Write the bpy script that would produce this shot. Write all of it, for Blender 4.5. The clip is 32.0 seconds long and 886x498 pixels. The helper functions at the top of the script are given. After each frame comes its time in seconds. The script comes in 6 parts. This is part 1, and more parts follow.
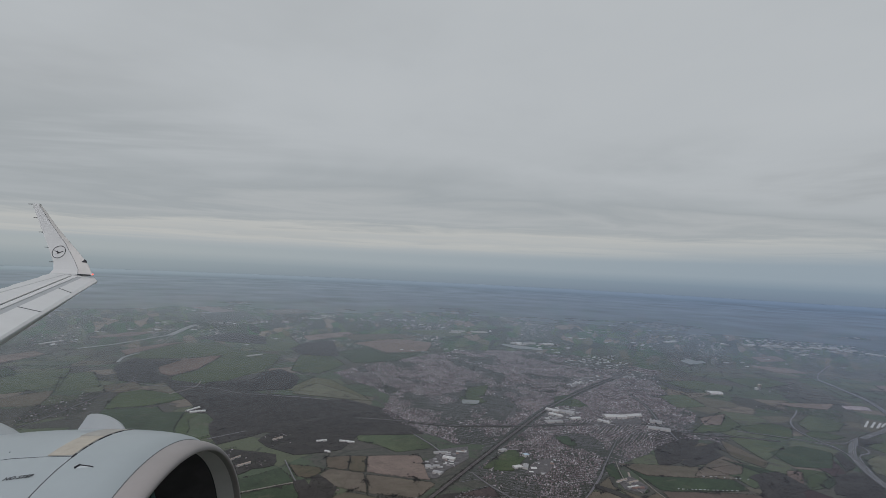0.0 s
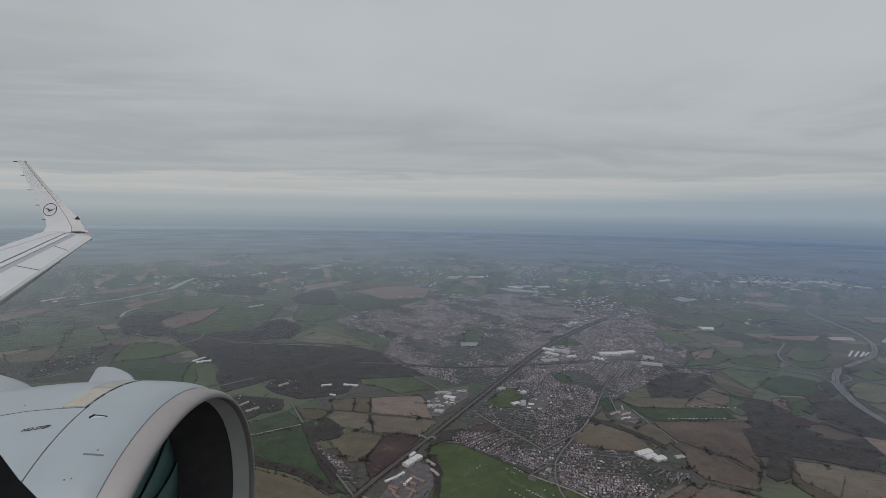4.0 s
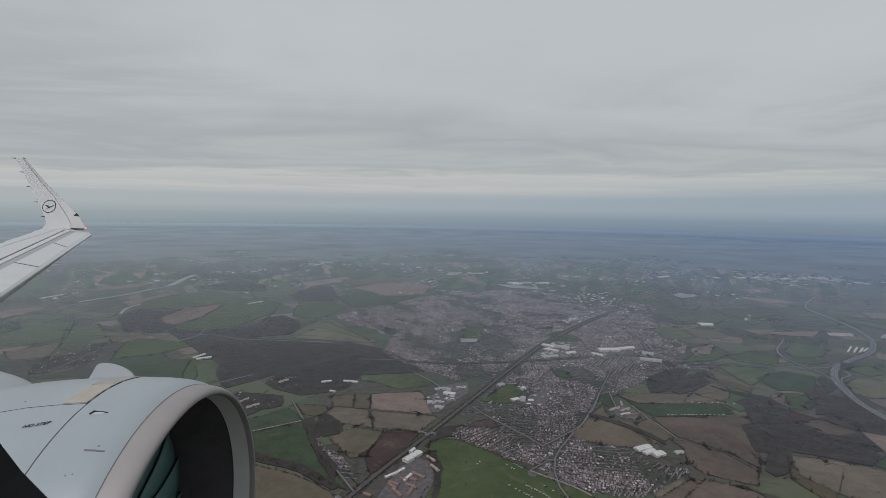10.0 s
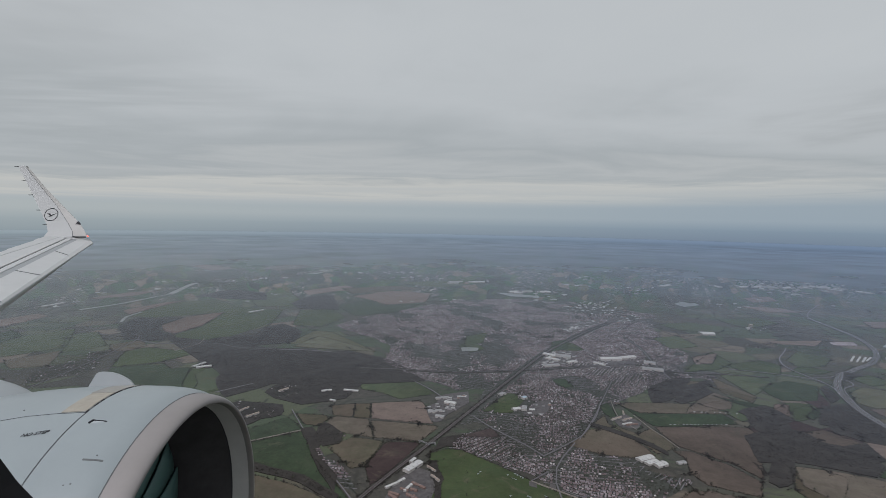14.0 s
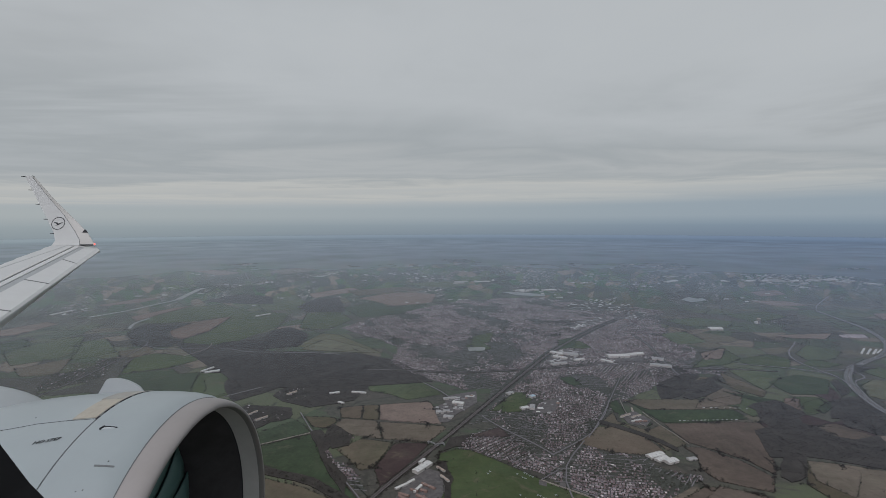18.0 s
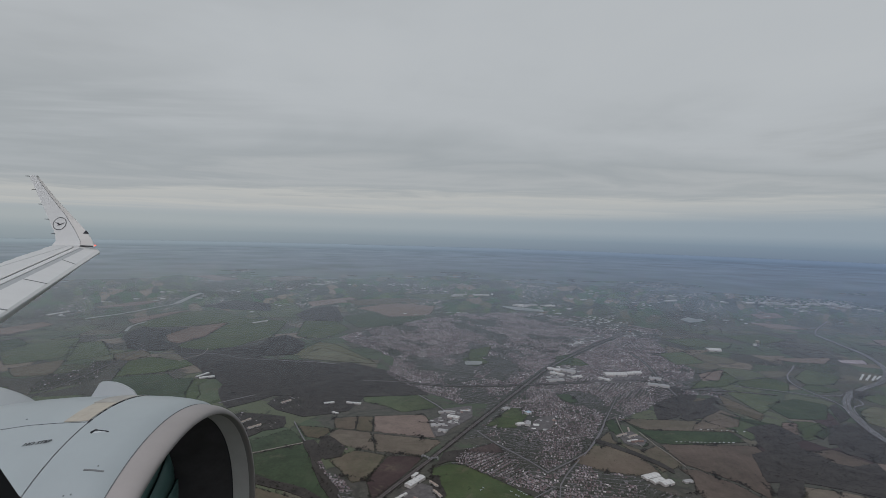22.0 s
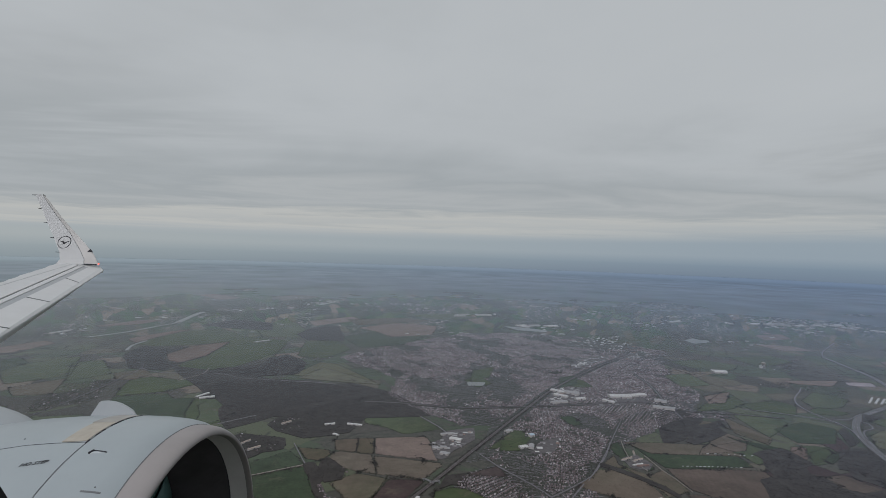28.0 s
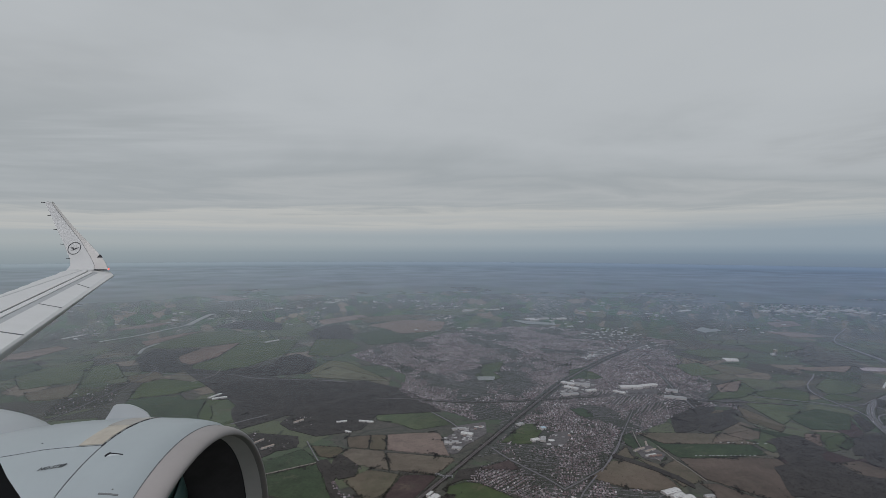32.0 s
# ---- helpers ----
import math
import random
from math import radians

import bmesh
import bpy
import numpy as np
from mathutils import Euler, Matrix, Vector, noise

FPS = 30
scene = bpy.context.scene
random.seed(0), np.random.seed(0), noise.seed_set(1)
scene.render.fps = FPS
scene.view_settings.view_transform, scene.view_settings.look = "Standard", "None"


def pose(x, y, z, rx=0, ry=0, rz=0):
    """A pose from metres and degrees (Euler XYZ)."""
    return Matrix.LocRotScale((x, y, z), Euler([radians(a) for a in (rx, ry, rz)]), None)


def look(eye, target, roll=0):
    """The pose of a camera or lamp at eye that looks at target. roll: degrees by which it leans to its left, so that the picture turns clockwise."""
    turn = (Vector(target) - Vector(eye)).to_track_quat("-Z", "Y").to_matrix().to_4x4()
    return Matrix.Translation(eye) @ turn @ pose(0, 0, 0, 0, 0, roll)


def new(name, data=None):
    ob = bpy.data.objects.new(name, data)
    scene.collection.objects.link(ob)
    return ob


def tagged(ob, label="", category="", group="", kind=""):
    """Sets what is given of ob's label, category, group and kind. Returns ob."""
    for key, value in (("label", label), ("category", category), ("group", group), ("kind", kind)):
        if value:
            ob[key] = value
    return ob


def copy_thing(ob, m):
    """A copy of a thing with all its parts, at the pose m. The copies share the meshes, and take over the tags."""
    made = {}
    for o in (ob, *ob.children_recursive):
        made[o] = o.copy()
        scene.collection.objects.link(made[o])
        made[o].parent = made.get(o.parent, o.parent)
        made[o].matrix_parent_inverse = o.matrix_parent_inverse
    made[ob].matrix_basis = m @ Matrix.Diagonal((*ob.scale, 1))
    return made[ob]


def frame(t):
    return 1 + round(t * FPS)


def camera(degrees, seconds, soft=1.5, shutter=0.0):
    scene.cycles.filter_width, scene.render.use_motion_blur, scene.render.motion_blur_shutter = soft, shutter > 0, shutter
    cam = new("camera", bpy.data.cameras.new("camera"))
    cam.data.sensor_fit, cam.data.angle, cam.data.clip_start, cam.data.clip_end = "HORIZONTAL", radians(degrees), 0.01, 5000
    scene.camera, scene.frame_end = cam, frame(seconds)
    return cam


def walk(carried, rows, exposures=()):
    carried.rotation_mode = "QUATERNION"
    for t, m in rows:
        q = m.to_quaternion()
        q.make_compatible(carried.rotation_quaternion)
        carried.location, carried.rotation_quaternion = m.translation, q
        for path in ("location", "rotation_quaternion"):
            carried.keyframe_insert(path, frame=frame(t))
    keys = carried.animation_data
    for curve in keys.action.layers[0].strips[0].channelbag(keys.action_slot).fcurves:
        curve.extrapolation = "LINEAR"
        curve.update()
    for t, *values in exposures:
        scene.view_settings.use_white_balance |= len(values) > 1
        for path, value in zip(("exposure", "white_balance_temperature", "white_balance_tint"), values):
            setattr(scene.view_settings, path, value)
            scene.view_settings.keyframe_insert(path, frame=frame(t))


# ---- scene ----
cam = camera(84.2, 32.0, soft=0.7)
PATH = [
    (0, (151.4945, 28.0959, 118.7021), (151.6659, 30.0866, 118.7905), 2.79),
    (0.5, (151.4945, 28.0959, 118.7021), (151.6660, 30.0866, 118.7907), 2.77),
    (1, (151.4945, 28.0959, 118.7021), (151.6668, 30.0865, 118.7899), 2.58),
    (1.5, (151.4945, 28.0959, 118.7021), (151.6703, 30.0868, 118.7765), 2.44),
    (2, (151.4945, 28.0959, 118.7021), (151.6827, 30.0868, 118.7325), 2.20),
    (2.5, (151.4946, 28.0959, 118.7021), (151.6901, 30.0858, 118.6558), 1.77),
    (3, (151.4945, 28.0959, 118.7020), (151.6887, 30.0836, 118.5971), 1.40),
    (3.5, (151.4945, 28.0959, 118.7021), (151.6888, 30.0826, 118.5784), 1.22),
    (5.5, (151.4945, 28.0959, 118.7020), (151.6909, 30.0813, 118.5630), 1.07),
    (6, (151.4946, 28.0958, 118.7019), (151.6909, 30.0805, 118.5519), 1.07),
    (6.5, (151.4946, 28.0958, 118.7020), (151.6910, 30.0804, 118.5508), 1.06),
    (7, (151.4945, 28.0959, 118.7020), (151.6905, 30.0807, 118.5534), 0.98),
    (7.5, (151.4945, 28.0959, 118.7020), (151.6893, 30.0812, 118.5592), 1.05),
    (8, (151.4945, 28.0959, 118.7020), (151.6882, 30.0811, 118.5555), 1.05),
    (8.5, (151.4945, 28.0958, 118.7020), (151.6895, 30.0805, 118.5498), 1.01),
    (9, (151.4945, 28.0958, 118.7019), (151.6899, 30.0802, 118.5473), 1.03),
    (9.5, (151.4945, 28.0958, 118.7020), (151.6904, 30.0807, 118.5533), 1.09),
    (10, (151.4945, 28.0958, 118.7020), (151.6915, 30.0810, 118.5590), 1.07),
    (10.5, (151.4946, 28.0958, 118.7019), (151.6919, 30.0814, 118.5661), 1.09),
    (11, (151.4945, 28.0958, 118.7020), (151.6915, 30.0817, 118.5697), 1.09),
    (11.5, (151.4946, 28.0958, 118.7020), (151.6913, 30.0819, 118.5725), 1.08),
    (12, (151.4945, 28.0958, 118.7020), (151.6916, 30.0819, 118.5725), 1.06),
    (12.5, (151.4946, 28.0958, 118.7019), (151.6898, 30.0821, 118.5741), 1.09),
    (13, (151.4945, 28.0958, 118.7020), (151.6888, 30.0826, 118.5797), 1.06),
    (13.5, (151.4945, 28.0958, 118.7020), (151.6892, 30.0830, 118.5867), 1.05),
    (14, (151.4946, 28.0958, 118.7020), (151.6875, 30.0835, 118.5936), 1.13),
    (14.5, (151.4945, 28.0958, 118.7020), (151.6878, 30.0836, 118.5961), 1.11),
    (16.5, (151.4946, 28.0958, 118.7019), (151.6840, 30.0851, 118.6188), 0.35),
    (17, (151.4945, 28.0959, 118.7021), (151.6784, 30.0863, 118.6357), 0.00),
    (17.5, (151.4945, 28.0959, 118.7021), (151.6742, 30.0864, 118.6276), -0.23),
    (18, (151.4946, 28.0958, 118.7018), (151.6684, 30.0853, 118.5945), -0.13),
    (18.5, (151.4946, 28.0958, 118.7019), (151.6657, 30.0818, 118.5394), 0.01),
    (19, (151.4946, 28.0957, 118.7018), (151.6632, 30.0798, 118.5145), 0.36),
    (19.5, (151.4946, 28.0958, 118.7019), (151.6704, 30.0808, 118.5316), 0.97),
    (20, (151.4945, 28.0958, 118.7020), (151.6727, 30.0830, 118.5636), 1.32),
    (20.5, (151.4945, 28.0958, 118.7020), (151.6686, 30.0859, 118.6052), 1.43),
    (21, (151.4945, 28.0958, 118.7020), (151.6662, 30.0871, 118.6279), 1.46),
    (21.5, (151.4945, 28.0959, 118.7021), (151.6666, 30.0874, 118.6368), 1.56),
    (22, (151.4945, 28.0959, 118.7021), (151.6674, 30.0875, 118.6448), 1.67),
    (22.5, (151.4945, 28.0958, 118.7020), (151.6674, 30.0878, 118.6553), 1.76),
    (23, (151.4945, 28.0958, 118.7020), (151.6711, 30.0877, 118.6671), 1.96),
    (23.5, (151.4945, 28.0959, 118.7020), (151.6719, 30.0879, 118.6902), 2.08),
    (24, (151.4945, 28.0959, 118.7021), (151.6718, 30.0880, 118.7054), 2.20),
    (24.5, (151.4945, 28.0958, 118.7021), (151.6740, 30.0878, 118.7008), 2.42),
    (25, (151.4945, 28.0958, 118.7020), (151.6745, 30.0877, 118.7022), 2.61),
    (25.5, (151.4945, 28.0959, 118.7021), (151.6749, 30.0877, 118.7171), 2.74),
    (27.5, (151.4946, 28.0958, 118.7020), (151.6671, 30.0880, 118.7420), 2.68),
    (28, (151.4945, 28.0958, 118.7019), (151.6546, 30.0893, 118.7243), 1.85),
    (28.5, (151.4946, 28.0958, 118.7019), (151.6467, 30.0900, 118.7136), 1.12),
    (29, (151.4945, 28.0958, 118.7020), (151.6419, 30.0902, 118.7290), 0.68),
    (29.5, (151.4946, 28.0959, 118.7020), (151.6352, 30.0904, 118.7455), 0.45),
    (30, (151.4946, 28.0959, 118.7020), (151.6298, 30.0909, 118.7407), 0.15),
    (30.5, (151.4946, 28.0958, 118.7020), (151.6263, 30.0914, 118.7208), -0.01),
    (31, (151.4945, 28.0958, 118.7019), (151.6290, 30.0913, 118.6975), 0.04),
    (31.5, (151.4945, 28.0958, 118.7019), (151.6301, 30.0912, 118.6912), 0.16),
    (32, (151.4946, 28.0958, 118.7020), (151.6291, 30.0913, 118.7061), 0.24),
]
# the exposure falls a little whenever the view is raised
EXPOSURES = ((0.0, -0.1), (3.3, -0.1), (5.5, 0.0), (17.0, 0.02), (18.0, -0.08), (19.0, -0.05), (20.0, 0.01), (21.0, -0.06), (22.0, -0.1), (32.0, -0.09))
walk(cam, [(t, look(eye, target, roll)) for t, eye, target, roll in PATH], [(t, stops, 6330, 10) for t, stops in EXPOSURES])

# The landscape is laid out at about one tenth of its size, so that its horizon lies within sight.
RND = random.Random(7)
GEN = np.random.default_rng(7)
MID = (150.0, 30.0)
SEAT = (151.5, 28.1, 118.7)  # the eye point in the airliner

# ---- world and sun ----
world = bpy.data.worlds.new("overcast_sky")
scene.world = world
world.use_nodes = True
wn = world.node_tree
sky = wn.nodes.new("ShaderNodeTexSky")
sky.sky_type, sky.sun_disc, sky.sun_elevation, sky.sun_rotation = "NISHITA", False, radians(50), radians(200)
wn.links.new(sky.outputs[0], wn.nodes["Background"].inputs[0])
wn.nodes["Background"].inputs[1].default_value = 0.004
sun = new("sun", bpy.data.lights.new("sun", "SUN"))
sun.data.energy, sun.data.angle, sun.data.color = 3.9, radians(25), (1.0, 0.955, 1.0)
sun.matrix_world = look((0, 0, 400), (80, 220, 120))


# ---- materials ----
class Nodes:
    """A small wrapper that makes a node material line by line."""

    def __init__(self, name, rough=0.9, spec=0.2, metal=0.0):
        self.m = bpy.data.materials.new(name)
        self.m.use_nodes = True
        self.t = self.m.node_tree
        self.b = self.t.nodes["Principled BSDF"]
        self.b.inputs["Roughness"].default_value = rough
        self.b.inputs["Specular IOR Level"].default_value = spec
        self.b.inputs["Metallic"].default_value = metal

    def put(self, socket, value):
        if isinstance(value, bpy.types.NodeSocket):
            self.t.links.new(value, socket)
        else:
            if isinstance(value, tuple) and len(value) == 3 and socket.type == "RGBA":
                value = (*value, 1)
            socket.default_value = value

    def node(self, kind, **ins):
        n = self.t.nodes.new("ShaderNode" + kind)
        for k, v in ins.items():
            self.put(n.inputs[k.replace("_", " ")], v)
        return n

    def place(self, sx=1.0, sy=1.0, sz=1.0, turn=0.0):
        g = self.t.nodes.new("ShaderNodeNewGeometry")
        m = self.node("Mapping", Vector=g.outputs["Position"], Scale=(sx, sy, sz), Rotation=(0, 0, turn))
        return m.outputs[0]

    def noise(self, where, scale, detail=4.0, rough=0.55, warp=0.0):
        n = self.node("TexNoise", Vector=where, Scale=scale, Detail=detail, Roughness=rough, Distortion=warp)
        return n.outputs["Fac"]

    def maths(self, op, a, b=0.0, clamp=False):
        n = self.t.nodes.new("ShaderNodeMath")
        n.operation, n.use_clamp = op, clamp
        self.put(n.inputs[0], a)
        self.put(n.inputs[1], b)
        return n.outputs[0]

    def span(self, value, a, b, c=0.0, d=1.0, smooth=False):
        n = self.t.nodes.new("ShaderNodeMapRange")
        n.interpolation_type = "SMOOTHSTEP" if smooth else "LINEAR"
        for i, v in enumerate((value, a, b, c, d)):
            self.put(n.inputs[i], v)
        return n.outputs[0]

    def mix(self, fac, a, b, blend="MIX"):
        n = self.t.nodes.new("ShaderNodeMix")
        n.data_type, n.blend_type = "RGBA", blend
        self.put(n.inputs[0], fac)
        self.put(n.inputs[6], a)
        self.put(n.inputs[7], b)
        return n.outputs[2]

    def ramp(self, fac, *stops, step=False):
        n = self.t.nodes.new("ShaderNodeValToRGB")
        r = n.color_ramp
        r.interpolation = "CONSTANT" if step else "LINEAR"
        while len(r.elements) < len(stops):
            r.elements.new(0.5)
        for e, (p, c) in zip(r.elements, stops):
            e.position, e.color = p, (*c, 1)
        self.put(n.inputs[0], fac)
        return n.outputs[0]

    def random(self):
        return self.t.nodes.new("ShaderNodeObjectInfo").outputs["Random"]

    def island(self):
        return self.t.nodes.new("ShaderNodeNewGeometry").outputs["Random Per Island"]

    def bump(self, height, strength, distance):
        n = self.node("Bump", Height=height, Strength=strength, Distance=distance)
        self.put(self.b.inputs["Normal"], n.outputs[0])

    def done(self, colour):
        self.put(self.b.inputs["Base Color"], colour)
        return self.m


def field_material(name, a, b, c, furrow=0.3):
    """Crop or grass: broad patches, fine mottling and drill lines in each field's own direction."""
    n = Nodes(name)
    w = n.place()
    r = n.random()
    broad = n.noise(w, 0.045, 3, 0.6, 0.6)
    fine = n.noise(w, 0.6, 5, 0.7)
    col = n.mix(n.span(broad, 0.35, 0.68), a, b)
    col = n.mix(n.maths("MULTIPLY", n.span(fine, 0.42, 0.72), 0.75), col, c)
    turn = n.t.nodes.new("ShaderNodeVectorRotate")
    turn.rotation_type = "Z_AXIS"
    n.put(turn.inputs["Vector"], w)
    n.put(turn.inputs["Angle"], n.maths("MULTIPLY", r, 6.28))
    wave = n.t.nodes.new("ShaderNodeTexWave")
    n.put(wave.inputs["Vector"], turn.outputs[0])
    n.put(wave.inputs["Scale"], 0.09)
    n.put(wave.inputs["Distortion"], 2.5)
    n.put(wave.inputs["Detail"], 3.0)
    lines = n.maths("MULTIPLY", wave.outputs["Fac"], furrow)
    col = n.mix(lines, col, n.mix(0.5, col, c))
    streak = n.node("Mapping", Vector=turn.outputs[0], Scale=(0.5, 0.04, 1))
    marks = n.span(n.noise(streak.outputs[0], 1.2, 4, 0.7), 0.6, 0.8)
    col = n.mix(n.maths("MULTIPLY", marks, 0.5), col, tuple(1.5 * v for v in b))
    damp = n.maths("ADD", n.maths("MULTIPLY", n.noise(w, 0.022, 4, 0.6, 1.0), 0.9), n.maths("MULTIPLY", n.noise(w, 0.16, 5, 0.7, 0.5), 0.7))
    shade = n.maths("MULTIPLY", n.span(r, 0, 1, 0.85, 1.15), n.span(damp, 0.5, 1.1, 0.66, 1.32))
    tone = n.node("HueSaturation", Color=col, Value=shade, Saturation=n.span(r, 0, 1, 1.1, 0.85))
    n.bump(fine, 0.4, 0.1)
    bare = n.span(n.noise(w, 0.07, 6, 0.72, 1.2), 0.56, 0.68)
    wet = n.span(n.noise(n.place(1, 1, 1, 0.9), 0.05, 5, 0.7, 0.8), 0.58, 0.7)
    col = n.mix(n.maths("MULTIPLY", bare, 0.45), tone.outputs[0], (0.118, 0.100, 0.074))
    return n.done(n.mix(n.maths("MULTIPLY", wet, 0.4), col, (0.062, 0.062, 0.046)))


FIELD_MATS = {
    "dkgreen": (field_material("winter_wheat", (0.035, 0.053, 0.029), (0.045, 0.063, 0.034), (0.028, 0.039, 0.024)), "dark green winter crop field"),
    "green": (field_material("pasture", (0.053, 0.074, 0.039), (0.072, 0.087, 0.045), (0.044, 0.057, 0.029)), "green grass pasture with a hedge round it"),
    "bright": (field_material("mown_grass", (0.057, 0.078, 0.034), (0.047, 0.070, 0.034), (0.068, 0.075, 0.042), 0.15), "bright green mown grass field"),
    "olive": (field_material("rough_pasture", (0.085, 0.072, 0.050), (0.073, 0.073, 0.046), (0.100, 0.075, 0.061)), "olive rough grass field"),
    "brownolive": (field_material("stubble", (0.102, 0.083, 0.064), (0.087, 0.078, 0.056), (0.118, 0.091, 0.074)), "brownish stubble field"),
    "brown": (field_material("ploughland", (0.096, 0.075, 0.064), (0.108, 0.085, 0.072), (0.077, 0.065, 0.053), 0.5), "brown ploughed field with pale marks"),
    "tan": (field_material("bare_soil", (0.136, 0.103, 0.087), (0.119, 0.090, 0.076), (0.156, 0.121, 0.103), 0.4), "pale reddish tan bare soil field"),
    "sand": (field_material("sand_pit", (0.301, 0.257, 0.270), (0.252, 0.220, 0.234), (0.352, 0.308, 0.334), 0.1), "pale sand and gravel pit"),
    "meadow": (field_material("dry_meadow", (0.093, 0.099, 0.061), (0.109, 0.105, 0.068), (0.075, 0.082, 0.052)), "yellowish green dry meadow"),
    "scrub": (field_material("scrubland", (0.055, 0.038, 0.039), (0.066, 0.049, 0.046), (0.041, 0.031, 0.031), 0.1), "brown scrub and rough ground"),
}


def ground_material():
    """Distant country: irregular fields between dark hedges, woods and villages, broader the further off."""
    n = Nodes("countryside")
    w = n.place()
    fine = n.noise(w, 0.35, 6, 0.8)

    def country(where, size, stretch):
        bend = n.node("TexNoise", Vector=where, Scale=0.7 * size, Detail=4.0)
        warped = n.t.nodes.new("ShaderNodeVectorMath")
        warped.operation = "MULTIPLY_ADD"
        n.put(warped.inputs[0], bend.outputs["Color"])
        warped.inputs[1].default_value = (1.1 / size, 1.1 / size, 0)
        n.put(warped.inputs[2], where)
        cells = n.node("TexVoronoi", Vector=warped.outputs[0], Scale=size)
        cells.voronoi_dimensions = "2D"
        edge = n.node("TexVoronoi", Vector=warped.outputs[0], Scale=size)
        edge.voronoi_dimensions, edge.feature = "2D", "DISTANCE_TO_EDGE"
        pick = n.node("SeparateColor", Color=cells.outputs["Color"])
        col = n.ramp(pick.outputs[0], (0.0, (0.073, 0.124, 0.074)), (0.2, (0.106, 0.147, 0.086)), (0.38, (0.092, 0.106, 0.089)),
                     (0.52, (0.068, 0.115, 0.070)), (0.66, (0.138, 0.144, 0.108)), (0.76, (0.068, 0.075, 0.071)), (0.91, (0.198, 0.182, 0.151)), step=True)
        spots = n.noise(where, 9 * size, 6, 0.8)
        col = n.mix(n.maths("MULTIPLY", n.span(spots, 0.4, 0.7), 0.55), col, (0.097, 0.109, 0.089))
        woods = n.span(n.noise(where, 0.27 * size, 6, 0.7, 0.6), 0.51, 0.55)
        dark = n.mix(n.span(spots, 0.35, 0.65), (0.055, 0.061, 0.059), (0.112, 0.118, 0.108))
        col = n.mix(n.maths("MULTIPLY", woods, 0.85), col, dark)
        hedge = n.span(edge.outputs["Distance"], 0.015, 0.07, 1.0, 0.0)
        gaps = n.span(n.noise(where, 4.5 * size, 3), 0.4, 0.55)
        col = n.mix(n.maths("MULTIPLY", n.maths("MULTIPLY", hedge, gaps), 0.8), col, (0.055, 0.065, 0.058))
        town = n.span(n.noise(where, 0.17 * size, 5, 0.7), 0.51, 0.60)
        roofs = n.node("TexVoronoi", Vector=where, Scale=size * stretch)
        roofs.voronoi_dimensions = "2D"
        rp = n.node("SeparateColor", Color=roofs.outputs["Color"])
        roofc = n.ramp(rp.outputs[0], (0.0, (0.064, 0.077, 0.070)), (0.40, (0.116, 0.130, 0.130)), (0.68, (0.165, 0.175, 0.174)), (0.91, (0.25, 0.26, 0.26)), (0.98, (0.42, 0.42, 0.42)), step=True)
        return n.mix(n.maths("MULTIPLY", n.maths("MULTIPLY", town, 0.85), n.span(n.node("SeparateXYZ", Vector=w).outputs[1], 480, 700)), col, roofc)

    near = country(w, 0.034, 13)
    xyz = n.node("SeparateXYZ", Vector=w)
    y = n.maths("MAXIMUM", xyz.outputs[1], 50.0)
    across = n.maths("DIVIDE", n.maths("SUBTRACT", xyz.outputs[0], MID[0]), y)
    away = n.maths("LOGARITHM", y, math.e)
    fan = n.node("CombineXYZ", X=n.maths("MULTIPLY", across, 52.0), Y=n.maths("MULTIPLY", away, 12.0))
    far = country(fan.outputs[0], 1.0, 7)
    far = n.node("BrightContrast", Color=far, Bright=0.006, Contrast=0.16).outputs[0]
    near = n.node("HueSaturation", Color=near, Saturation=0.85, Value=0.66).outputs[0]
    col = n.mix(n.span(y, 560, 950, 0, 1, True), near, far)
    n.bump(fine, 0.5, 0.3)
    return n.done(n.mix(1.0, col, (1.12, 1.0, 0.94), "MULTIPLY"))


def plain(name, colour, rough=0.8, spec=0.3, metal=0.0, spread=0.25, scale=1.2, bump=0.0):
    n = Nodes(name, rough, spec, metal)
    w = n.place()
    f = n.noise(w, scale, 5, 0.65)
    g = n.noise(w, scale * 9, 3, 0.6)
    lo, hi = tuple(v * (1 - spread) for v in colour), tuple(min(1, v * (1 + spread)) for v in colour)
    col = n.mix(n.span(f, 0.3, 0.7), lo, hi)
    col = n.mix(n.maths("MULTIPLY", n.span(g, 0.5, 0.8), 0.4), col, lo)
    if bump:
        n.bump(g, bump, 0.05)
    return n.done(col)


def varied(name, *stops, by="island", rough=0.85):
    """Colours that differ from piece to piece."""
    n = Nodes(name, rough)
    r = n.island() if by == "island" else n.random()
    f = n.noise(n.place(), 2.5, 4, 0.7)
    col = n.ramp(r, *stops, step=True)
    col = n.mix(n.maths("MULTIPLY", n.span(f, 0.35, 0.75), 0.35), col, n.mix(0.55, col, (0.031, 0.029, 0.033)))
    broad = n.noise(n.place(), 0.06, 5, 0.65, 0.6)
    tone = n.node("HueSaturation", Color=col, Value=n.span(broad, 0.32, 0.68, 0.74, 1.34))
    return n.done(tone.outputs[0])


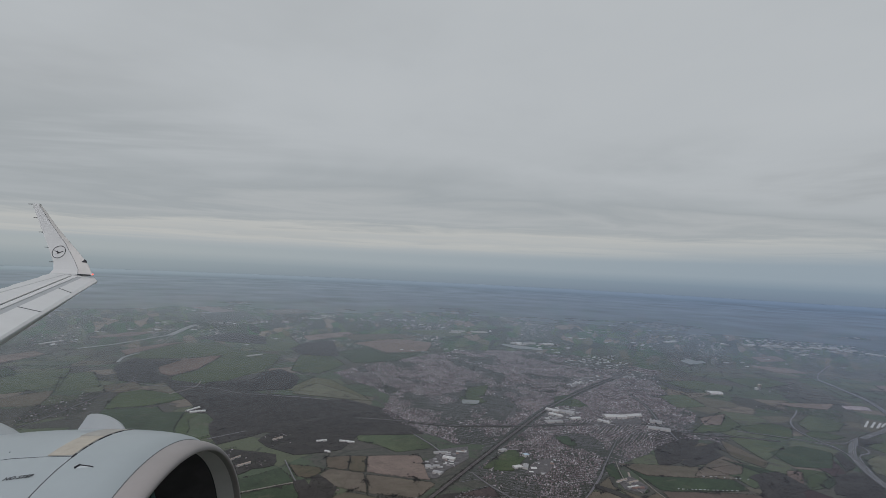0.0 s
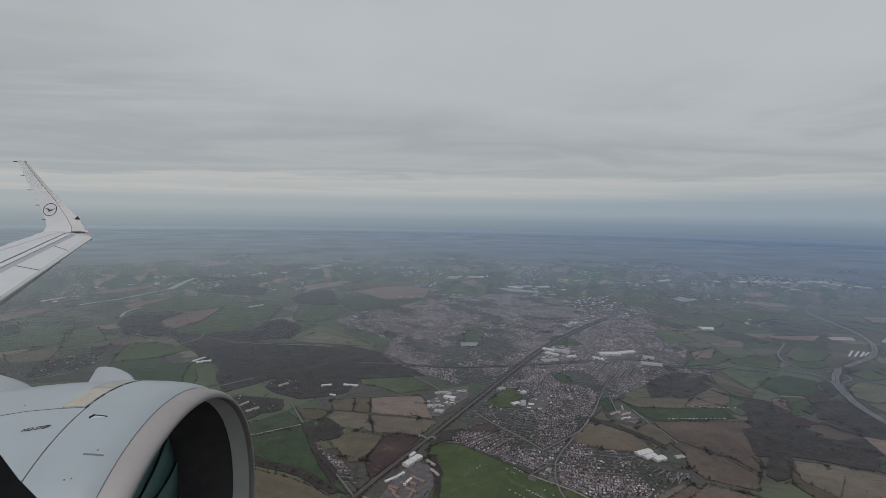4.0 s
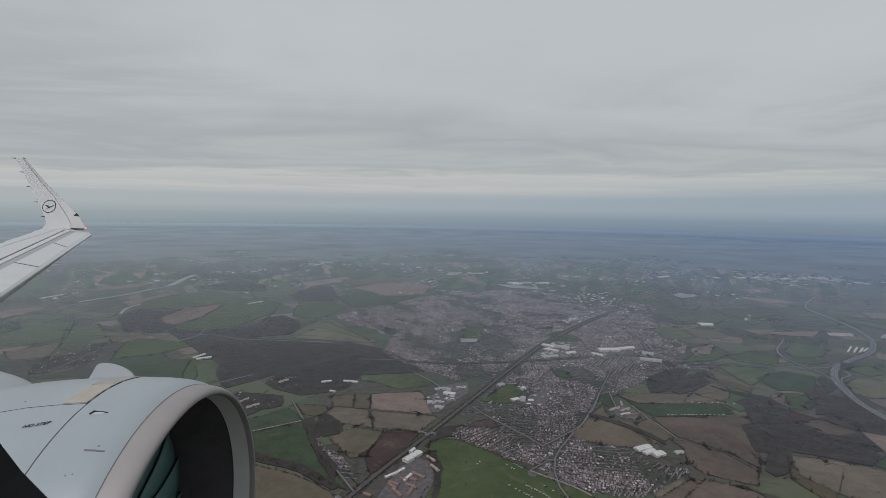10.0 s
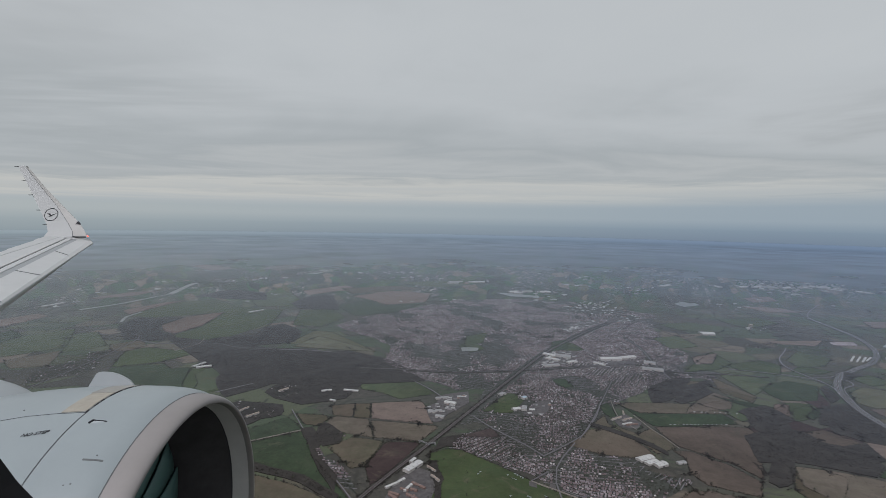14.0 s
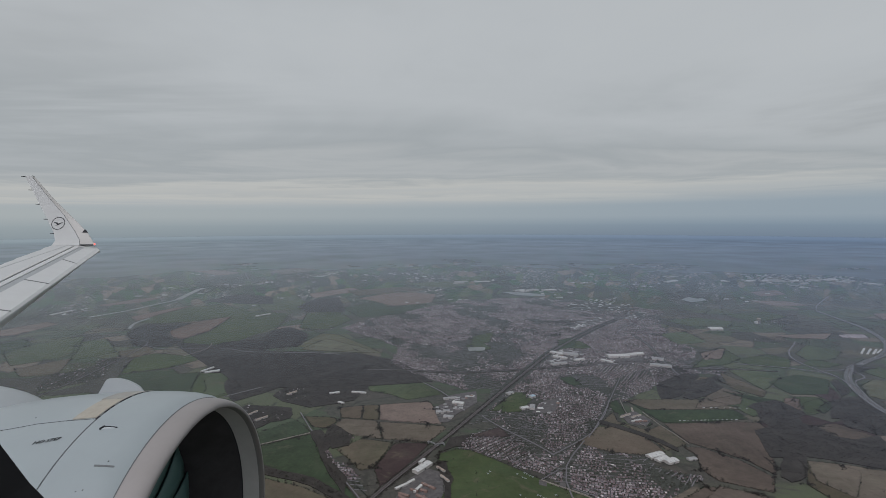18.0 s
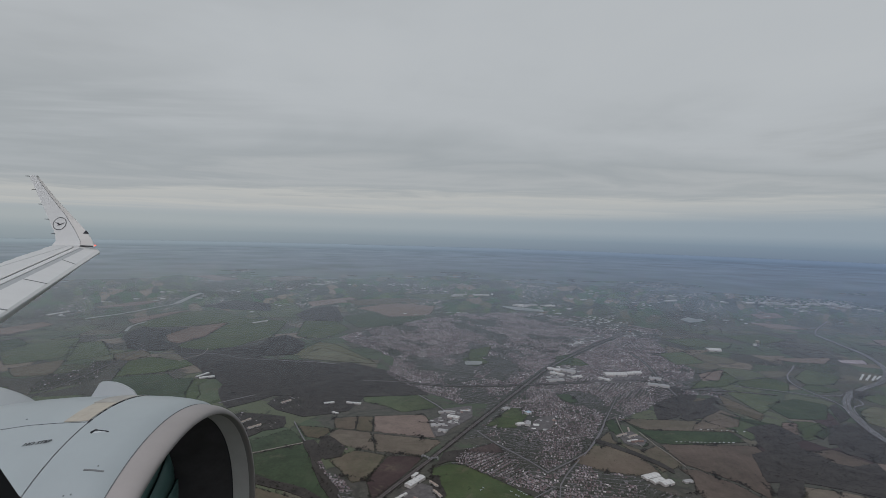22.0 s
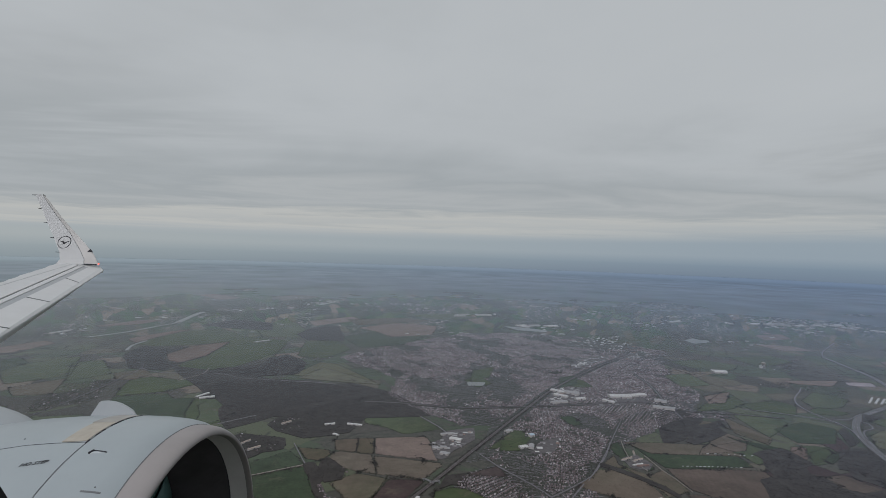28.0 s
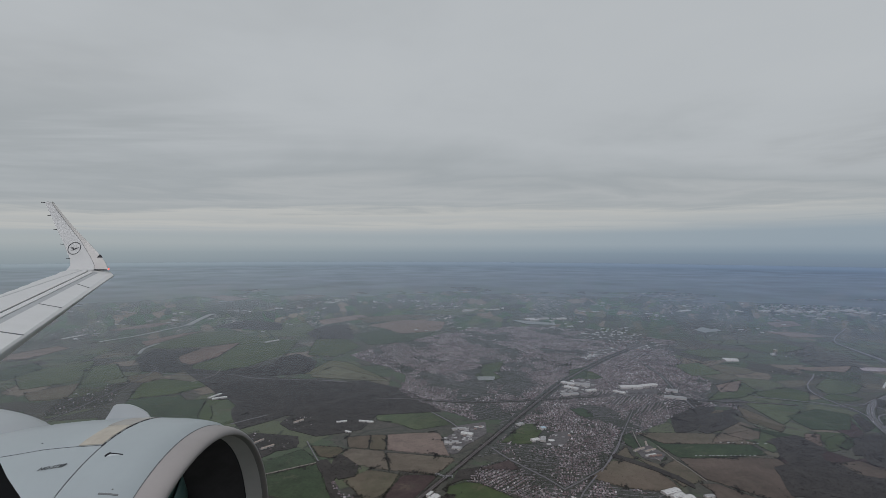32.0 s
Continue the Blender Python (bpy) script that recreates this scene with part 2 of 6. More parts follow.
GROUND = ground_material()
ROOFS = ((0.0, (0.111, 0.089, 0.094)), (0.2, (0.166, 0.135, 0.140)), (0.42, (0.210, 0.182, 0.194)), (0.62, (0.144, 0.132, 0.147)), (0.78, (0.245, 0.222, 0.232)), (0.93, (0.34, 0.315, 0.320)), (0.98, (0.50, 0.48, 0.48)))
WALLS = ((0.0, (0.187, 0.143, 0.143)), (0.35, (0.297, 0.264, 0.269)), (0.6, (0.231, 0.189, 0.190)), (0.88, (0.40, 0.38, 0.38)))
ROOF_S, WALL_S = varied("roof_tiles_many", *ROOFS), varied("house_walls_many", *WALLS)
ROOF_O, WALL_O = varied("roof_tiles", *ROOFS, by="object"), varied("house_walls", *WALLS, by="object")
CHIMNEY = plain("chimney_brick", (0.175, 0.097, 0.088))
BARE = varied("bare_twigs", (0.0, (0.031, 0.027, 0.024)), (0.3, (0.038, 0.033, 0.029)), (0.55, (0.027, 0.026, 0.022)), (0.80, (0.022, 0.026, 0.020)), (0.93, (0.048, 0.040, 0.036)))
EVERGREEN = varied("evergreen_leaves", (0.0, (0.030, 0.040, 0.026)), (0.4, (0.043, 0.044, 0.032)), (0.75, (0.058, 0.048, 0.040)))
TRUNK = plain("bark", (0.093, 0.072, 0.066))
WOODFLOOR = plain("leaf_litter", (0.032, 0.028, 0.025), spread=0.4, scale=0.12)
TOWNFLOOR = plain("gardens_and_yards", (0.052, 0.055, 0.048), spread=0.4, scale=0.5)
YARD = plain("concrete_yard", (0.088, 0.082, 0.082), spread=0.35, scale=0.4)
STREET = plain("street_asphalt", (0.140, 0.132, 0.142), spread=0.2)
ASPHALT = plain("asphalt", (0.085, 0.085, 0.088), spread=0.2, scale=0.6)
TRACK = plain("chalk_track", (0.21, 0.19, 0.165), spread=0.3, scale=0.8)
BALLAST = plain("rail_ballast", (0.060, 0.050, 0.048), spread=0.3, scale=0.8)
STEEL = plain("rail_steel", (0.105, 0.098, 0.100), 0.5, 0.5)
PAINT = plain("road_paint", (0.42, 0.41, 0.42))
LOOK = {
    "white": (plain("white_cladding", (0.45, 0.45, 0.44), 0.6, spread=0.18), "white clad industrial shed with a low roof"),
    "pale": (plain("grey_cladding", (0.27, 0.27, 0.27), 0.6, spread=0.2), "pale grey clad shed with a low roof"),
    "blue": (plain("blue_cladding", (0.34, 0.43, 0.50), 0.6, spread=0.15), "pale blue clad block among houses"),
    "tan": (plain("sandy_tiles", (0.29, 0.24, 0.205), spread=0.25), "sandy tiled farm building"),
    "brick": (plain("red_brick_roof", (0.175, 0.12, 0.105), spread=0.25), "long low red brick block with a tiled roof"),
}
SHEDWALL = plain("shed_wall", (0.38, 0.36, 0.34), spread=0.2)


def water_material():
    n = Nodes("lake_water", 0.3, 0.4)
    n.bump(n.noise(n.place(), 0.8, 3), 0.08, 0.2)
    return n.done((0.13, 0.14, 0.135))


WATER = water_material()


# ---- helpers for building ----
def mesh_of(name, verts, faces, mats, which=None):
    """A mesh from arrays of vertices and of faces that all have the same number of corners."""
    me = bpy.data.meshes.new(name)
    verts, faces = np.asarray(verts, "f"), np.asarray(faces, "i")
    k = faces.shape[1]
    me.vertices.add(len(verts))
    me.vertices.foreach_set("co", verts.ravel())
    me.loops.add(faces.size)
    me.loops.foreach_set("vertex_index", faces.ravel())
    me.polygons.add(len(faces))
    me.polygons.foreach_set("loop_start", np.arange(0, faces.size, k, dtype="i"))
    for m in mats:
        me.materials.append(m)
    if which is not None:
        me.polygons.foreach_set("material_index", np.asarray(which, "i"))
    me.update(calc_edges=True)
    return me


def part(name, bm, material, parent, label=""):
    me = bpy.data.meshes.new(name)
    bm.to_mesh(me)
    bm.free()
    me.materials.append(material)
    ob = new(name, me)
    ob.parent = parent
    return tagged(ob, label)


def slab(name, pts, top, material, low=-0.3):
    """A flat plate with the outline pts and real sides."""
    bm = bmesh.new()
    up = [bm.verts.new((x, y, top)) for x, y in pts]
    dn = [bm.verts.new((x, y, low)) for x, y in pts]
    f = bm.faces.new(up)
    for i in range(len(pts)):
        j = (i + 1) % len(pts)
        bm.faces.new((up[i], dn[i], dn[j], up[j]))
    bmesh.ops.triangulate(bm, faces=[f])
    bmesh.ops.recalc_face_normals(bm, faces=bm.faces)
    me = bpy.data.meshes.new(name)
    bm.to_mesh(me)
    bm.free()
    me.materials.append(material)
    return new(name, me)


def softened(pts, closed=True, wobble=0.0):
    """The outline with its sides divided and its corners eased."""
    p = [Vector((x, y, 0)) for x, y in pts]
    out, k = [], len(p)
    for i in range(k if closed else k - 1):
        a, b, c, d = (p[(i + j) % k] if closed else p[min(max(i + j, 0), k - 1)] for j in (-1, 0, 1, 2))
        steps = max(2, min(8, int((c - b).length / 9)))
        for s in range(steps):
            u = s / steps
            # half straight, half curved
            cr = 0.5 * (2 * b + (c - a) * u + (2 * a - 5 * b + 4 * c - d) * u * u + (3 * b - a - 3 * c + d) * u ** 3)
            q = (b.lerp(c, u) * 0.82 + cr * 0.18) if closed else cr
            if wobble:
                q = q + Vector((RND.uniform(-1, 1), RND.uniform(-1, 1), 0)) * wobble
            out.append((q.x, q.y))
    if not closed:
        out.append((p[-1].x, p[-1].y))
    return out


def inside(xy, pts):
    """Which of the places xy lie in the outline pts."""
    p = np.array(pts)
    hit = np.zeros(len(xy), bool)
    some = np.flatnonzero(((xy >= p.min(0)) & (xy <= p.max(0))).all(1))
    if not len(some):
        return hit
    x, y = xy[some].T
    odd = np.zeros(len(some), bool)
    for (x0, y0), (x1, y1) in zip(pts, pts[1:] + pts[:1]):
        if y0 != y1:
            odd ^= ((y0 > y) != (y1 > y)) & (x < (x1 - x0) * (y - y0) / (y1 - y0) + x0)
    hit[some] = odd
    return hit


def near_line(xy, pts, wide):
    hit = np.zeros(len(xy), bool)
    for a, b in zip(pts, pts[1:]):
        a, b = np.array(a, float), np.array(b, float)
        lo, hi = np.minimum(a, b) - wide, np.maximum(a, b) + wide
        some = np.flatnonzero(((xy >= lo) & (xy <= hi)).all(1))
        if len(some):
            d, q = b - a, xy[some]
            u = np.clip(((q - a) @ d) / max(d @ d, 1e-6), 0, 1)
            hit[some] |= np.hypot(*(q - a - u[:, None] * d).T) < wide
    return hit


OPEN, LINES, BUILT = [], [], []  # outlines of fields and water; roads and railways; sheds


def free_of(xy, fields=True, gap=1.0):
    ok = np.ones(len(xy), bool)
    if fields:
        for pts in OPEN:
            ok &= ~inside(xy, pts)
    for pts, wide in LINES:
        ok &= ~near_line(xy, pts, wide * (0.3 if wide < 14 else 0.22) + gap)
    for pts in BUILT:
        ok &= ~inside(xy, pts)
    return ok


def scatter(pts, per):
    """Random places in the outline, so many to the square metre."""
    x, y = zip(*pts)
    n = int((max(x) - min(x)) * (max(y) - min(y)) * per)
    xy = np.c_[GEN.uniform(min(x), max(x), n), GEN.uniform(min(y), max(y), n)]
    return xy[inside(xy, pts)]


def crowns(name, xy, size, tall, material, blades=9, low=0.15):
    """Many trees or bushes as one mesh: each a loose ball of small crossed blades, wider than high at its foot."""
    n = len(xy)
    if not n:
        return None
    s = size * GEN.uniform(0.6, 1.35, n)
    h = tall * GEN.uniform(0.65, 1.3, n)
    base = np.c_[xy, np.full(n, 0.0)]
    d = GEN.normal(size=(n, blades, 3))
    d /= np.linalg.norm(d, axis=2)[:, :, None]
    r = GEN.uniform(0.25, 1.0, (n, blades, 1)) ** 0.6
    c = d * r
    c[:, :, :2] *= 0.5 * s[:, None, None]
    c[:, :, 2] = h[:, None] * (low + (1 - low) * (0.5 + 0.45 * c[:, :, 2] / 1.0))
    c += base[:, None, :]
    a = GEN.normal(size=(n, blades, 3)) * (0.23 * s)[:, None, None]
    b = GEN.normal(size=(n, blades, 3)) * (0.23 * s)[:, None, None]
    a[:, :, 2] *= 0.4
    b[:, :, 2] *= 0.4
    quad = np.stack([c - a * 0.6, c - b * 0.6, c + a, c + b], 2)
    v = quad.reshape(-1, 3)
    v[:, 2] = np.maximum(v[:, 2], 0.02)
    f = np.arange(len(v)).reshape(-1, 4)
    return new(name, mesh_of(name, v, f, [material]))


# ---- the ground, the cloud deck and the far distance ----
bm = bmesh.new()
bmesh.ops.create_grid(bm, x_segments=40, y_segments=40, size=1)
for v in bm.verts:
    v.co = Vector((MID[0] + 5200 * v.co.x, 1900 + 3300 * v.co.y, 0))
ground = part("ground", bm, GROUND, None)
tagged(ground, "patchwork of fields, hedges and woods reaching to the horizon", "ground", kind="structure")


def sideways(n, w):
    """0 towards the paler haze, 1 towards the bluer haze."""
    xyz = n.node("SeparateXYZ", Vector=w)
    return n.span(n.maths("DIVIDE", n.maths("SUBTRACT", xyz.outputs[0], MID[0]), n.maths("MAXIMUM", xyz.outputs[1], 10.0)), -0.9, 1.0, 0, 1, True)


def cloud_material():
    """The lit underside of a layer of stratus, thinner towards the far left, blue-grey in the distance."""
    n = Nodes("stratus_underside")
    w = n.place()
    a = n.noise(n.place(0.85, 0.75, 1.0, 0.5), 0.0058, 5, 0.56, 0.5)
    b = n.noise(n.place(1.0, 0.6, 1.0, -0.3), 0.022, 5, 0.6, 0.3)
    c = n.noise(n.place(0.35, 1.0, 1.0, 0.05), 0.0016, 4, 0.6, 0.5)
    thick = n.maths("ADD", n.maths("MULTIPLY", a, 0.87), n.maths("MULTIPLY", b, 0.13))
    col = n.ramp(thick, (0.34, (0.372, 0.388, 0.393)), (0.46, (0.436, 0.453, 0.459)), (0.55, (0.462, 0.480, 0.487)), (0.68, (0.494, 0.509, 0.513)))
    xyz = n.node("SeparateXYZ", Vector=w)
    x, y = xyz.outputs[0], xyz.outputs[1]
    # long banks that lie across the view, with a bright gap beyond them
    roll = n.maths("ADD", n.maths("ADD", y, n.maths("MULTIPLY", x, 0.10)), n.maths("MULTIPLY", n.maths("SUBTRACT", c, 0.5), 900.0))
    roll = n.maths("ADD", roll, n.maths("MULTIPLY", n.maths("SUBTRACT", a, 0.5), 640.0))
    bank = n.ramp(n.span(roll, 0, 2400), (0.0, (0.460, 0.476, 0.482)), (0.12, (0.436, 0.455, 0.462)), (0.205, (0.338, 0.360, 0.367)), (0.25, (0.400, 0.414, 0.414)),
                  (0.285, (0.352, 0.372, 0.376)), (0.34, (0.480, 0.478, 0.452)), (0.41, (0.430, 0.440, 0.430)), (0.47, (0.488, 0.484, 0.455)), (0.58, (0.405, 0.424, 0.428)), (0.78, (0.350, 0.388, 0.408)), (1.0, (0.290, 0.340, 0.380)))
    col = n.mix(n.span(roll, 170, 420, 0, 0.85, True), col, bank)
    # a heavier patch of cloud over the country behind the wing
    heap = n.span(n.noise(n.place(0.45, 1.0, 1.0, 0.12), 0.0075, 5, 0.6, 0.4), 0.44, 0.60, 0, 1, True)
    near = n.maths("MULTIPLY", n.span(y, 175, 240, 0, 1, True), n.span(y, 330, 430, 1, 0, True))
    west = n.span(n.maths("DIVIDE", n.maths("SUBTRACT", x, MID[0]), n.maths("MAXIMUM", y, 10.0)), -0.55, 0.0, 1, 0.15, True)
    heap = n.maths("MULTIPLY", n.maths("MULTIPLY", heap, near), n.maths("MULTIPLY", west, 0.75))
    col = n.mix(heap, col, (0.335, 0.356, 0.362))
    # distance haze painted into the cloud's glow, bluer to one side
    d = n.maths("SQRT", n.maths("ADD", n.maths("MULTIPLY", x, x), n.maths("MULTIPLY", y, y)))
    side = sideways(n, w)
    haze = n.mix(side, (0.375, 0.405, 0.405), (0.280, 0.335, 0.380))
    reach = n.span(side, 0, 1, 2600.0, 1500.0)
    col = n.mix(n.maths("MULTIPLY", n.span(n.maths("DIVIDE", d, reach), 0.4, 1.1, 0, 1, True), 0.97), col, haze)
    e = n.node("Emission", Color=col, Strength=1.06)
    # thin enough to let part of the sun through
    thin = n.node("BsdfTransparent", Color=(0.50, 0.50, 0.50))
    both = n.t.nodes.new("ShaderNodeAddShader")
    n.t.links.new(e.outputs[0], both.inputs[0])
    n.t.links.new(thin.outputs[0], both.inputs[1])
    n.t.links.new(both.outputs[0], n.t.nodes["Material Output"].inputs[0])
    return n.m


bm = bmesh.new()
bmesh.ops.create_grid(bm, x_segments=4, y_segments=4, size=1)
for v in bm.verts:
    v.co = Vector((MID[0] + 5200 * v.co.x, 1900 + 3300 * v.co.y, 173))
sky_deck = part("sky", bm, cloud_material(), None)
tagged(sky_deck, "layer of grey stratus cloud over the whole country", "sky", kind="structure")


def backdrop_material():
    n = Nodes("painted_far_haze")
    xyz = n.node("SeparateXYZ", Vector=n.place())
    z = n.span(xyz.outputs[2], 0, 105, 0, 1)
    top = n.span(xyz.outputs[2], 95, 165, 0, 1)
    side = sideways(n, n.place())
    # haze tints painted from the ground up, darkest at the foot
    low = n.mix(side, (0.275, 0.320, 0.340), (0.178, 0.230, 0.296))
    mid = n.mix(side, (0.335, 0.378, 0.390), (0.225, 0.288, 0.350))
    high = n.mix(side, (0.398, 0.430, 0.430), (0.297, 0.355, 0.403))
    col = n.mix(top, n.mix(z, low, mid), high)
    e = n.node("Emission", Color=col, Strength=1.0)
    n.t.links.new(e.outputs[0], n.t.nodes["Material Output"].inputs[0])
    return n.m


# glowing wall behind the country; the horizon haze is painted in its colour
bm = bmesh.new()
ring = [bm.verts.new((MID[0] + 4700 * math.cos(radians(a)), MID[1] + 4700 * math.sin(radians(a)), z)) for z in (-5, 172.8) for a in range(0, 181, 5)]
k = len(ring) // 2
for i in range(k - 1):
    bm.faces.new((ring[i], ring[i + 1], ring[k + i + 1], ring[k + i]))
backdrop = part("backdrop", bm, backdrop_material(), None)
tagged(backdrop, "glowing backdrop wall painted as blue-grey haze at the horizon", "backdrop", kind="structure")


def haze_sheet_material():
    """Air haze painted on a clear sheet, denser with distance; scatters the sky's light."""
    n = Nodes("air_haze_sheet", 1.0, 0.0)
    w = n.place()
    far = n.node("VectorMath", )
    far.operation = "DISTANCE"
    n.put(far.inputs[0], w)
    far.inputs[1].default_value = (MID[0], MID[1], 4.0)
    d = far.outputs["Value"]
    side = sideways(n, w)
    # painted haze tints, paler to one side, bluer to the other, darker far off
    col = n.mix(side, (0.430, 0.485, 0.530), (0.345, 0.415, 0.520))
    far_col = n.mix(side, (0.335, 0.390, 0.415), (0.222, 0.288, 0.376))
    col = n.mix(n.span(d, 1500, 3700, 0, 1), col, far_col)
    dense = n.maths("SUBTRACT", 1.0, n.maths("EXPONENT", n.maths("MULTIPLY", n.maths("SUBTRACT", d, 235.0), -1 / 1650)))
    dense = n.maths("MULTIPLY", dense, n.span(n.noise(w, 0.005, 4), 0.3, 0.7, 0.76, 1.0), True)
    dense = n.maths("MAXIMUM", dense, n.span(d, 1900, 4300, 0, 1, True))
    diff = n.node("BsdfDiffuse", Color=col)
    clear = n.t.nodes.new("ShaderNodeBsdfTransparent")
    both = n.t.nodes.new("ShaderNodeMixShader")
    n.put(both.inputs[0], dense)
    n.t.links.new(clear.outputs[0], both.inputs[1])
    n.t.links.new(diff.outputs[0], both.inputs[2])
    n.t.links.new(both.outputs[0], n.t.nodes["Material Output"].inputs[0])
    return n.m


# added flat sheet above the fields, standing in for haze in the air
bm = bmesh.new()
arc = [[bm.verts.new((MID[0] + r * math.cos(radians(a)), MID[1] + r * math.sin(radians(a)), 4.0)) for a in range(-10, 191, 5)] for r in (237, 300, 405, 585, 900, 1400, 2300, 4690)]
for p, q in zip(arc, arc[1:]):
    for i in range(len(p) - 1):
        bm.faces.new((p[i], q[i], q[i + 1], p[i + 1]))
mist = part("mist", bm, haze_sheet_material(), None)
tagged(mist, "see-through sheet painted as blue-grey haze over the distant country", "mist", kind="stuff")

# ---- fields ----
LEVEL = [0.04]
HEDGES = []


def field(look_of, *pts):
    """A field: a low plate of soil and crop inside its hedge."""
    mat, label = FIELD_MATS[look_of]
    LEVEL[0] += 0.002
    edge = softened(pts)
    OPEN.append(edge)
    HEDGES.append(edge)
    ob = slab("field", edge, LEVEL[0], mat)
    return tagged(ob, label, "field", "fields", "structure")


field("dkgreen", (45.9, 302.4), (72.1, 309.4), (88.4, 324.3), (100.8, 304.6), (67.4, 286.9), (60.2, 282.4), (52.4, 290.6))
field("dkgreen", (67.3, 286), (101.8, 303.7), (106.6, 290.2), (111.3, 273.7), (124.2, 250.4), (134.2, 232.5), (127.1, 235.4), (112, 248.7), (94.9, 258.1), (73.9, 269.4), (62.1, 279.6))
field("olive", (42.7, 274.3), (32.1, 263.2), (18, 246.5), (8, 232.4), (12.3, 217.1), (68.1, 212.9), (64.3, 223.4), (57.7, 240.6), (51.2, 258.4))
field("olive", (43.7, 274.2), (55, 279.7), (67.8, 270.4), (86.7, 257.2), (105.8, 247.8), (120, 237.3), (131.1, 224), (119.6, 208.7), (68.1, 212.9), (63.4, 227.3), (57.7, 240.6), (51.2, 258.4))
field("dkgreen", (-17.8, 295.8), (-6.1, 321.7), (11.6, 334.8), (25.8, 342.6), (33, 326.7), (40.8, 301.6), (50.1, 281.5), (42.8, 277), (37.5, 271.5), (11.8, 301.9), (6.4, 296.5), (-10.3, 286.6))
field("dkgreen", (-9.4, 283.9), (6.3, 294.7), (12.7, 300), (36.4, 269.7), (31.2, 266), (19.3, 252.2), (3.5, 261.6), (-5.2, 271))
field("olive", (92.5, 329.6), (111.1, 325.9), (113, 318.8), (107.9, 310.8), (100, 313.6))
field("brownolive", (112.4, 341.6), (127.1, 344.1), (126.9, 323.1), (115.1, 325.8))
field("olive", (127.1, 344.1), (136.9, 344), (137.7, 320.3), (127.9, 322.2))
field("tan", (137.9, 344.8), (167.1, 347.1), (171.1, 344.5), (175.3, 310.2), (138.7, 320.3))
field("brownolive", (114, 321.4), (118, 324), (136.7, 318.6), (138.7, 307), (140.6, 293.5), (124.7, 299.9), (111.9, 309))
field("brownolive", (138.7, 316.8), (175.3, 307.5), (177.3, 303.9), (165.5, 286.9), (141.6, 293.5), (139.6, 306.1))
field("olive", (117.5, 282.8), (129.6, 294.5), (146.6, 288), (138.4, 263.3), (131.3, 259.7), (124.4, 272.7))
field("scrub", (147.6, 287.1), (163.5, 286.9), (165.6, 283.3), (146.5, 250.3), (141.4, 244.7), (138.4, 261.5))
field("green", (126.5, 387.6), (153.4, 410.6), (180.6, 361.6), (155.4, 351.6), (144.8, 362.9), (129.3, 372.4))
field("bright", (170.6, 273.2), (179.6, 277.7), (187.6, 275.8), (198.8, 263.8), (210.2, 250.7), (221.7, 236.6), (236.3, 223.3), (235.6, 213.7), (161.8, 218), (169.9, 237.9), (168.8, 252.9))
field("scrub", (190.4, 293), (208, 302.7), (211.3, 290.1), (191.4, 291.2))
field("meadow", (50.4, 502.5), (67.2, 559.1), (85.8, 550.7), (130.3, 480.5), (98.9, 487.2), (76.1, 499.8))
field("bright", (-6.4, 425), (19.3, 423), (36.4, 380.3), (17.9, 360), (10.4, 366.9), (0.1, 390.8))
field("dkgreen", (-68.6, 427.4), (-34.9, 440.8), (-22.7, 425.2), (-8.2, 427.4), (0.2, 392.5), (12.1, 362.6), (-15.4, 362.1), (-46.7, 377))
field("bright", (-83, 476.6), (-72.1, 492.1), (-43.1, 480.8), (-19, 489.7), (-21.4, 470.2), (-36.5, 445.7), (-69.3, 430.7))
field("olive", (-109.5, 502), (-90, 519.3), (-74.5, 496.8), (-83.7, 479), (-97.6, 481.6))
field("green", (7.4, 432.1), (23.8, 417.2), (36.6, 383.7), (16.2, 365.2), (11.6, 389), (2.2, 409.2))
field("dkgreen", (-53.1, 358.2), (-91.8, 356), (-73.6, 292.7), (-37.8, 312.2), (-44.1, 333.6))
field("tan", (-107.6, 347.5), (-88.4, 350.7), (-78, 311.7), (-88.5, 307.3))
field("brownolive", (-13.5, 300.3), (4.1, 325.2), (12.6, 334.8), (0.2, 292.9))
field("olive", (-56.8, 384.8), (-38, 387.9), (-31.5, 370), (-51.6, 364.2))
field("green", (-95.4, 380.1), (-65.4, 387.4), (-59.6, 363.4), (-81.3, 352.4))
field("olive", (-161.2, 449.9), (-138.2, 481.4), (-118.8, 434.6), (-142.6, 429.2))
field("green", (-217.5, 514.5), (-182, 571.6), (-154.3, 518.1), (-141.7, 491.6), (-173.1, 461.3))
field("green", (-169.8, 541), (-150.3, 555.6), (-110.8, 498.9), (-133.4, 474.2))
field("dkgreen", (-254.4, 512.8), (-236.7, 562.3), (-210, 538.7), (-208.4, 493.4), (-224.3, 482.7))
field("brownolive", (-274.4, 490.5), (-253.7, 516.6), (-231.4, 492.2), (-247.6, 468.8))
field("dkgreen", (-328.3, 459.5), (-274.3, 480.3), (-221.9, 455.6), (-227.7, 430.4), (-292.8, 420.5))
field("green", (-148.6, 395.2), (-128, 405), (-117.6, 383.8), (-136.4, 373.8))
field("tan", (-298.4, 591.1), (-274.6, 653.2), (-250.8, 637.6), (-257.9, 583.1), (-285.1, 574.9))
field("tan", (-102.1, 586), (-94.1, 634.4), (-62.8, 665.7), (-59.3, 580.9), (-72.4, 547.5), (-86.1, 556.7))
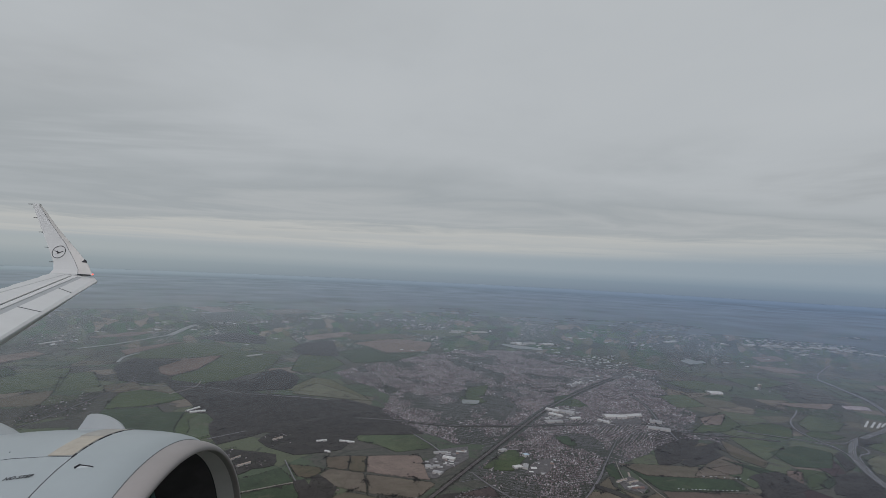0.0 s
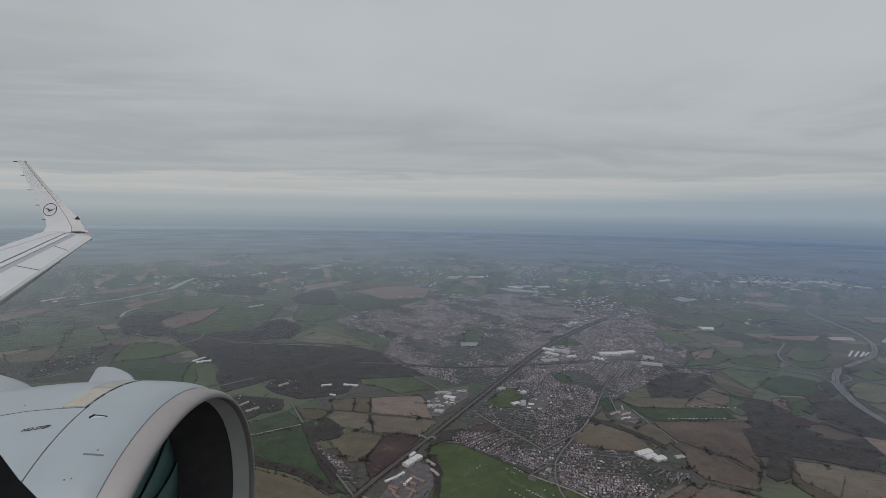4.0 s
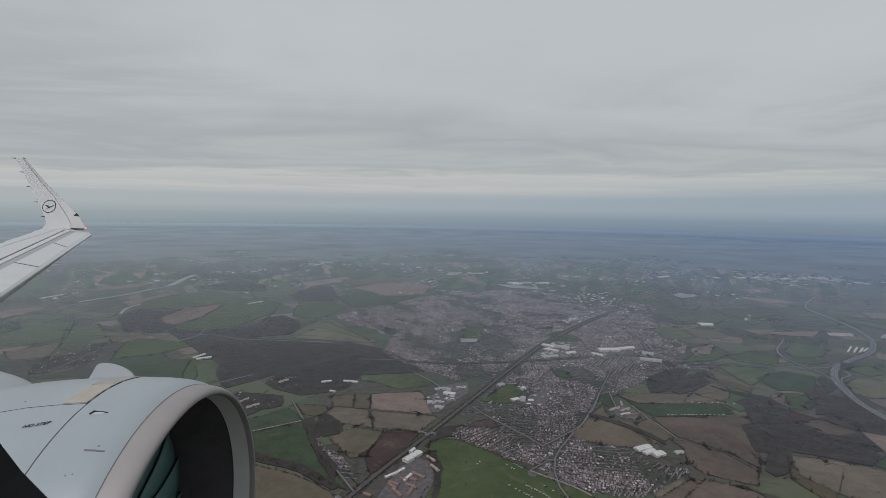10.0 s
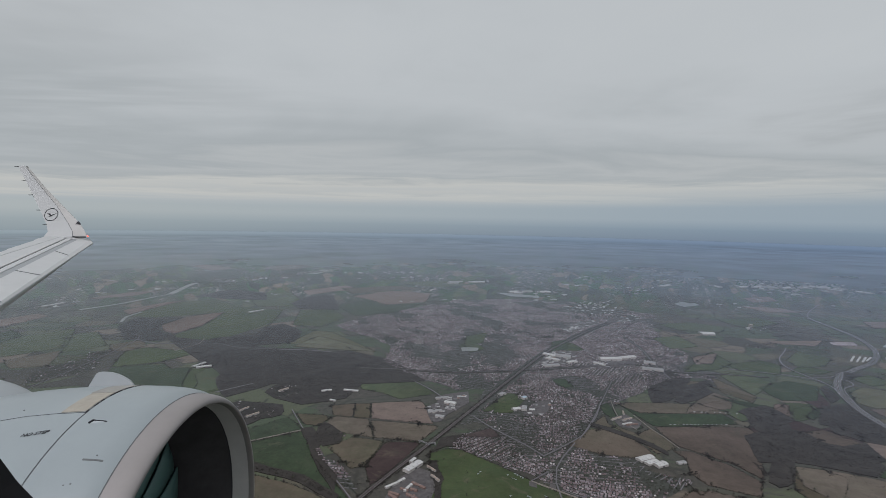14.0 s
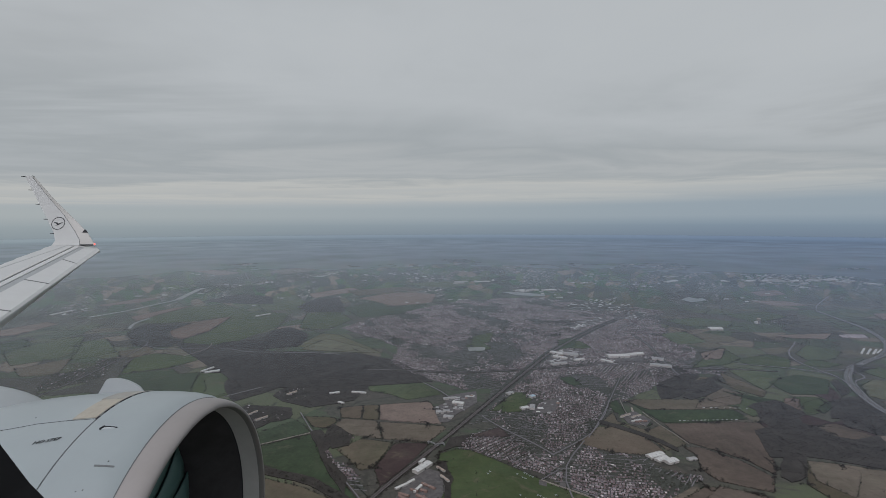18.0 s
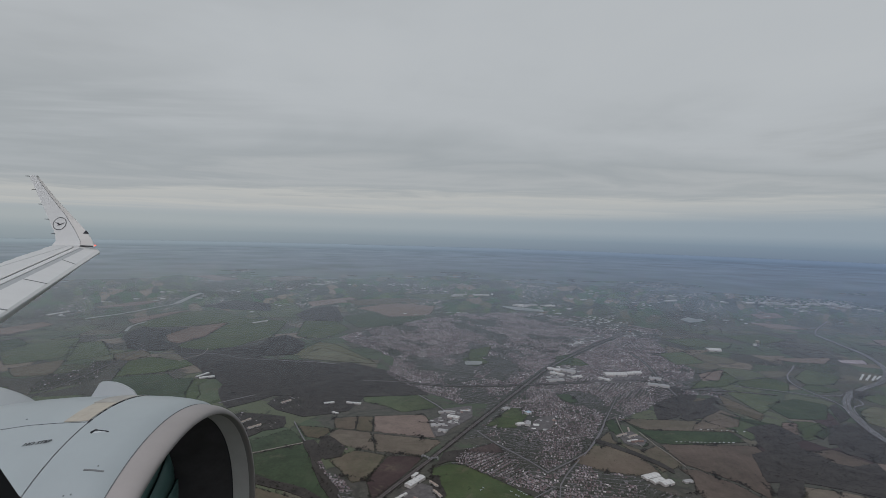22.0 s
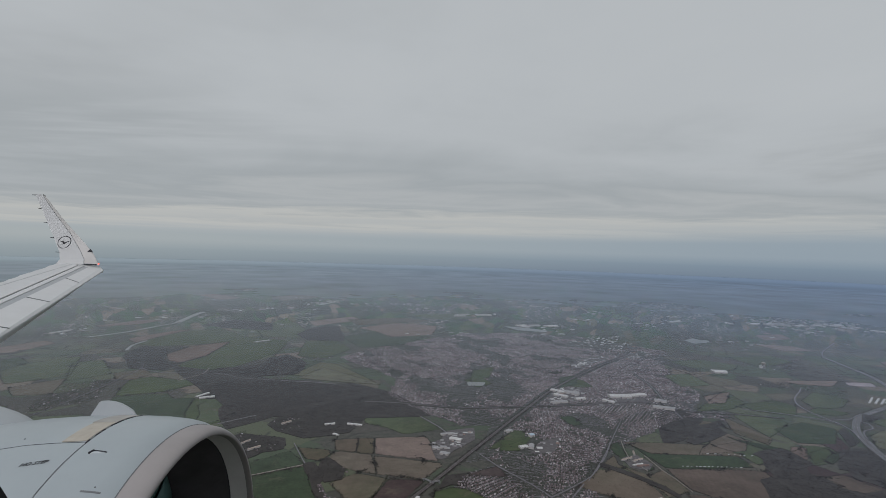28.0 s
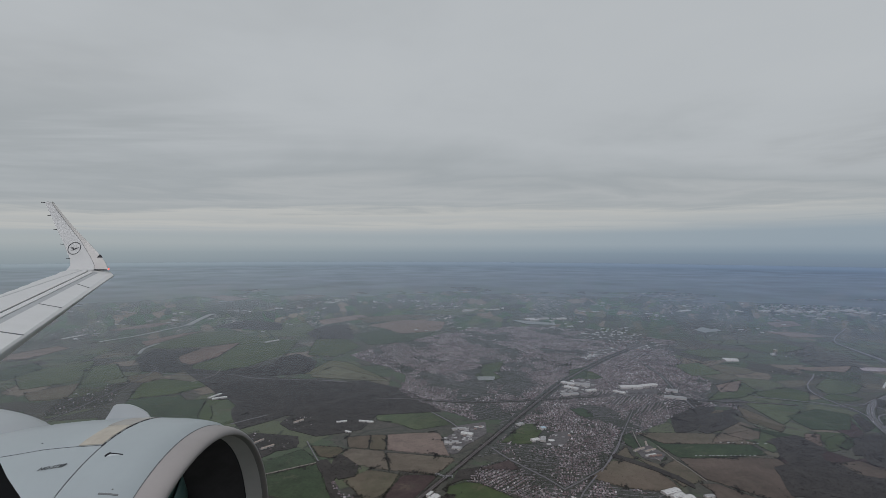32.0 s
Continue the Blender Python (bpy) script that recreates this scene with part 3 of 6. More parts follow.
field("green", (-167, 644.8), (-150, 740.2), (-104.7, 765.1), (-57.2, 706.2), (5.7, 680.1), (11.3, 603.8), (-14.5, 527.1), (-54.4, 513.4), (-69.2, 543), (-57.5, 580.9), (-61.9, 665.7), (-102.2, 640.1), (-135.3, 630.4))
field("green", (-63.5, 785.3), (-20.5, 847.4), (30.8, 715.1), (-34, 708.3))
field("green", (29, 682.2), (68.4, 685.9), (91.6, 632.7), (70.6, 578.5), (38, 587.7))
field("tan", (-189.5, 676.4), (-166.3, 738.7), (-145.5, 760), (-161.5, 683.1), (-167.4, 648.3))
field("brownolive", (-452.7, 828.5), (-427.3, 884.4), (-402.4, 823.7), (-420.1, 798.5))
field("tan", (-287, 773.3), (-259, 832.7), (-227.3, 849.1), (-232.9, 801.5), (-271.8, 764.9))
field("tan", (-391.9, 1333.9), (-357.6, 1343.5), (-227.1, 1231.1), (-261.2, 1172.7))
field("tan", (-1.1, 862.5), (62.7, 933.1), (80.1, 893.9), (16.9, 811.5))
field("tan", (85.7, 803.9), (147.6, 864.4), (210.3, 836.6), (197.3, 751), (139.9, 726.5), (113.3, 770.6))
field("dkgreen", (72.2, 719.2), (111.4, 760.4), (138.2, 717.7), (195.1, 741.3), (150.7, 663.1), (101.5, 644.1))
field("olive", (59.9, 890.7), (148.5, 931.6), (205.5, 898.2), (148.4, 870.9), (84.2, 831.6))
field("green", (155.9, 978.8), (255.2, 1011.3), (296.5, 954.2), (230.6, 915.7))
field("olive", (-170.6, 1272.2), (-92.9, 1383.6), (-57.1, 1272.1), (-119.4, 1180.5))
field("brownolive", (246.5, 278), (263.6, 296.9), (279.3, 298.5), (286.2, 278.6), (287, 264), (276.1, 262.2), (259.9, 267))
field("olive", (268.2, 302.2), (283.2, 318), (279.9, 304.7), (291.5, 290.3), (302.9, 297.4), (304.1, 277.6), (303.4, 272.1), (288.9, 265.8), (288, 282.2), (281.1, 300.3))
field("dkgreen", (286.3, 332), (294.7, 338.8), (291, 317), (298.9, 299.2), (293.2, 295.7), (284.1, 319.8))
field("dkgreen", (300.8, 334.4), (307.5, 319.5), (360.3, 316.4), (359.6, 300.4), (316.7, 298.2), (305.7, 300.9))
field("olive", (298.6, 338.8), (353.1, 333.9), (364.7, 321.6), (364.3, 315.4), (308.4, 320.4))
field("brown", (305.8, 298.3), (349.1, 297), (363.1, 294.2), (357.6, 277.1), (343, 260.8), (326.6, 237.7), (322.6, 252.6), (309.6, 269.3), (305.3, 273.9))
field("brown", (299.7, 268.5), (308.7, 267.5), (319.6, 251.7), (323.7, 235.9), (314.4, 223.7), (296.5, 235.1), (295, 245.4), (301.1, 260.2))
field("brown", (287.6, 231.4), (302.2, 224.7), (310.6, 219), (300.1, 207.6), (254, 210.8))
field("olive", (339.3, 363.2), (361.5, 382.3), (385.5, 378.7), (366.6, 356.1), (349.4, 343.5), (335.4, 351.3))
field("olive", (346.3, 243.2), (358.9, 247.7), (368.8, 236.5), (335.7, 207.4), (335.3, 213.1), (334.3, 228.3))
field("olive", (401.7, 387.6), (406.9, 345.4), (395.5, 334.3), (386.8, 355))
field("green", (356.1, 332.1), (377.7, 338.8), (393.7, 322.2), (365.3, 303.1), (364, 319))
field("green", (452.4, 463.2), (446, 425.4), (423.7, 409.5), (388, 402.6))
field("tan", (421.6, 444.8), (455.6, 459.3), (429.2, 426.4), (412, 423.4))
field("tan", (385.3, 308.2), (403.3, 323.8), (415.6, 326.3), (394.4, 305.4))
field("green", (413.2, 321.1), (449.2, 335.5), (415.6, 307), (396.7, 301))
field("tan", (544.2, 504.5), (608.4, 506.4), (579.1, 482.8), (543.5, 492.4))
field("sand", (610.3, 501.1), (637.3, 498.5), (626.4, 482.1), (602.3, 487))
field("green", (504.8, 433.4), (540.4, 461.9), (552.6, 437.5), (524.1, 414.7), (497.8, 411))
field("brownolive", (386.1, 342.2), (379, 356.8), (344.9, 327), (338.7, 319.2), (372.3, 324.1))
field("olive", (387.5, 367.7), (391.8, 362.6), (404.2, 342.9), (394.3, 336.1))
field("dkgreen", (376.1, 346.6), (394.7, 332.6), (406.5, 320.3), (389.5, 316.1), (383.1, 332.7))
field("green", (412.4, 392.5), (430.3, 400.5), (443.5, 375.5), (406.7, 347.1))
field("green", (417.7, 333.2), (434.5, 329.6), (419.9, 312.3), (402.2, 304.5))
field("tan", (395.3, 316), (408.4, 330.7), (417.2, 328.9), (402.6, 310.7))
field("meadow", (483.7, 349.7), (505.8, 361.3), (521.2, 345.9), (495, 322), (474.1, 319.6), (469, 330.1))
field("brown", (466.5, 318.8), (488.8, 317.7), (488.6, 304.6), (464.5, 303.9))
field("brown", (459.1, 300.4), (472.1, 297.6), (471.1, 289.6), (458.3, 290.6))
field("brown", (455, 285.3), (468.7, 285.2), (463.2, 266.2), (453.5, 264.5))
field("tan", (419.5, 279.3), (428.3, 279.2), (436, 271.9), (424.2, 252.8), (404.3, 252.9))
field("meadow", (512.4, 314), (531.4, 322.5), (545.9, 321.5), (540.9, 310.2), (523.9, 294.5), (504.7, 300))
field("dkgreen", (428.7, 320.9), (411.5, 308.8), (413, 304.4), (438.3, 320.9))
field("scrub", (392.2, 286.7), (415, 293.7), (423.5, 287.4), (411, 265.7), (393.2, 265.9))
field("scrub", (437.1, 348.5), (459.7, 350.8), (445.6, 325.1), (432.5, 320.9))
field("green", (585.2, 353.7), (588.1, 353.6), (555.2, 323.2), (523.7, 322.6), (546.5, 342.2))
field("green", (506.6, 321), (525.5, 323.5), (494.4, 297.4), (483.6, 298.4))
field("meadow", (511.3, 308.7), (532.3, 322.5), (543.7, 317.2), (533.4, 296.2), (514.8, 297.2), (507.6, 300))
field("dkgreen", (546.3, 318.9), (560.8, 305.6), (537.6, 293.5), (536.1, 297))
field("green", (515.4, 379.6), (539.8, 390.9), (540.5, 368.5), (515.9, 362.9))
field("green", (493.9, 286.7), (508, 283), (499.1, 269.6), (486, 272.4))
field("green", (509.3, 281.2), (526.9, 273.9), (521.3, 264.8), (499.5, 266.8))
field("brownolive", (530.8, 332.9), (549.6, 334.4), (548.6, 328.4), (526.8, 320.8))
field("green", (482.3, 402.3), (503.6, 415.8), (517.9, 400.2), (499.4, 393))
field("green", (440.1, 420.6), (479.8, 434.5), (485.8, 417.6), (464, 392.6), (439, 406.1))
field("dkgreen", (422.2, 363.1), (457.4, 377.8), (471.3, 364.2), (444.4, 335.6), (419.2, 337.5))
field("green", (470.3, 588), (516.2, 601.7), (544.8, 573.3), (519.1, 545.3), (479, 556.8))
field("green", (565.3, 616.4), (632.4, 631.8), (632, 594.6), (567.6, 565.9))
field("tan", (674, 720.1), (727.3, 707.2), (727, 668.9), (679.3, 671.2))
field("tan", (741.5, 805), (802.9, 822.7), (778.6, 771.6), (722.1, 756.1))
field("green", (711, 556.9), (764, 569.3), (789.9, 536.2), (732.4, 511.8))
field("tan", (757.8, 605.1), (794.1, 603.1), (777.8, 568.3), (732.1, 564.9))
field("green", (660.4, 429.6), (717.2, 438.3), (678.1, 402.2), (655, 407.3))
field("green", (425.7, 519.8), (457.5, 528.1), (453.4, 484), (419.1, 476.1))
field("olive", (340.6, 359), (368.2, 382.2), (382.4, 372), (365.6, 357), (350.8, 338.3))
field("green", (369, 426.4), (370.3, 411), (379.3, 394.5), (368.5, 389.7))
field("green", (213, 490.8), (229.8, 510.3), (237.2, 479.6), (222, 467.4))
field("green", (304.9, 494.7), (329.1, 498.9), (332, 472.8), (312.1, 468.4))
field("dkgreen", (271.1, 386.7), (282.4, 389.1), (283.3, 370.6), (274.7, 369.9))
field("green", (207.5, 327.5), (230.9, 359.3), (237.8, 356.7), (234.3, 343.8), (215.3, 328.3))
field("dkgreen", (309.7, 505.2), (331.5, 514.7), (316.2, 476.9), (297.5, 467.1))
field("meadow", (58.3, 492.4), (75.3, 532.4), (110.2, 498.5), (134.8, 472.6), (95, 481))
field("bright", (218.8, 343.1), (240, 347.2), (226.2, 324.7), (214.4, 324.8))
field("green", (226.5, 529.1), (251.8, 547.1), (239.1, 504.1), (218.6, 489.2))
field("brownolive", (351.9, 248.7), (368.3, 243), (382, 234.5), (393.4, 220.3), (371.8, 200.4), (348.9, 208.3), (341.1, 231.1))
field("dkgreen", (385.8, 237.3), (400.1, 244.7), (416.4, 241.7), (395.3, 221.3))
field("tan", (415.1, 273.9), (434.5, 258.2), (421, 245.4), (404.6, 250.2))
field("brown", (293.8, 230.4), (309.5, 219.9), (311.5, 204.6), (266.4, 208.8))
field("scrub", (362, 295.1), (382.2, 310.9), (399.4, 303.6), (408.3, 283), (403, 255.7), (358, 259.8))
field("brown", (387.4, 285.9), (405.7, 289.3), (411.3, 272.1), (390.5, 262.2))


def lake(*pts):
    LEVEL[0] += 0.002
    edge = softened(pts)
    OPEN.append(edge)
    return tagged(slab("water", edge, LEVEL[0] + 0.02, WATER), "grey lake that mirrors the cloud", "lake", "lakes", "structure")


lake((650.2, 478.7), (671.8, 493.4), (710.4, 505.5), (703.5, 486.2), (706.4, 465.6), (680.8, 456.7), (655.7, 461), (649.9, 467.2))
lake((325.9, 849.5), (351.3, 841.7), (387.6, 813.8), (383.4, 795.6), (340.3, 809.9))
lake((579.8, 740.5), (606.1, 761.9), (610.9, 728.3), (592.1, 719))
lake((833.8, 611.7), (916, 623.3), (883.9, 593.8), (832, 592.8))
lake((580.1, 735.1), (618.5, 748), (614.7, 729.4), (580.4, 713.7))
lake((215, 485.4), (231.6, 483.6), (228.3, 472), (214.5, 471.4))
lake((-44.8, 1127.9), (-13.1, 1156.8), (-19.2, 1122.4))


# ---- roads and railways ----
def ribbon(name, pts, wide, top, material, parent=None, shift=0.0, low=-0.2):
    bm = bmesh.new()
    rows = []
    for i, (x, y) in enumerate(pts):
        a, b = Vector(pts[max(i - 1, 0)]), Vector(pts[min(i + 1, len(pts) - 1)])
        s = (b - a).normalized()
        s = Vector((-s.y, s.x))
        l, r = Vector((x, y)) + s * (shift - wide / 2), Vector((x, y)) + s * (shift + wide / 2)
        rows.append([bm.verts.new(v) for v in ((l.x, l.y, low), (l.x, l.y, top), (r.x, r.y, top), (r.x, r.y, low))])
    for p, q in zip(rows, rows[1:]):
        for i in range(3):
            bm.faces.new((p[i], q[i], q[i + 1], p[i + 1]))
    bmesh.ops.recalc_face_normals(bm, faces=bm.faces)
    return part(name, bm, material, parent)


TOP = [0.34]


def lane(wide, sort, *pts):
    """A road, track, river or railway along the line pts."""
    line = softened(pts, closed=False)
    TOP[0] += 0.003
    top = TOP[0]
    LINES.append((line, wide))
    if sort == "river":
        ob = ribbon("river", line, wide * 1.6, top, WATER)
        return tagged(ob, "pale winding river that mirrors the cloud", "river", kind="structure")
    if sort == "track":
        ob = ribbon("track", line, wide * (0.36 if line[0][0] < 100 else 0.2), top, TRACK)
        return tagged(ob, "pale chalky farm track between fields", "track", kind="structure")
    if sort == "rail":
        ob = ribbon("railway", line, wide * 0.16, top + 0.1, BALLAST)
        for s in (-0.06, -0.03, 0.03, 0.06):
            ribbon("rail", line, 0.1, top + 0.13, STEEL, ob, s * wide)
        return tagged(ob, "double track railway on dark ballast in a wooded strip", "railway", kind="structure")
    if wide > 10:
        ob = ribbon("motorway", line, 4.6, top, ASPHALT)
        for s in (-1.15, 1.15):
            ribbon("carriageway", line, 1.8, top + 0.02, MOTOR, ob, s)
            for e in (-0.8, 0.8):
                ribbon("edge_line", line, 0.05, top + 0.03, PAINT, ob, s + e)
        ribbon("central_reserve", line, 0.5, top + 0.04, WOODFLOOR, ob)
        return tagged(ob, "dual carriageway motorway of worn grey asphalt", "motorway", kind="structure")
    ob = ribbon("road", line, wide * (0.2 if line[0][1] < 400 else 0.22), top, STREET)
    return tagged(ob, "grey asphalt road between hedges", "road", kind="structure")


MOTOR = plain("worn_asphalt", (0.105, 0.104, 0.108), spread=0.15, scale=0.8)
lane(12, "rail", (121.7, 208.7), (130, 221.1), (146.5, 247.5), (167.6, 278.7), (206.3, 338), (246.8, 399.5), (294.7, 468.7), (365.8, 551.6), (438.9, 625))
lane(7, "rail", (125, 421.6), (152.5, 418), (197.2, 407.5), (245.4, 410.2), (295.9, 416.9), (355.1, 425), (377.6, 403.6), (421.7, 394), (449.8, 386.2))
lane(5, "asphalt", (-6.7, 492.7), (46.7, 481.7), (78.2, 477.4), (112.4, 462.7), (129.9, 445), (147.7, 418), (154.4, 410.6))
lane(4, "asphalt", (31, 369.3), (61.2, 395.1), (93.5, 416.3), (120.5, 443.5))
lane(3, "asphalt", (154.4, 407.3), (167.9, 386.3), (183.6, 355.6), (182.9, 331.3))
lane(2, "track", (6.9, 231.5), (18, 246.5), (32.1, 264.2), (42.7, 275.2), (57.1, 282.4), (75.6, 292.2), (102.9, 306.4))
lane(2, "track", (42.7, 275.2), (51.2, 259.4), (57.7, 240.6), (64.3, 223.4), (66.1, 214.8))
lane(1.4, "track", (11.7, 301), (30.7, 277.1), (37.4, 269.7))
lane(2, "asphalt", (-22.7, 312.1), (-8.8, 326.2), (10.7, 337.5), (26.9, 344.3), (40.2, 356.3))
lane(2.5, "asphalt", (88.7, 335.8), (99, 310.9), (106.6, 293.8), (109.4, 280.1), (124.2, 253.2), (135.2, 231.5))
lane(14, "asphalt", (436.3, 241.6), (437, 253.6), (446, 279.1), (454.3, 308.4), (467.4, 335.3), (482.5, 358.2), (508.2, 383.9), (544.9, 405.5), (579.6, 423.6), (613.6, 451.5), (638.9, 481.9), (664.2, 524.6), (683.1, 574.3), (702.2, 627.7))
lane(5, "asphalt", (470.5, 341.3), (481.9, 363.3), (484.3, 380.8), (485.1, 402.2), (490.1, 420), (504.5, 441.3), (528.4, 463.6), (541.5, 477.3))
lane(4, "asphalt", (466.3, 328.4), (480.7, 350.6), (490.7, 360.7), (501.5, 364.7), (507.7, 373.9), (505.7, 381.4))
lane(4, "asphalt", (431.2, 409.4), (457.7, 397.7), (481.1, 383.4), (484.9, 375.8))
lane(4, "asphalt", (487.3, 385.8), (501.5, 384.8), (515.3, 392.8), (527.4, 399.2))
lane(3, "asphalt", (289.8, 338.9), (278.3, 318), (269.1, 304.8), (257.9, 289.7), (241.5, 276.3), (228.9, 267.2))
lane(1.6, "track", (298.4, 342.3), (290.3, 312.6), (293.2, 295.7))
lane(2, "track", (301.8, 316.9), (302, 297.4), (303.6, 286.6), (304.5, 271.2))
lane(4, "asphalt", (395.2, 522.5), (389.8, 478.1), (375.5, 426.3), (366.1, 384.7))
lane(3, "asphalt", (200.8, 319.7), (209, 301.8), (222.5, 280.1), (228.9, 266.3))
lane(3, "asphalt", (227.6, 207.1), (224.9, 229), (231.2, 254.3), (250.3, 280.7))
lane(2, "asphalt", (254.2, 284.3), (274.6, 313.7), (293.4, 344), (317, 382))
lane(5, "asphalt", (702.2, 627.7), (738.5, 668), (822.2, 740))
lane(2.5, "asphalt", (818.6, 672.6), (880.3, 688.8), (932.9, 696.3), (994.6, 720.3))
lane(3, "river", (-241.6, 678.8), (-218.2, 723.4), (-202, 783.9), (-193.6, 824), (-204.9, 905.9))
lane(6, "river", (-192.9, 818.2), (-206.2, 920.3), (-206.1, 950.6))
lane(2, "river", (-153.1, 603.4), (-163, 635.1), (-160.8, 663.7))
lane(1.6, "track", (-34.9, 526), (-31, 503.8), (-42.4, 478.4))
lane(2, "asphalt", (-99.1, 363), (-93.6, 427.8), (-95.3, 521.7), (-111.2, 545.2))
lane(2.5, "asphalt", (-95.3, 521.7), (-69.9, 506), (-18.9, 504.4), (8.9, 489.3), (41.1, 482.6))
lane(3, "track", (215.4, 243.2), (222.7, 236.6), (231, 229), (236.3, 221.4))
lane(2, "asphalt", (215.4, 243.2), (221.4, 247.8), (226.3, 251.5))


# ---- sheds, barns and other large buildings ----
def gabled(a, b, wide, tall, rise, over=0.06):
    """The corners of walls and roof round the axis from a to b."""
    a, b = Vector(a), Vector(b)
    d = (b - a).normalized()
    s = Vector((-d.y, d.x)) * wide / 2
    wall = [a - s, b - s, b + s, a + s]
    o, e = s * (1 + over * 2 / wide), d * over
    roof = [a - o - e, b - o + e, b + o + e, a + o - e]
    ridge = [a - e, b + e]
    return wall, roof, ridge


def walls_mesh(wall, tall, rise, a, b):
    bm = bmesh.new()
    lo = [bm.verts.new((p.x, p.y, 0)) for p in wall]
    hi = [bm.verts.new((p.x, p.y, tall)) for p in wall]
    ra, rb = bm.verts.new((a[0], a[1], tall + rise)), bm.verts.new((b[0], b[1], tall + rise))
    bm.faces.new((lo[0], lo[1], hi[1], hi[0]))
    bm.faces.new((lo[1], lo[2], hi[2], rb, hi[1]))
    bm.faces.new((lo[2], lo[3], hi[3], hi[2]))
    bm.faces.new((lo[3], lo[0], hi[0], ra, hi[3]))
    bmesh.ops.recalc_face_normals(bm, faces=bm.faces)
    return bm


def roof_mesh(roof, ridge, tall, rise, thick=0.08):
    bm = bmesh.new()
    e = [bm.verts.new((p.x, p.y, tall)) for p in roof]
    r = [bm.verts.new((p.x, p.y, tall + rise + 0.03)) for p in ridge]
    e2 = [bm.verts.new((p.x, p.y, tall + thick)) for p in roof]
    r2 = [bm.verts.new((p.x, p.y, tall + rise + 0.03 + thick)) for p in ridge]
    bm.faces.new((e2[0], e2[1], r2[1], r2[0]))
    bm.faces.new((e2[2], e2[3], r2[0], r2[1]))
    bm.faces.new((e[1], e[0], r[0], r[1]))
    bm.faces.new((e[3], e[2], r[1], r[0]))
    for i, j in ((0, 1), (2, 3)):
        bm.faces.new((e[i], e[j], e2[j], e2[i]))
    for i, j, q in ((1, 2, 1), (3, 0, 0)):
        bm.faces.new((e[i], r[q], r2[q], e2[i]))
        bm.faces.new((r[q], e[j], e2[j], r2[q]))
    bmesh.ops.recalc_face_normals(bm, faces=bm.faces)
    return bm


def box_mesh(cx, cy, z0, z1, lx, ly, d):
    """A box whose long side lx lies along d."""
    s = Vector((-d.y, d.x))
    bm = bmesh.new()
    bmesh.ops.create_cube(bm, size=1)
    for v in bm.verts:
        p = d * (v.co.x * lx) + s * (v.co.y * ly)
        v.co = Vector((cx + p.x, cy + p.y, z0 + (v.co.z + 0.5) * (z1 - z0)))
    return bm


def shed(a, b, wide, tall, look_of):
    """A shed or long block: walls, a pitched roof, a loading door and roof lights."""
    mat, label = LOOK[look_of]
    va, vb = Vector(a), Vector(b)
    wide, tall = 0.8 * wide, 0.9 * tall
    d, length = (vb - va).normalized(), (vb - va).length
    s = Vector((-d.y, d.x))
    if s.y < 0:
        s = -s
    va, vb = va + s * wide / 2, vb + s * wide / 2
    base = new("shed" if look_of in ("white", "pale", "blue") else "farm_building" if look_of == "tan" else "brick_block")
    rise = 0.1 * wide if look_of in ("white", "pale", "blue") else 0.3 * wide
    wall, roof, ridge = gabled(va, vb, wide, tall, rise)
    BUILT.append([(p.x, p.y) for p in roof])
    base.location = (0, 0, 0.30)
    part("wall", walls_mesh(wall, tall, rise, va, vb), SHEDWALL if look_of != "brick" else mat, base)
    part("roof", roof_mesh(roof, ridge, tall, rise), mat, base)
    m = (va + vb) / 2
    if length > 6:
        for k in range(int(length / 3)):
            q = va + d * (1.5 + 3 * k)
            for side in (-1, 1):
                c = q + s * side * wide * 0.25
                part("roof_light", box_mesh(c.x, c.y, tall + rise * 0.5 + 0.06, tall + rise * 0.5 + 0.16, 0.5, wide * 0.3, d), LOOK["pale"][0], base)
    c = m - s * (wide / 2 + 0.02)
    part("door", box_mesh(c.x, c.y, 0, tall * 0.7, min(1.2, length * 0.2), 0.06, d), ASPHALT, base)
    return tagged(base, label, "building", "large buildings")


shed((159.1, 252.8), (166.5, 261.2), 4.6, 1.5, "white")
shed((161, 262.2), (163.4, 265.9), 2, 1.2, "white")
shed((153.2, 243.1), (157.6, 247.5), 1.6, .8, "white")
shed((157.5, 237.2), (160.8, 242.4), 1.6, .8, "white")
shed((149, 240.2), (153.4, 243.4), 1.6, .8, "white")
shed((332, 435.6), (351.1, 435.7), 9, 1.8, "white")
shed((353.3, 438.9), (368, 442.7), 7, 1.6, "white")
shed((366.5, 426.6), (374.8, 422.9), 7, 1.4, "pale")
shed((356.1, 409.7), (370.8, 402.9), 7, 1.4, "pale")
shed((286, 457.6), (294.1, 448.4), 6, 1.3, "white")
shed((295.5, 451.6), (306, 442.5), 5, 1.3, "pale")
shed((300.1, 428.7), (308.9, 431.1), 5, 1.3, "white")
shed((276.8, 418.8), (290.3, 422), 5, 1.2, "pale")
shed((562.1, 426.2), (582.5, 443.2), 1.8, 0.6, "white")
shed((566.6, 424.8), (586.3, 440.6), 1.8, 0.6, "white")
shed((571.7, 424.2), (590, 438.6), 1.8, 0.6, "white")
shed((578.7, 427.3), (594.6, 438.3), 1.6, 0.6, "white")
shed((239, 345.3), (242, 346.9), 4, 1.6, "blue")
shed((227.8, 326.5), (232.8, 328.4), 4, 1.0, "white")
shed((225, 353.8), (229.4, 356.3), 4, 1.0, "pale")
shed((235.5, 325.9), (237.5, 332), 4, 1.2, "pale")
shed((184.4, 341.1), (191.5, 337.6), 4.5, 1.2, "white")
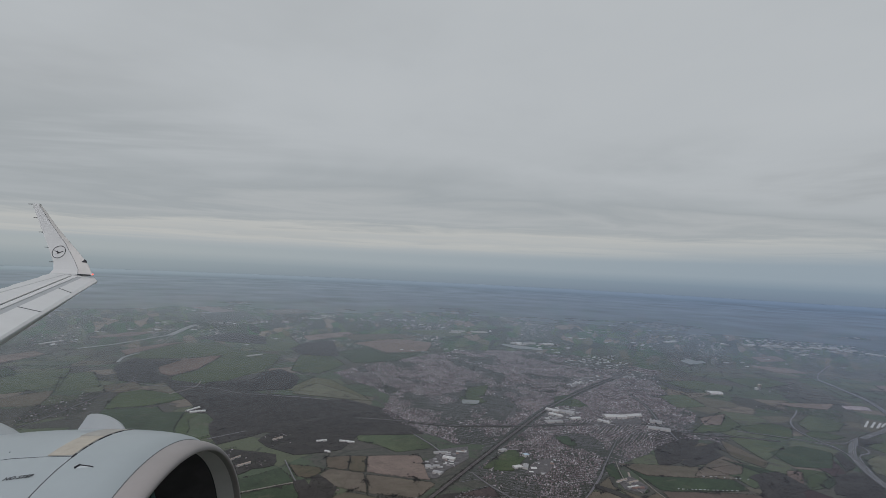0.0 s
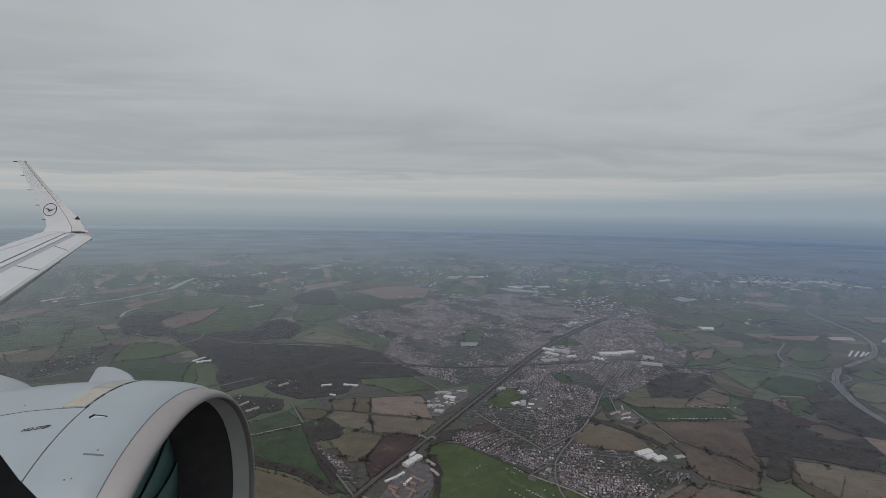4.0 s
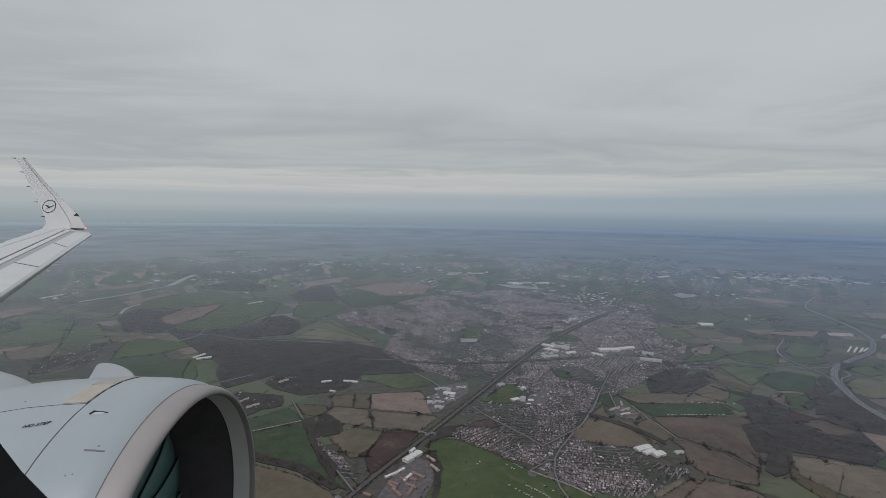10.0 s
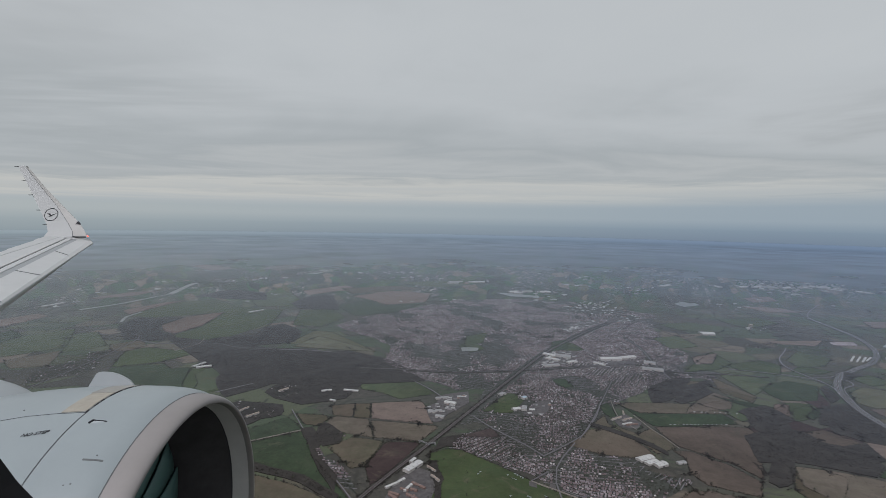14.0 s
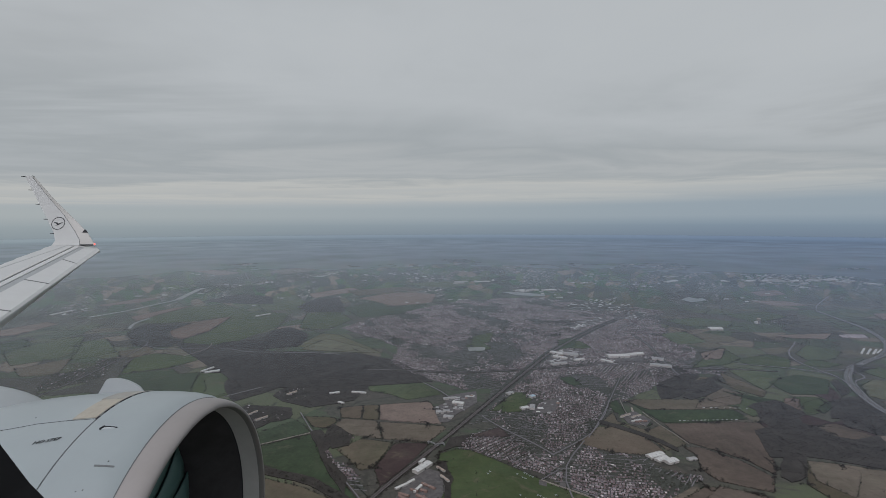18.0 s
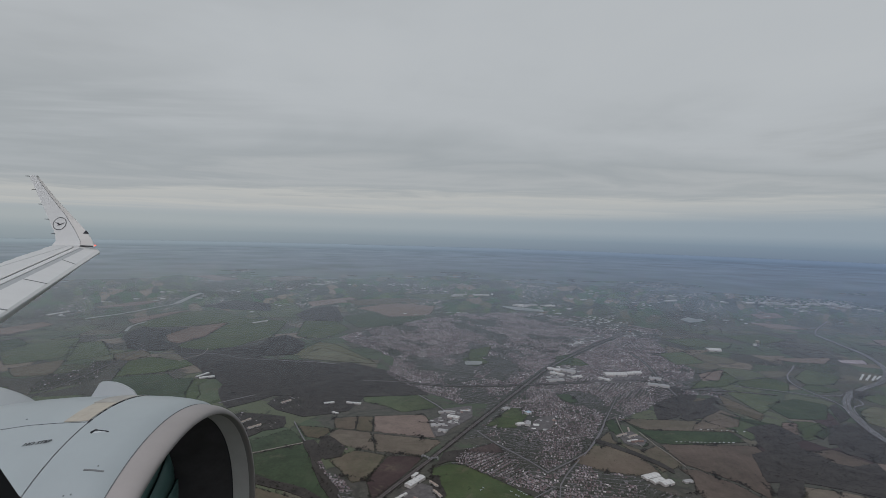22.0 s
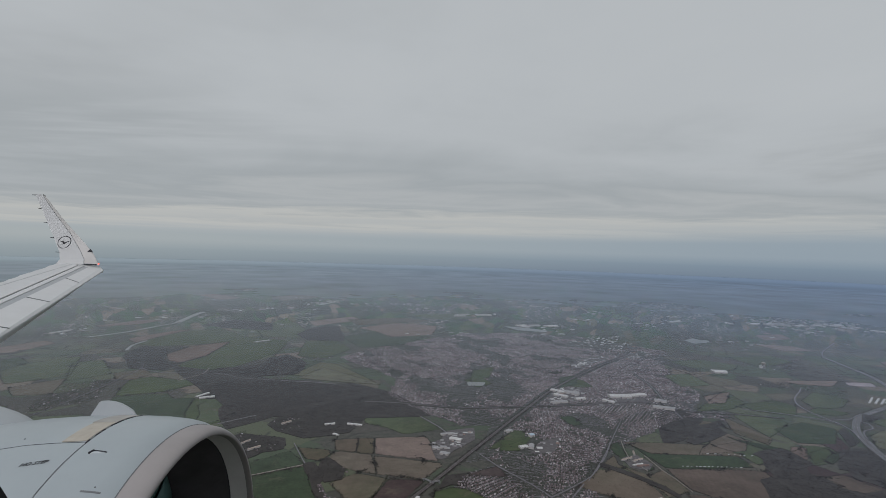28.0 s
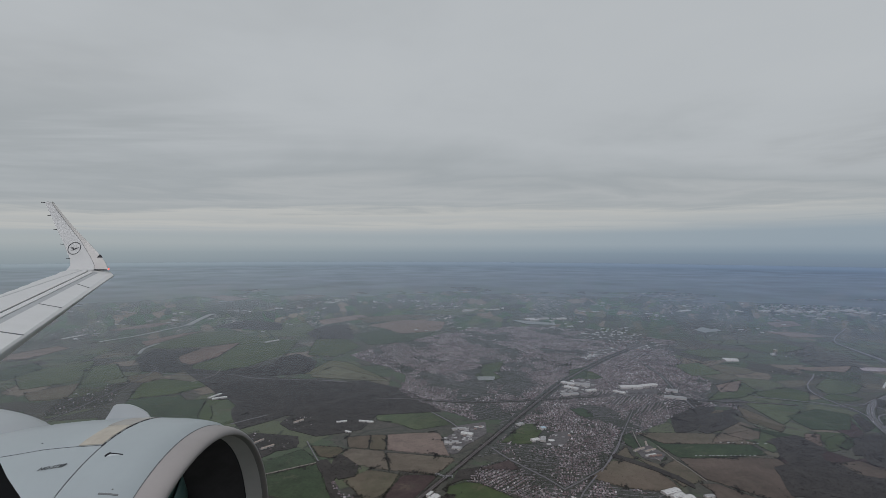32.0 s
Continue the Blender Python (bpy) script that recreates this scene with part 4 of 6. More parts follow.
shed((180, 348.5), (187.5, 350), 3, 1.0, "pale")
shed((177.6, 327.4), (181.7, 327), 3, 1.0, "pale")
shed((176.7, 318.7), (181.7, 316.6), 4, 1.0, "pale")
shed((173, 325.5), (177.6, 325.3), 3, 1, "pale")
shed((275.8, 256.9), (284.8, 260.1), 5, 1, "white")
shed((278.1, 253.3), (284.8, 256.5), 4, 1, "white")
shed((281.6, 250.7), (287.8, 252.7), 5, 1.2, "white")
shed((293.7, 253.5), (298.4, 254.4), 3, .8, "pale")
shed((489.6, 531), (503.1, 530.1), 8, 1.5, "white")
shed((675, 942.9), (706.4, 961.7), 12, 1.5, "white")
shed((343, 437), (358.6, 441.9), 5, 1.2, "white")
shed((293, 454.5), (309.1, 447.9), 5, 1.2, "pale")
shed((284.4, 443.4), (293.9, 435.6), 5, 1.2, "white")
shed((490, 536.1), (504.8, 532.8), 10, 1.5, "white")
shed((321.7, 429.2), (327.7, 420.6), 4, 1.2, "white")
shed((-327.6, 493.3), (-319.1, 504.2), 5, 1, "white")
shed((-2.7, 423.8), (7.1, 428.7), 4, .9, "white")
shed((-30.1, 661.2), (-17.1, 677.6), 4, .9, "white")
shed((-5.9, 427.7), (-0.7, 438.9), 3, .8, "white")
shed((102.3, 366.6), (108.9, 368.6), 2.6, .8, "white")
shed((116.9, 368.4), (126.8, 365.6), 2.6, .8, "white")
shed((57.9, 332.7), (61.9, 339), 1.6, .8, "tan")
shed((64.9, 323.5), (70.6, 329.4), 1.6, .9, "tan")
shed((50.1, 319.9), (55.3, 321.4), 2, .8, "white")
shed((73.7, 367.8), (78.8, 373.3), 2, .7, "tan")
shed((109.8, 349.9), (113.5, 347.7), 2, .7, "white")
shed((140.8, 223.4), (145.8, 217.6), 1.6, .8, "brick")
shed((151.3, 231.3), (155.1, 225.2), 1.6, .8, "brick")
shed((149.8, 236.5), (154.2, 233.7), 1.6, .8, "brick")
shed((139.5, 228.2), (142.7, 226.1), 1.6, .8, "brick")
shed((159.3, 238.5), (162.2, 236.7), 1.6, .8, "brick")
shed((161.6, 233.2), (159, 225.9), 1.6, .8, "brick")
shed((160.1, 244), (165.8, 238.8), 1.6, .7, "brick")
shed((157.4, 234.6), (161.8, 230.7), 1.6, .7, "brick")
shed((149.7, 235), (153.1, 231.2), 1.6, .7, "brick")
shed((154.9, 239.4), (158.3, 237.3), 1.4, .7, "brick")
shed((169.3, 250.2), (172.4, 244.7), 1.4, .7, "tan")
shed((168.1, 258.5), (171.4, 253.8), 1.4, .7, "tan")
shed((291, 307.8), (297.8, 310.7), 1.4, .7, "tan")
shed((289.7, 301.1), (297, 301.7), 1.4, .7, "brick")
shed((295.9, 316.7), (297.7, 322), 1.2, .7, "tan")
shed((284.2, 308.6), (292.1, 312.7), 1.4, .7, "tan")
shed((287.7, 301.6), (294.4, 303.8), 1.4, .7, "white")
shed((505.3, 257.6), (514.2, 259), 2, .8, "white")
shed((473.7, 256.2), (475.1, 252.9), 2, .8, "white")
shed((514.7, 347.6), (523.5, 351.1), 2, .8, "pale")
shed((519.9, 269), (525.3, 269.8), 2.5, .8, "white")
shed((726.9, 499.3), (743.8, 478.7), 4, 1, "white")
shed((-296.9, 697.5), (-288.8, 724.5), 6, 1, "white")
shed((-518.9, 1516.3), (-499.4, 1613.6), 10, 1, "white")
# a trading estate far off, and scattered works beyond the town
dice = random.Random(77)
for x0, y0, x1, y1, many in ((770, 930, 900, 950, 7), (890, 890, 1060, 960, 15), (1030, 850, 1120, 890, 6), (330, 838, 420, 862, 6), (230, 965, 330, 1000, 4)):
    for _ in range(many):
        x, y, a = dice.uniform(x0, x1), dice.uniform(y0, y1), dice.choice((0.15, 0.25, 1.7)) + dice.gauss(0, 0.1)
        half = dice.uniform(5, 14)
        shed((x - half * math.cos(a), y - half * math.sin(a)), (x + half * math.cos(a), y + half * math.sin(a)), dice.uniform(7, 13), dice.uniform(1.2, 2.2), dice.choice(("white", "white", "pale")))


def yard(*pts):
    LEVEL[0] += 0.002
    edge = softened(pts)
    OPEN.append(edge)
    return tagged(slab("yard", edge, LEVEL[0] + 0.06, YARD), "brownish paved yard round buildings", "yard", kind="structure")


yard((144.4, 222), (154.6, 249.3), (163.7, 258.5), (171.8, 252.9), (171.9, 242.6), (162.8, 218))
yard((286.3, 313.6), (296.9, 317.9), (300.6, 304.6), (294.1, 296.6), (285, 301.1))
yard((214.4, 243.2), (217.5, 242.3), (216.6, 237.6), (213.5, 239.5))
yard((223.6, 240.3), (225.6, 239.4), (224.7, 235.6), (221.7, 236.6))
yard((172.1, 335.8), (186.6, 348.6), (193.6, 339.9), (179.2, 312.8), (174.3, 312.9))


def bridge(a, b):
    """An overbridge: a deck on two abutments with parapets."""
    a, b = Vector(a), Vector(b)
    d, m, l = (b - a).normalized(), (a + b) / 2, (b - a).length
    s = Vector((-d.y, d.x))
    base = new("bridge")
    part("deck", box_mesh(m.x, m.y, 0.95, 1.1, l, 1.0, d), ASPHALT, base)
    for k in (-1, 1):
        p, q = m + s * 0.5 * k, m + d * k * (l / 2 - 0.3)
        part("parapet", box_mesh(p.x, p.y, 1.1, 1.28, l, 0.1, d), LOOK["pale"][0], base)
        part("abutment", box_mesh(q.x, q.y, 0.0, 0.95, 0.6, 1.0, d), LOOK["pale"][0], base)
    return tagged(base, "pale concrete overbridge across a railway or road", "bridge")


bridge((165.6, 286.2), (169.7, 282.5))
bridge((170.4, 282.1), (174.3, 283.3))
bridge((128.6, 227), (133.1, 222))
bridge((439.3, 276.3), (449.1, 276.7))


def industry(*pts):
    """A works area: a paved yard with joined smaller sheds."""
    LEVEL[0] += 0.002
    edge = softened(pts)
    if edge[0][1] < 620:
        tagged(slab("yard", edge, LEVEL[0], YARD), "paved yard between works sheds", "yard", kind="structure")
    xy = scatter(edge, 0.04 if edge[0][1] < 620 else 0.012)
    xy = xy[free_of(xy, False, 1.0)]
    v, f, w = [], [], []
    ang = RND.uniform(-0.3, 0.3)
    for x, y in xy:
        far = 1 + max(0, y - 600) / 500
        l, b, t = RND.uniform(1.0, 3.6) * far, RND.uniform(0.8, 2.0) * far, RND.uniform(0.4, 0.9)
        ca, sa = math.cos(ang), math.sin(ang)
        k = len(v)
        for z in (0, t):
            for dx, dy in ((-l, -b), (l, -b), (l, b), (-l, b)):
                v.append((x + (dx * ca - dy * sa) / 2, y + (dx * sa + dy * ca) / 2, z))
        f += [(k, k + 1, k + 5, k + 4), (k + 1, k + 2, k + 6, k + 5), (k + 2, k + 3, k + 7, k + 6), (k + 3, k, k + 4, k + 7), (k + 4, k + 5, k + 6, k + 7)]
    if v:
        tagged(new("works_sheds", mesh_of("works_sheds", v, f, [SHEDROOFS])), "cluster of pale flat roofed works sheds", "building", kind="stuff")
    OPEN.append(edge)


SHEDROOFS = varied("works_roofs", (0.0, (0.34, 0.34, 0.337)), (0.3, (0.180, 0.173, 0.175)), (0.6, (0.25, 0.25, 0.246)), (0.85, (0.44, 0.44, 0.43)), (0.94, (0.225, 0.165, 0.144)))
industry((298.9, 413.6), (324.1, 429.5), (362.5, 436.9), (355.5, 420.2))
industry((273.1, 422.1), (286.5, 451.5), (308.6, 466.1), (306.3, 429.7))
industry((273.8, 427.7), (293.1, 464.8), (320.2, 471.4), (311.9, 444))
industry((173.1, 336.6), (186.6, 349.5), (193.5, 340.8), (180.2, 313.7), (174.3, 313.8))
industry((184.5, 357.3), (203.8, 363.9), (201.3, 342.4), (184, 322.5), (178, 336.6))
industry((232.1, 321.1), (246.1, 341.1), (259.5, 346.1), (245.9, 320.1))
industry((879.9, 1009.6), (999.5, 1062.6), (1139.7, 1002.6), (1012.3, 926.5), (873.6, 931.3))
industry((358.7, 590.2), (410.9, 624.9), (396.5, 592.9), (343.1, 548.4))
industry((431.1, 626.5), (470.3, 653.7), (460.9, 619.2), (419.6, 594.6))
industry((-307, 731.2), (-286, 757.8), (-262.1, 714.1), (-283.1, 691))
industry((-83.4, 1086.3), (-58.1, 1143.4), (11.2, 1250.7), (6.7, 1167.7))
industry((-553.8, 1594), (-473.5, 1782.9), (-430.3, 1689.2), (-518.6, 1516.4))
industry((378.9, 687.5), (438.6, 758.4), (494.2, 773), (460.3, 706.5))
industry((390.2, 712.5), (453.4, 738.1), (479.1, 700.4), (463.5, 661), (416.5, 656.8), (375.5, 672.1))
industry((418.5, 618.7), (455, 637.5), (441.5, 605.2), (411, 594.7))
industry((341.6, 566.4), (387.3, 615.2), (386, 594.5), (342.3, 546.9))


# ---- woods and hedges ----
def wood(*pts):
    """A wood of bare trees over leaf litter."""
    LEVEL[0] += 0.002
    edge = softened(pts, wobble=0.8)
    tagged(slab("wood_floor", edge, LEVEL[0] + 0.01, WOODFLOOR), "brown leaf litter under bare trees", "ground", kind="structure")
    near = min(y for x, y in pts)
    xy = scatter(edge, 1.2 if near < 420 else 0.6 if near < 700 else 0.18)
    xy = xy[free_of(xy, False, 0.3)]
    big = 1.0 if near < 420 else 1.35 if near < 700 else 2.4
    ob = crowns("wood", xy, 1.1 * big, 0.46 * big ** 0.5, BARE, 7 if near < 420 else 6)
    if ob:
        tagged(ob, "wood of bare grey-brown winter trees", "wood", "woods", "stuff")
    WOODS.append(edge)


WOODS = []
wood((21.2, 475.9), (46, 487.2), (89.3, 475.6), (114.1, 456.4), (123.3, 443.5), (89.6, 410.6), (64.7, 385), (40.3, 358.9), (20.8, 397.3), (21.4, 426.2))
wood((126.1, 437.8), (155.3, 419.6), (129.4, 385.9), (120.4, 353.7), (92.8, 344.5), (72.6, 356.8), (64.2, 368.9), (66.5, 380.8), (89.5, 408.1))
wood((-112.1, 616), (-97.7, 633.8), (-103.9, 586.1), (-85.8, 551.5), (-68.8, 537.8), (-71, 514.4), (-106.5, 521.1), (-144.9, 583.2), (-148.7, 629.3))
wood((11.3, 574.6), (25, 595.8), (54.4, 555.6), (55.2, 508.6), (9.2, 494.7))
wood((-8.8, 260.8), (-2.5, 264.5), (18.1, 249.3), (8.1, 234.3), (3.8, 231.5), (-2.8, 242))
wood((68.5, 228.2), (78.9, 232.9), (83.9, 226.2), (83.6, 213.7), (64, 214.8))
wood((51.9, 352.7), (81, 343.7), (84.5, 327), (73.5, 322.7), (68.2, 312.1), (62.2, 311.3), (49.1, 307.8), (37.7, 343.3), (47.6, 345.8))
wood((-32.3, 359.7), (23.8, 361.6), (32.8, 344.2), (10.8, 338.3), (-9.6, 328.9), (-23.5, 315.7))
wood((357.3, 410.4), (373.3, 409.4), (384, 385.4), (341.8, 341.8), (324.8, 336.8))
wood((373.3, 356), (357.2, 342.5), (348.7, 340), (385.5, 378.7), (396.7, 381))
wood((437.8, 325.2), (462.3, 330.2), (452.7, 304.9), (447.3, 284.5), (434.7, 274.6), (422.2, 281.1), (415.7, 296.4), (409.8, 297.3))
wood((468.1, 360.1), (479.6, 365.8), (465.9, 339.6), (450.7, 330.3))
wood((351.2, 283.5), (383.5, 296.7), (391.5, 284), (384.4, 253.1), (337.5, 253.5))
wood((399.8, 329.1), (373.6, 319.7), (377.9, 293.1), (401.3, 304.5))
wood((-57.5, 836.5), (-117.2, 865.2), (-144.5, 802.2), (-106, 774.9), (-35.9, 763.4))
wood((16.6, 795.1), (54.1, 816.3), (76.9, 686.4), (29.4, 690.1), (6.5, 730.2))
wood((-25.7, 525.8), (10.1, 540.2), (8.9, 505.5), (-25.5, 503.8))
wood((111, 317), (124.7, 299), (123.5, 287.3), (115.5, 284.6), (108.7, 297.4))
wood((-7.2, 427.4), (-6.8, 477.1), (19.1, 472), (20.4, 426.2))
wood((-371.5, 505.4), (-309.2, 532.1), (-289.3, 572), (-265.5, 535.1), (-299.6, 488.6), (-350.8, 476.7))
wood((-404.7, 640.7), (-327.6, 647.4), (-316, 599.4), (-381.5, 593.4))
wood((-73.9, 531.9), (-0.3, 506.4), (76.9, 464.8), (110.7, 476.1), (149.7, 443.1), (174.6, 388.7), (125.5, 381.8), (36.9, 389.6))
wood((53.4, 289.7), (70, 275.9), (94, 263.7), (111, 254.3), (129.1, 236.3), (126, 233.5), (109.9, 247.7), (93.8, 257.2), (70.8, 267.6), (55.1, 280.6))
wood((168.7, 264), (172.7, 264.9), (174.9, 248.2), (172.9, 235.1), (170, 222.8), (167.9, 222.8), (170.9, 241.7))
wood((177.5, 290.4), (188.4, 293.9), (187.6, 278.5), (180.6, 280.4), (173.6, 276.8))
wood((99.9, 306.4), (104.9, 308.2), (113.6, 292.8), (113.4, 281), (126.2, 252.3), (127.1, 238.2), (117.2, 257.9))
wood((374.3, 311.8), (392.3, 316.9), (398.1, 307.2), (381.6, 284.1), (392.6, 272.3), (404.3, 263.1), (398.9, 246.5), (383.9, 236.4), (370.1, 245.8), (354.6, 252.4), (339.8, 234.8), (329.1, 230.2), (327.7, 235.8), (345.3, 256.2), (363.1, 281.6), (365.8, 296.8))
wood((419.8, 304.3), (458.3, 323.3), (450, 303.2), (441.1, 279.1), (431.1, 261.9), (415.1, 273.9), (408, 285.7))
wood((268.9, 308.4), (287.7, 287.7), (296.7, 267.6), (293.9, 263.9), (285, 283.2), (268.2, 303.1))
wood((342, 339.2), (363.7, 368), (382.1, 374.5), (382, 355.1), (360.2, 340.7), (344.4, 333.1))
wood((502.1, 373.9), (526.4, 399.2), (536.7, 386.8), (515.8, 382.9))
wood((396, 267.7), (414.4, 271.2), (405.5, 251.1), (389.4, 253.1))


def hedge_places(edge, step, spread):
    out = []
    for (x0, y0), (x1, y1) in zip(edge, edge[1:] + edge[:1]):
        l = math.hypot(x1 - x0, y1 - y0)
        for i in range(int(l / step) + 1):
            u = RND.random()
            out.append((x0 + (x1 - x0) * u + RND.gauss(0, spread), y0 + (y1 - y0) * u + RND.gauss(0, spread)))
    return np.array(out)


for edge in HEDGES:
    far = max(1.0, min(y for x, y in edge) / 330)
    xy = hedge_places(edge, 0.5 * far, 0.22 * far ** 0.5)
    xy = xy[free_of(xy, False, 0.0)]
    ob = crowns("hedge", xy, 0.74 * far ** 0.7, 0.46 * far ** 0.4, EVERGREEN if RND.random() < 0.35 else BARE, 6)
    if ob:
        tagged(ob, "dark ragged hedgerow with bushes round a field", "hedge", "hedges", "stuff")

# clumps of taller trees where hedges meet
clump = []
for edge in HEDGES:
    for x, y in edge[::3]:
        if y < 620 and RND.random() < 0.45:
            wide, a = RND.uniform(0.8, 3.4), RND.uniform(0, 3.1)
            for _ in range(int(6 + 9 * wide)):
                u, v = RND.gauss(0, wide), RND.gauss(0, 0.7)
                clump.append((x + u * math.cos(a) - v * math.sin(a), y + u * math.sin(a) + v * math.cos(a)))
clump = np.array(clump)
clump = clump[free_of(clump, False, 0.3)]
ob = crowns("spinneys", clump, 0.95, 0.95, BARE, 9)
tagged(ob, "small dark clumps of bare trees at field corners", "trees", kind="stuff")

for line, wide in LINES:
    rail = wide in (7, 12)
    for side in (-1, 1):
        off = [(x, y + side * 0.1) for x, y in line]
        pts = []
        for (x0, y0), (x1, y1) in zip(off, off[1:]):
            l = math.hypot(x1 - x0, y1 - y0)
            nx, ny = -(y1 - y0) / max(l, 1e-6), (x1 - x0) / max(l, 1e-6)
            far = max(1.0, y0 / 330)
            for i in range(int(l * (2.1 if rail else 0.5 if wide < 10 else 0.9) / far)):
                u, o = RND.random(), wide * (0.09 if rail else 0.2) + 0.25 + abs(RND.gauss(0, 0.55 if rail else 0.5))
                pts.append((x0 + (x1 - x0) * u + nx * side * o, y0 + (y1 - y0) * u + ny * side * o))
        if pts:
            ob = crowns("lineside_bushes", np.array(pts), 0.9, 0.6, BARE if RND.random() < 0.6 else EVERGREEN, 6)
            tagged(ob, "bushes and small trees along a road or railway", "bushes", kind="stuff")


# ---- houses ----
HV, HF, HM, GREEN, NEAR, FLOOR = [], [], [], [], [], [0.021]


def add_house(x, y, ang, l, b, t, rise):
    ca, sa = math.cos(ang), math.sin(ang)
    k = len(HV)
    for dx, dy, z in ((-l, -b, 0.1), (l, -b, 0.1), (l, b, 0.1), (-l, b, 0.1), (-l, -b, t), (l, -b, t), (l, b, t), (-l, b, t), (-l, 0, t + rise), (l, 0, t + rise)):
        HV.append((x + (dx * ca - dy * sa) / 2, y + (dx * sa + dy * ca) / 2, z))
    HF.extend([(k, k + 1, k + 5, k + 4), (k + 2, k + 3, k + 7, k + 6), (k + 4, k + 5, k + 9, k + 8), (k + 6, k + 7, k + 8, k + 9), (k + 1, k + 2, k + 6, k + 5), (k + 3, k, k + 4, k + 7), (k + 5, k + 6, k + 9, k + 9), (k + 7, k + 4, k + 8, k + 8)])
    HM.extend([0, 0, 1, 1, 0, 0, 0, 0])


def estate(dense, *pts):
    """A district of houses in rows along its streets, with gardens."""
    LEVEL[0] += 0.002
    edge = softened(pts, wobble=2.5 if dense > 0.7 else 0.0)
    if dense > 0.7:
        FLOOR[0] -= 0.003
        tagged(slab("town_ground", edge, FLOOR[0], TOWNFLOOR), "gardens, yards and streets between houses", "ground", kind="structure")
    xs, ys = [p[0] for p in edge], [p[1] for p in edge]
    cand, SQ, HUBS = [], [], []
    size = 38.0
    for a in range(math.floor(min(xs) / size) - 1, math.ceil(max(xs) / size) + 1):
        for b in range(math.floor(min(ys) / size) - 1, math.ceil(max(ys) / size) + 1):
            r = random.Random(a * 7919 + b * 104729)
            px, py, g = (a + r.random()) * size, (b + r.random()) * size, r.uniform(-0.9, 0.9)
            far = max(1.0, py / 560)
            HUBS.append((px, py))
            ca, sa = math.cos(g), math.sin(g)
            pitch = 3.7 * far ** 0.6
            for row in range(-11, 12):
                for side in (-1, 1):
                    u = -34 + r.random() * 2
                    while u < 34:
                        v = row * pitch + side * (0.9 + 0.3 * r.random()) + 1.2 * math.sin(u / 11 + row)
                        x, y = px + u * ca - v * sa, py + u * sa + v * ca
                        cand.append((x + r.gauss(0, 0.12), y + r.gauss(0, 0.16), g + r.gauss(0, 0.12) + (1.57 if r.random() < 0.15 else 0), len(HUBS) - 1, 0, far))
                        u += (1.05 + 0.7 * r.random()) * far
            if py < 620 and dense > 0.7:
                for row in range(-10, 11):
                    for u in range(-33, 33, 3):
                        q = []
                        for uu, o in ((u, -0.27), (u + 3, -0.27), (u + 3, 0.27), (u, 0.27)):
                            v = row * pitch + o + 1.2 * math.sin(uu / 11 + row)
                            q.append((px + uu * ca - v * sa, py + uu * sa + v * ca, 0.016 + 0.0004 * (len(HUBS) % 40)))
                        m = (sum(p[0] for p in q) / 4, sum(p[1] for p in q) / 4)
                        if (m[0] - px) ** 2 + (m[1] - py) ** 2 < 700:
                            SQ.append(q)
    if SQ:
        q = np.array(SQ)
        mid = q.mean(1)[:, :2]
        q = q[inside(mid, edge)]
        mid = q.mean(1)[:, :2]
        q = q[free_of(mid, True, 0.3)]
        if len(q):
            ob = new("streets", mesh_of("streets", q.reshape(-1, 3), np.arange(len(q) * 4).reshape(-1, 4), [STREET]))
            tagged(ob, "grey residential streets between rows of houses", "streets", kind="stuff")
    c = np.array(cand)
    c = c[inside(c[:, :2], edge)]
    hub = np.array(HUBS)
    own = np.concatenate([np.hypot(q[:, :1] - hub[:, 0], q[:, 1:2] - hub[:, 1]).argmin(1) for q in np.array_split(c, 1 + len(c) // 4000)])
    c = c[own == c[:, 3]]
    c = c[free_of(c[:, :2], True, 0.9)]
    for x, y, g, a, b, far in c:
        if dense < 0.7 and RND.random() < 0.6:
            GREEN.append((x + 0.8, y + 0.6))
        leafy = noise.noise((x / 26, y / 40, 3.3)) + 0.5 * noise.noise((x / 9, y / 14, 8.1)) + 0.9 * noise.noise((x / 70, y / 100, 5.7))
        if RND.random() > (0.94 - 2.0 * max(0, leafy + 0.02) if dense > 0.7 else dense * 0.17):
            if RND.random() < 0.85:
                GREEN.append((x, y))
                GREEN.append((x + RND.uniform(-0.8, 0.8), y + RND.uniform(-0.8, 0.8)))
            continue
        l, w, t = RND.uniform(0.55, 1.2) * far ** 0.9, RND.uniform(0.5, 0.7) * far ** 0.4, RND.uniform(0.32, 0.46) / far ** 0.3
        NEAR.append((math.hypot(x - 150, y - 30), x, y, g, l, w, t))
        if RND.random() < (0.9 if y < 430 else 0.5):
            GREEN.append((x + RND.uniform(-1.5, 1.5), y + RND.uniform(-2.2, 2.2)))


estate(1.0, (114.3, 635), (174.2, 695.9), (247.7, 770.9), (344.5, 782), (424.5, 756.3), (462.5, 702.7), (499.4, 649.1), (446.2, 554.5), (421.4, 447.2), (380.8, 399.4), (329, 359.9), (291.4, 328.4), (261, 287), (251.8, 269.8), (177.7, 269.5), (192.3, 293.9), (212.8, 309.8), (191.1, 310), (218.1, 369.7), (196, 369.1), (159.1, 409.7), (141.2, 444.8), (150.6, 491.8), (120.8, 535.3), (85, 585.4))
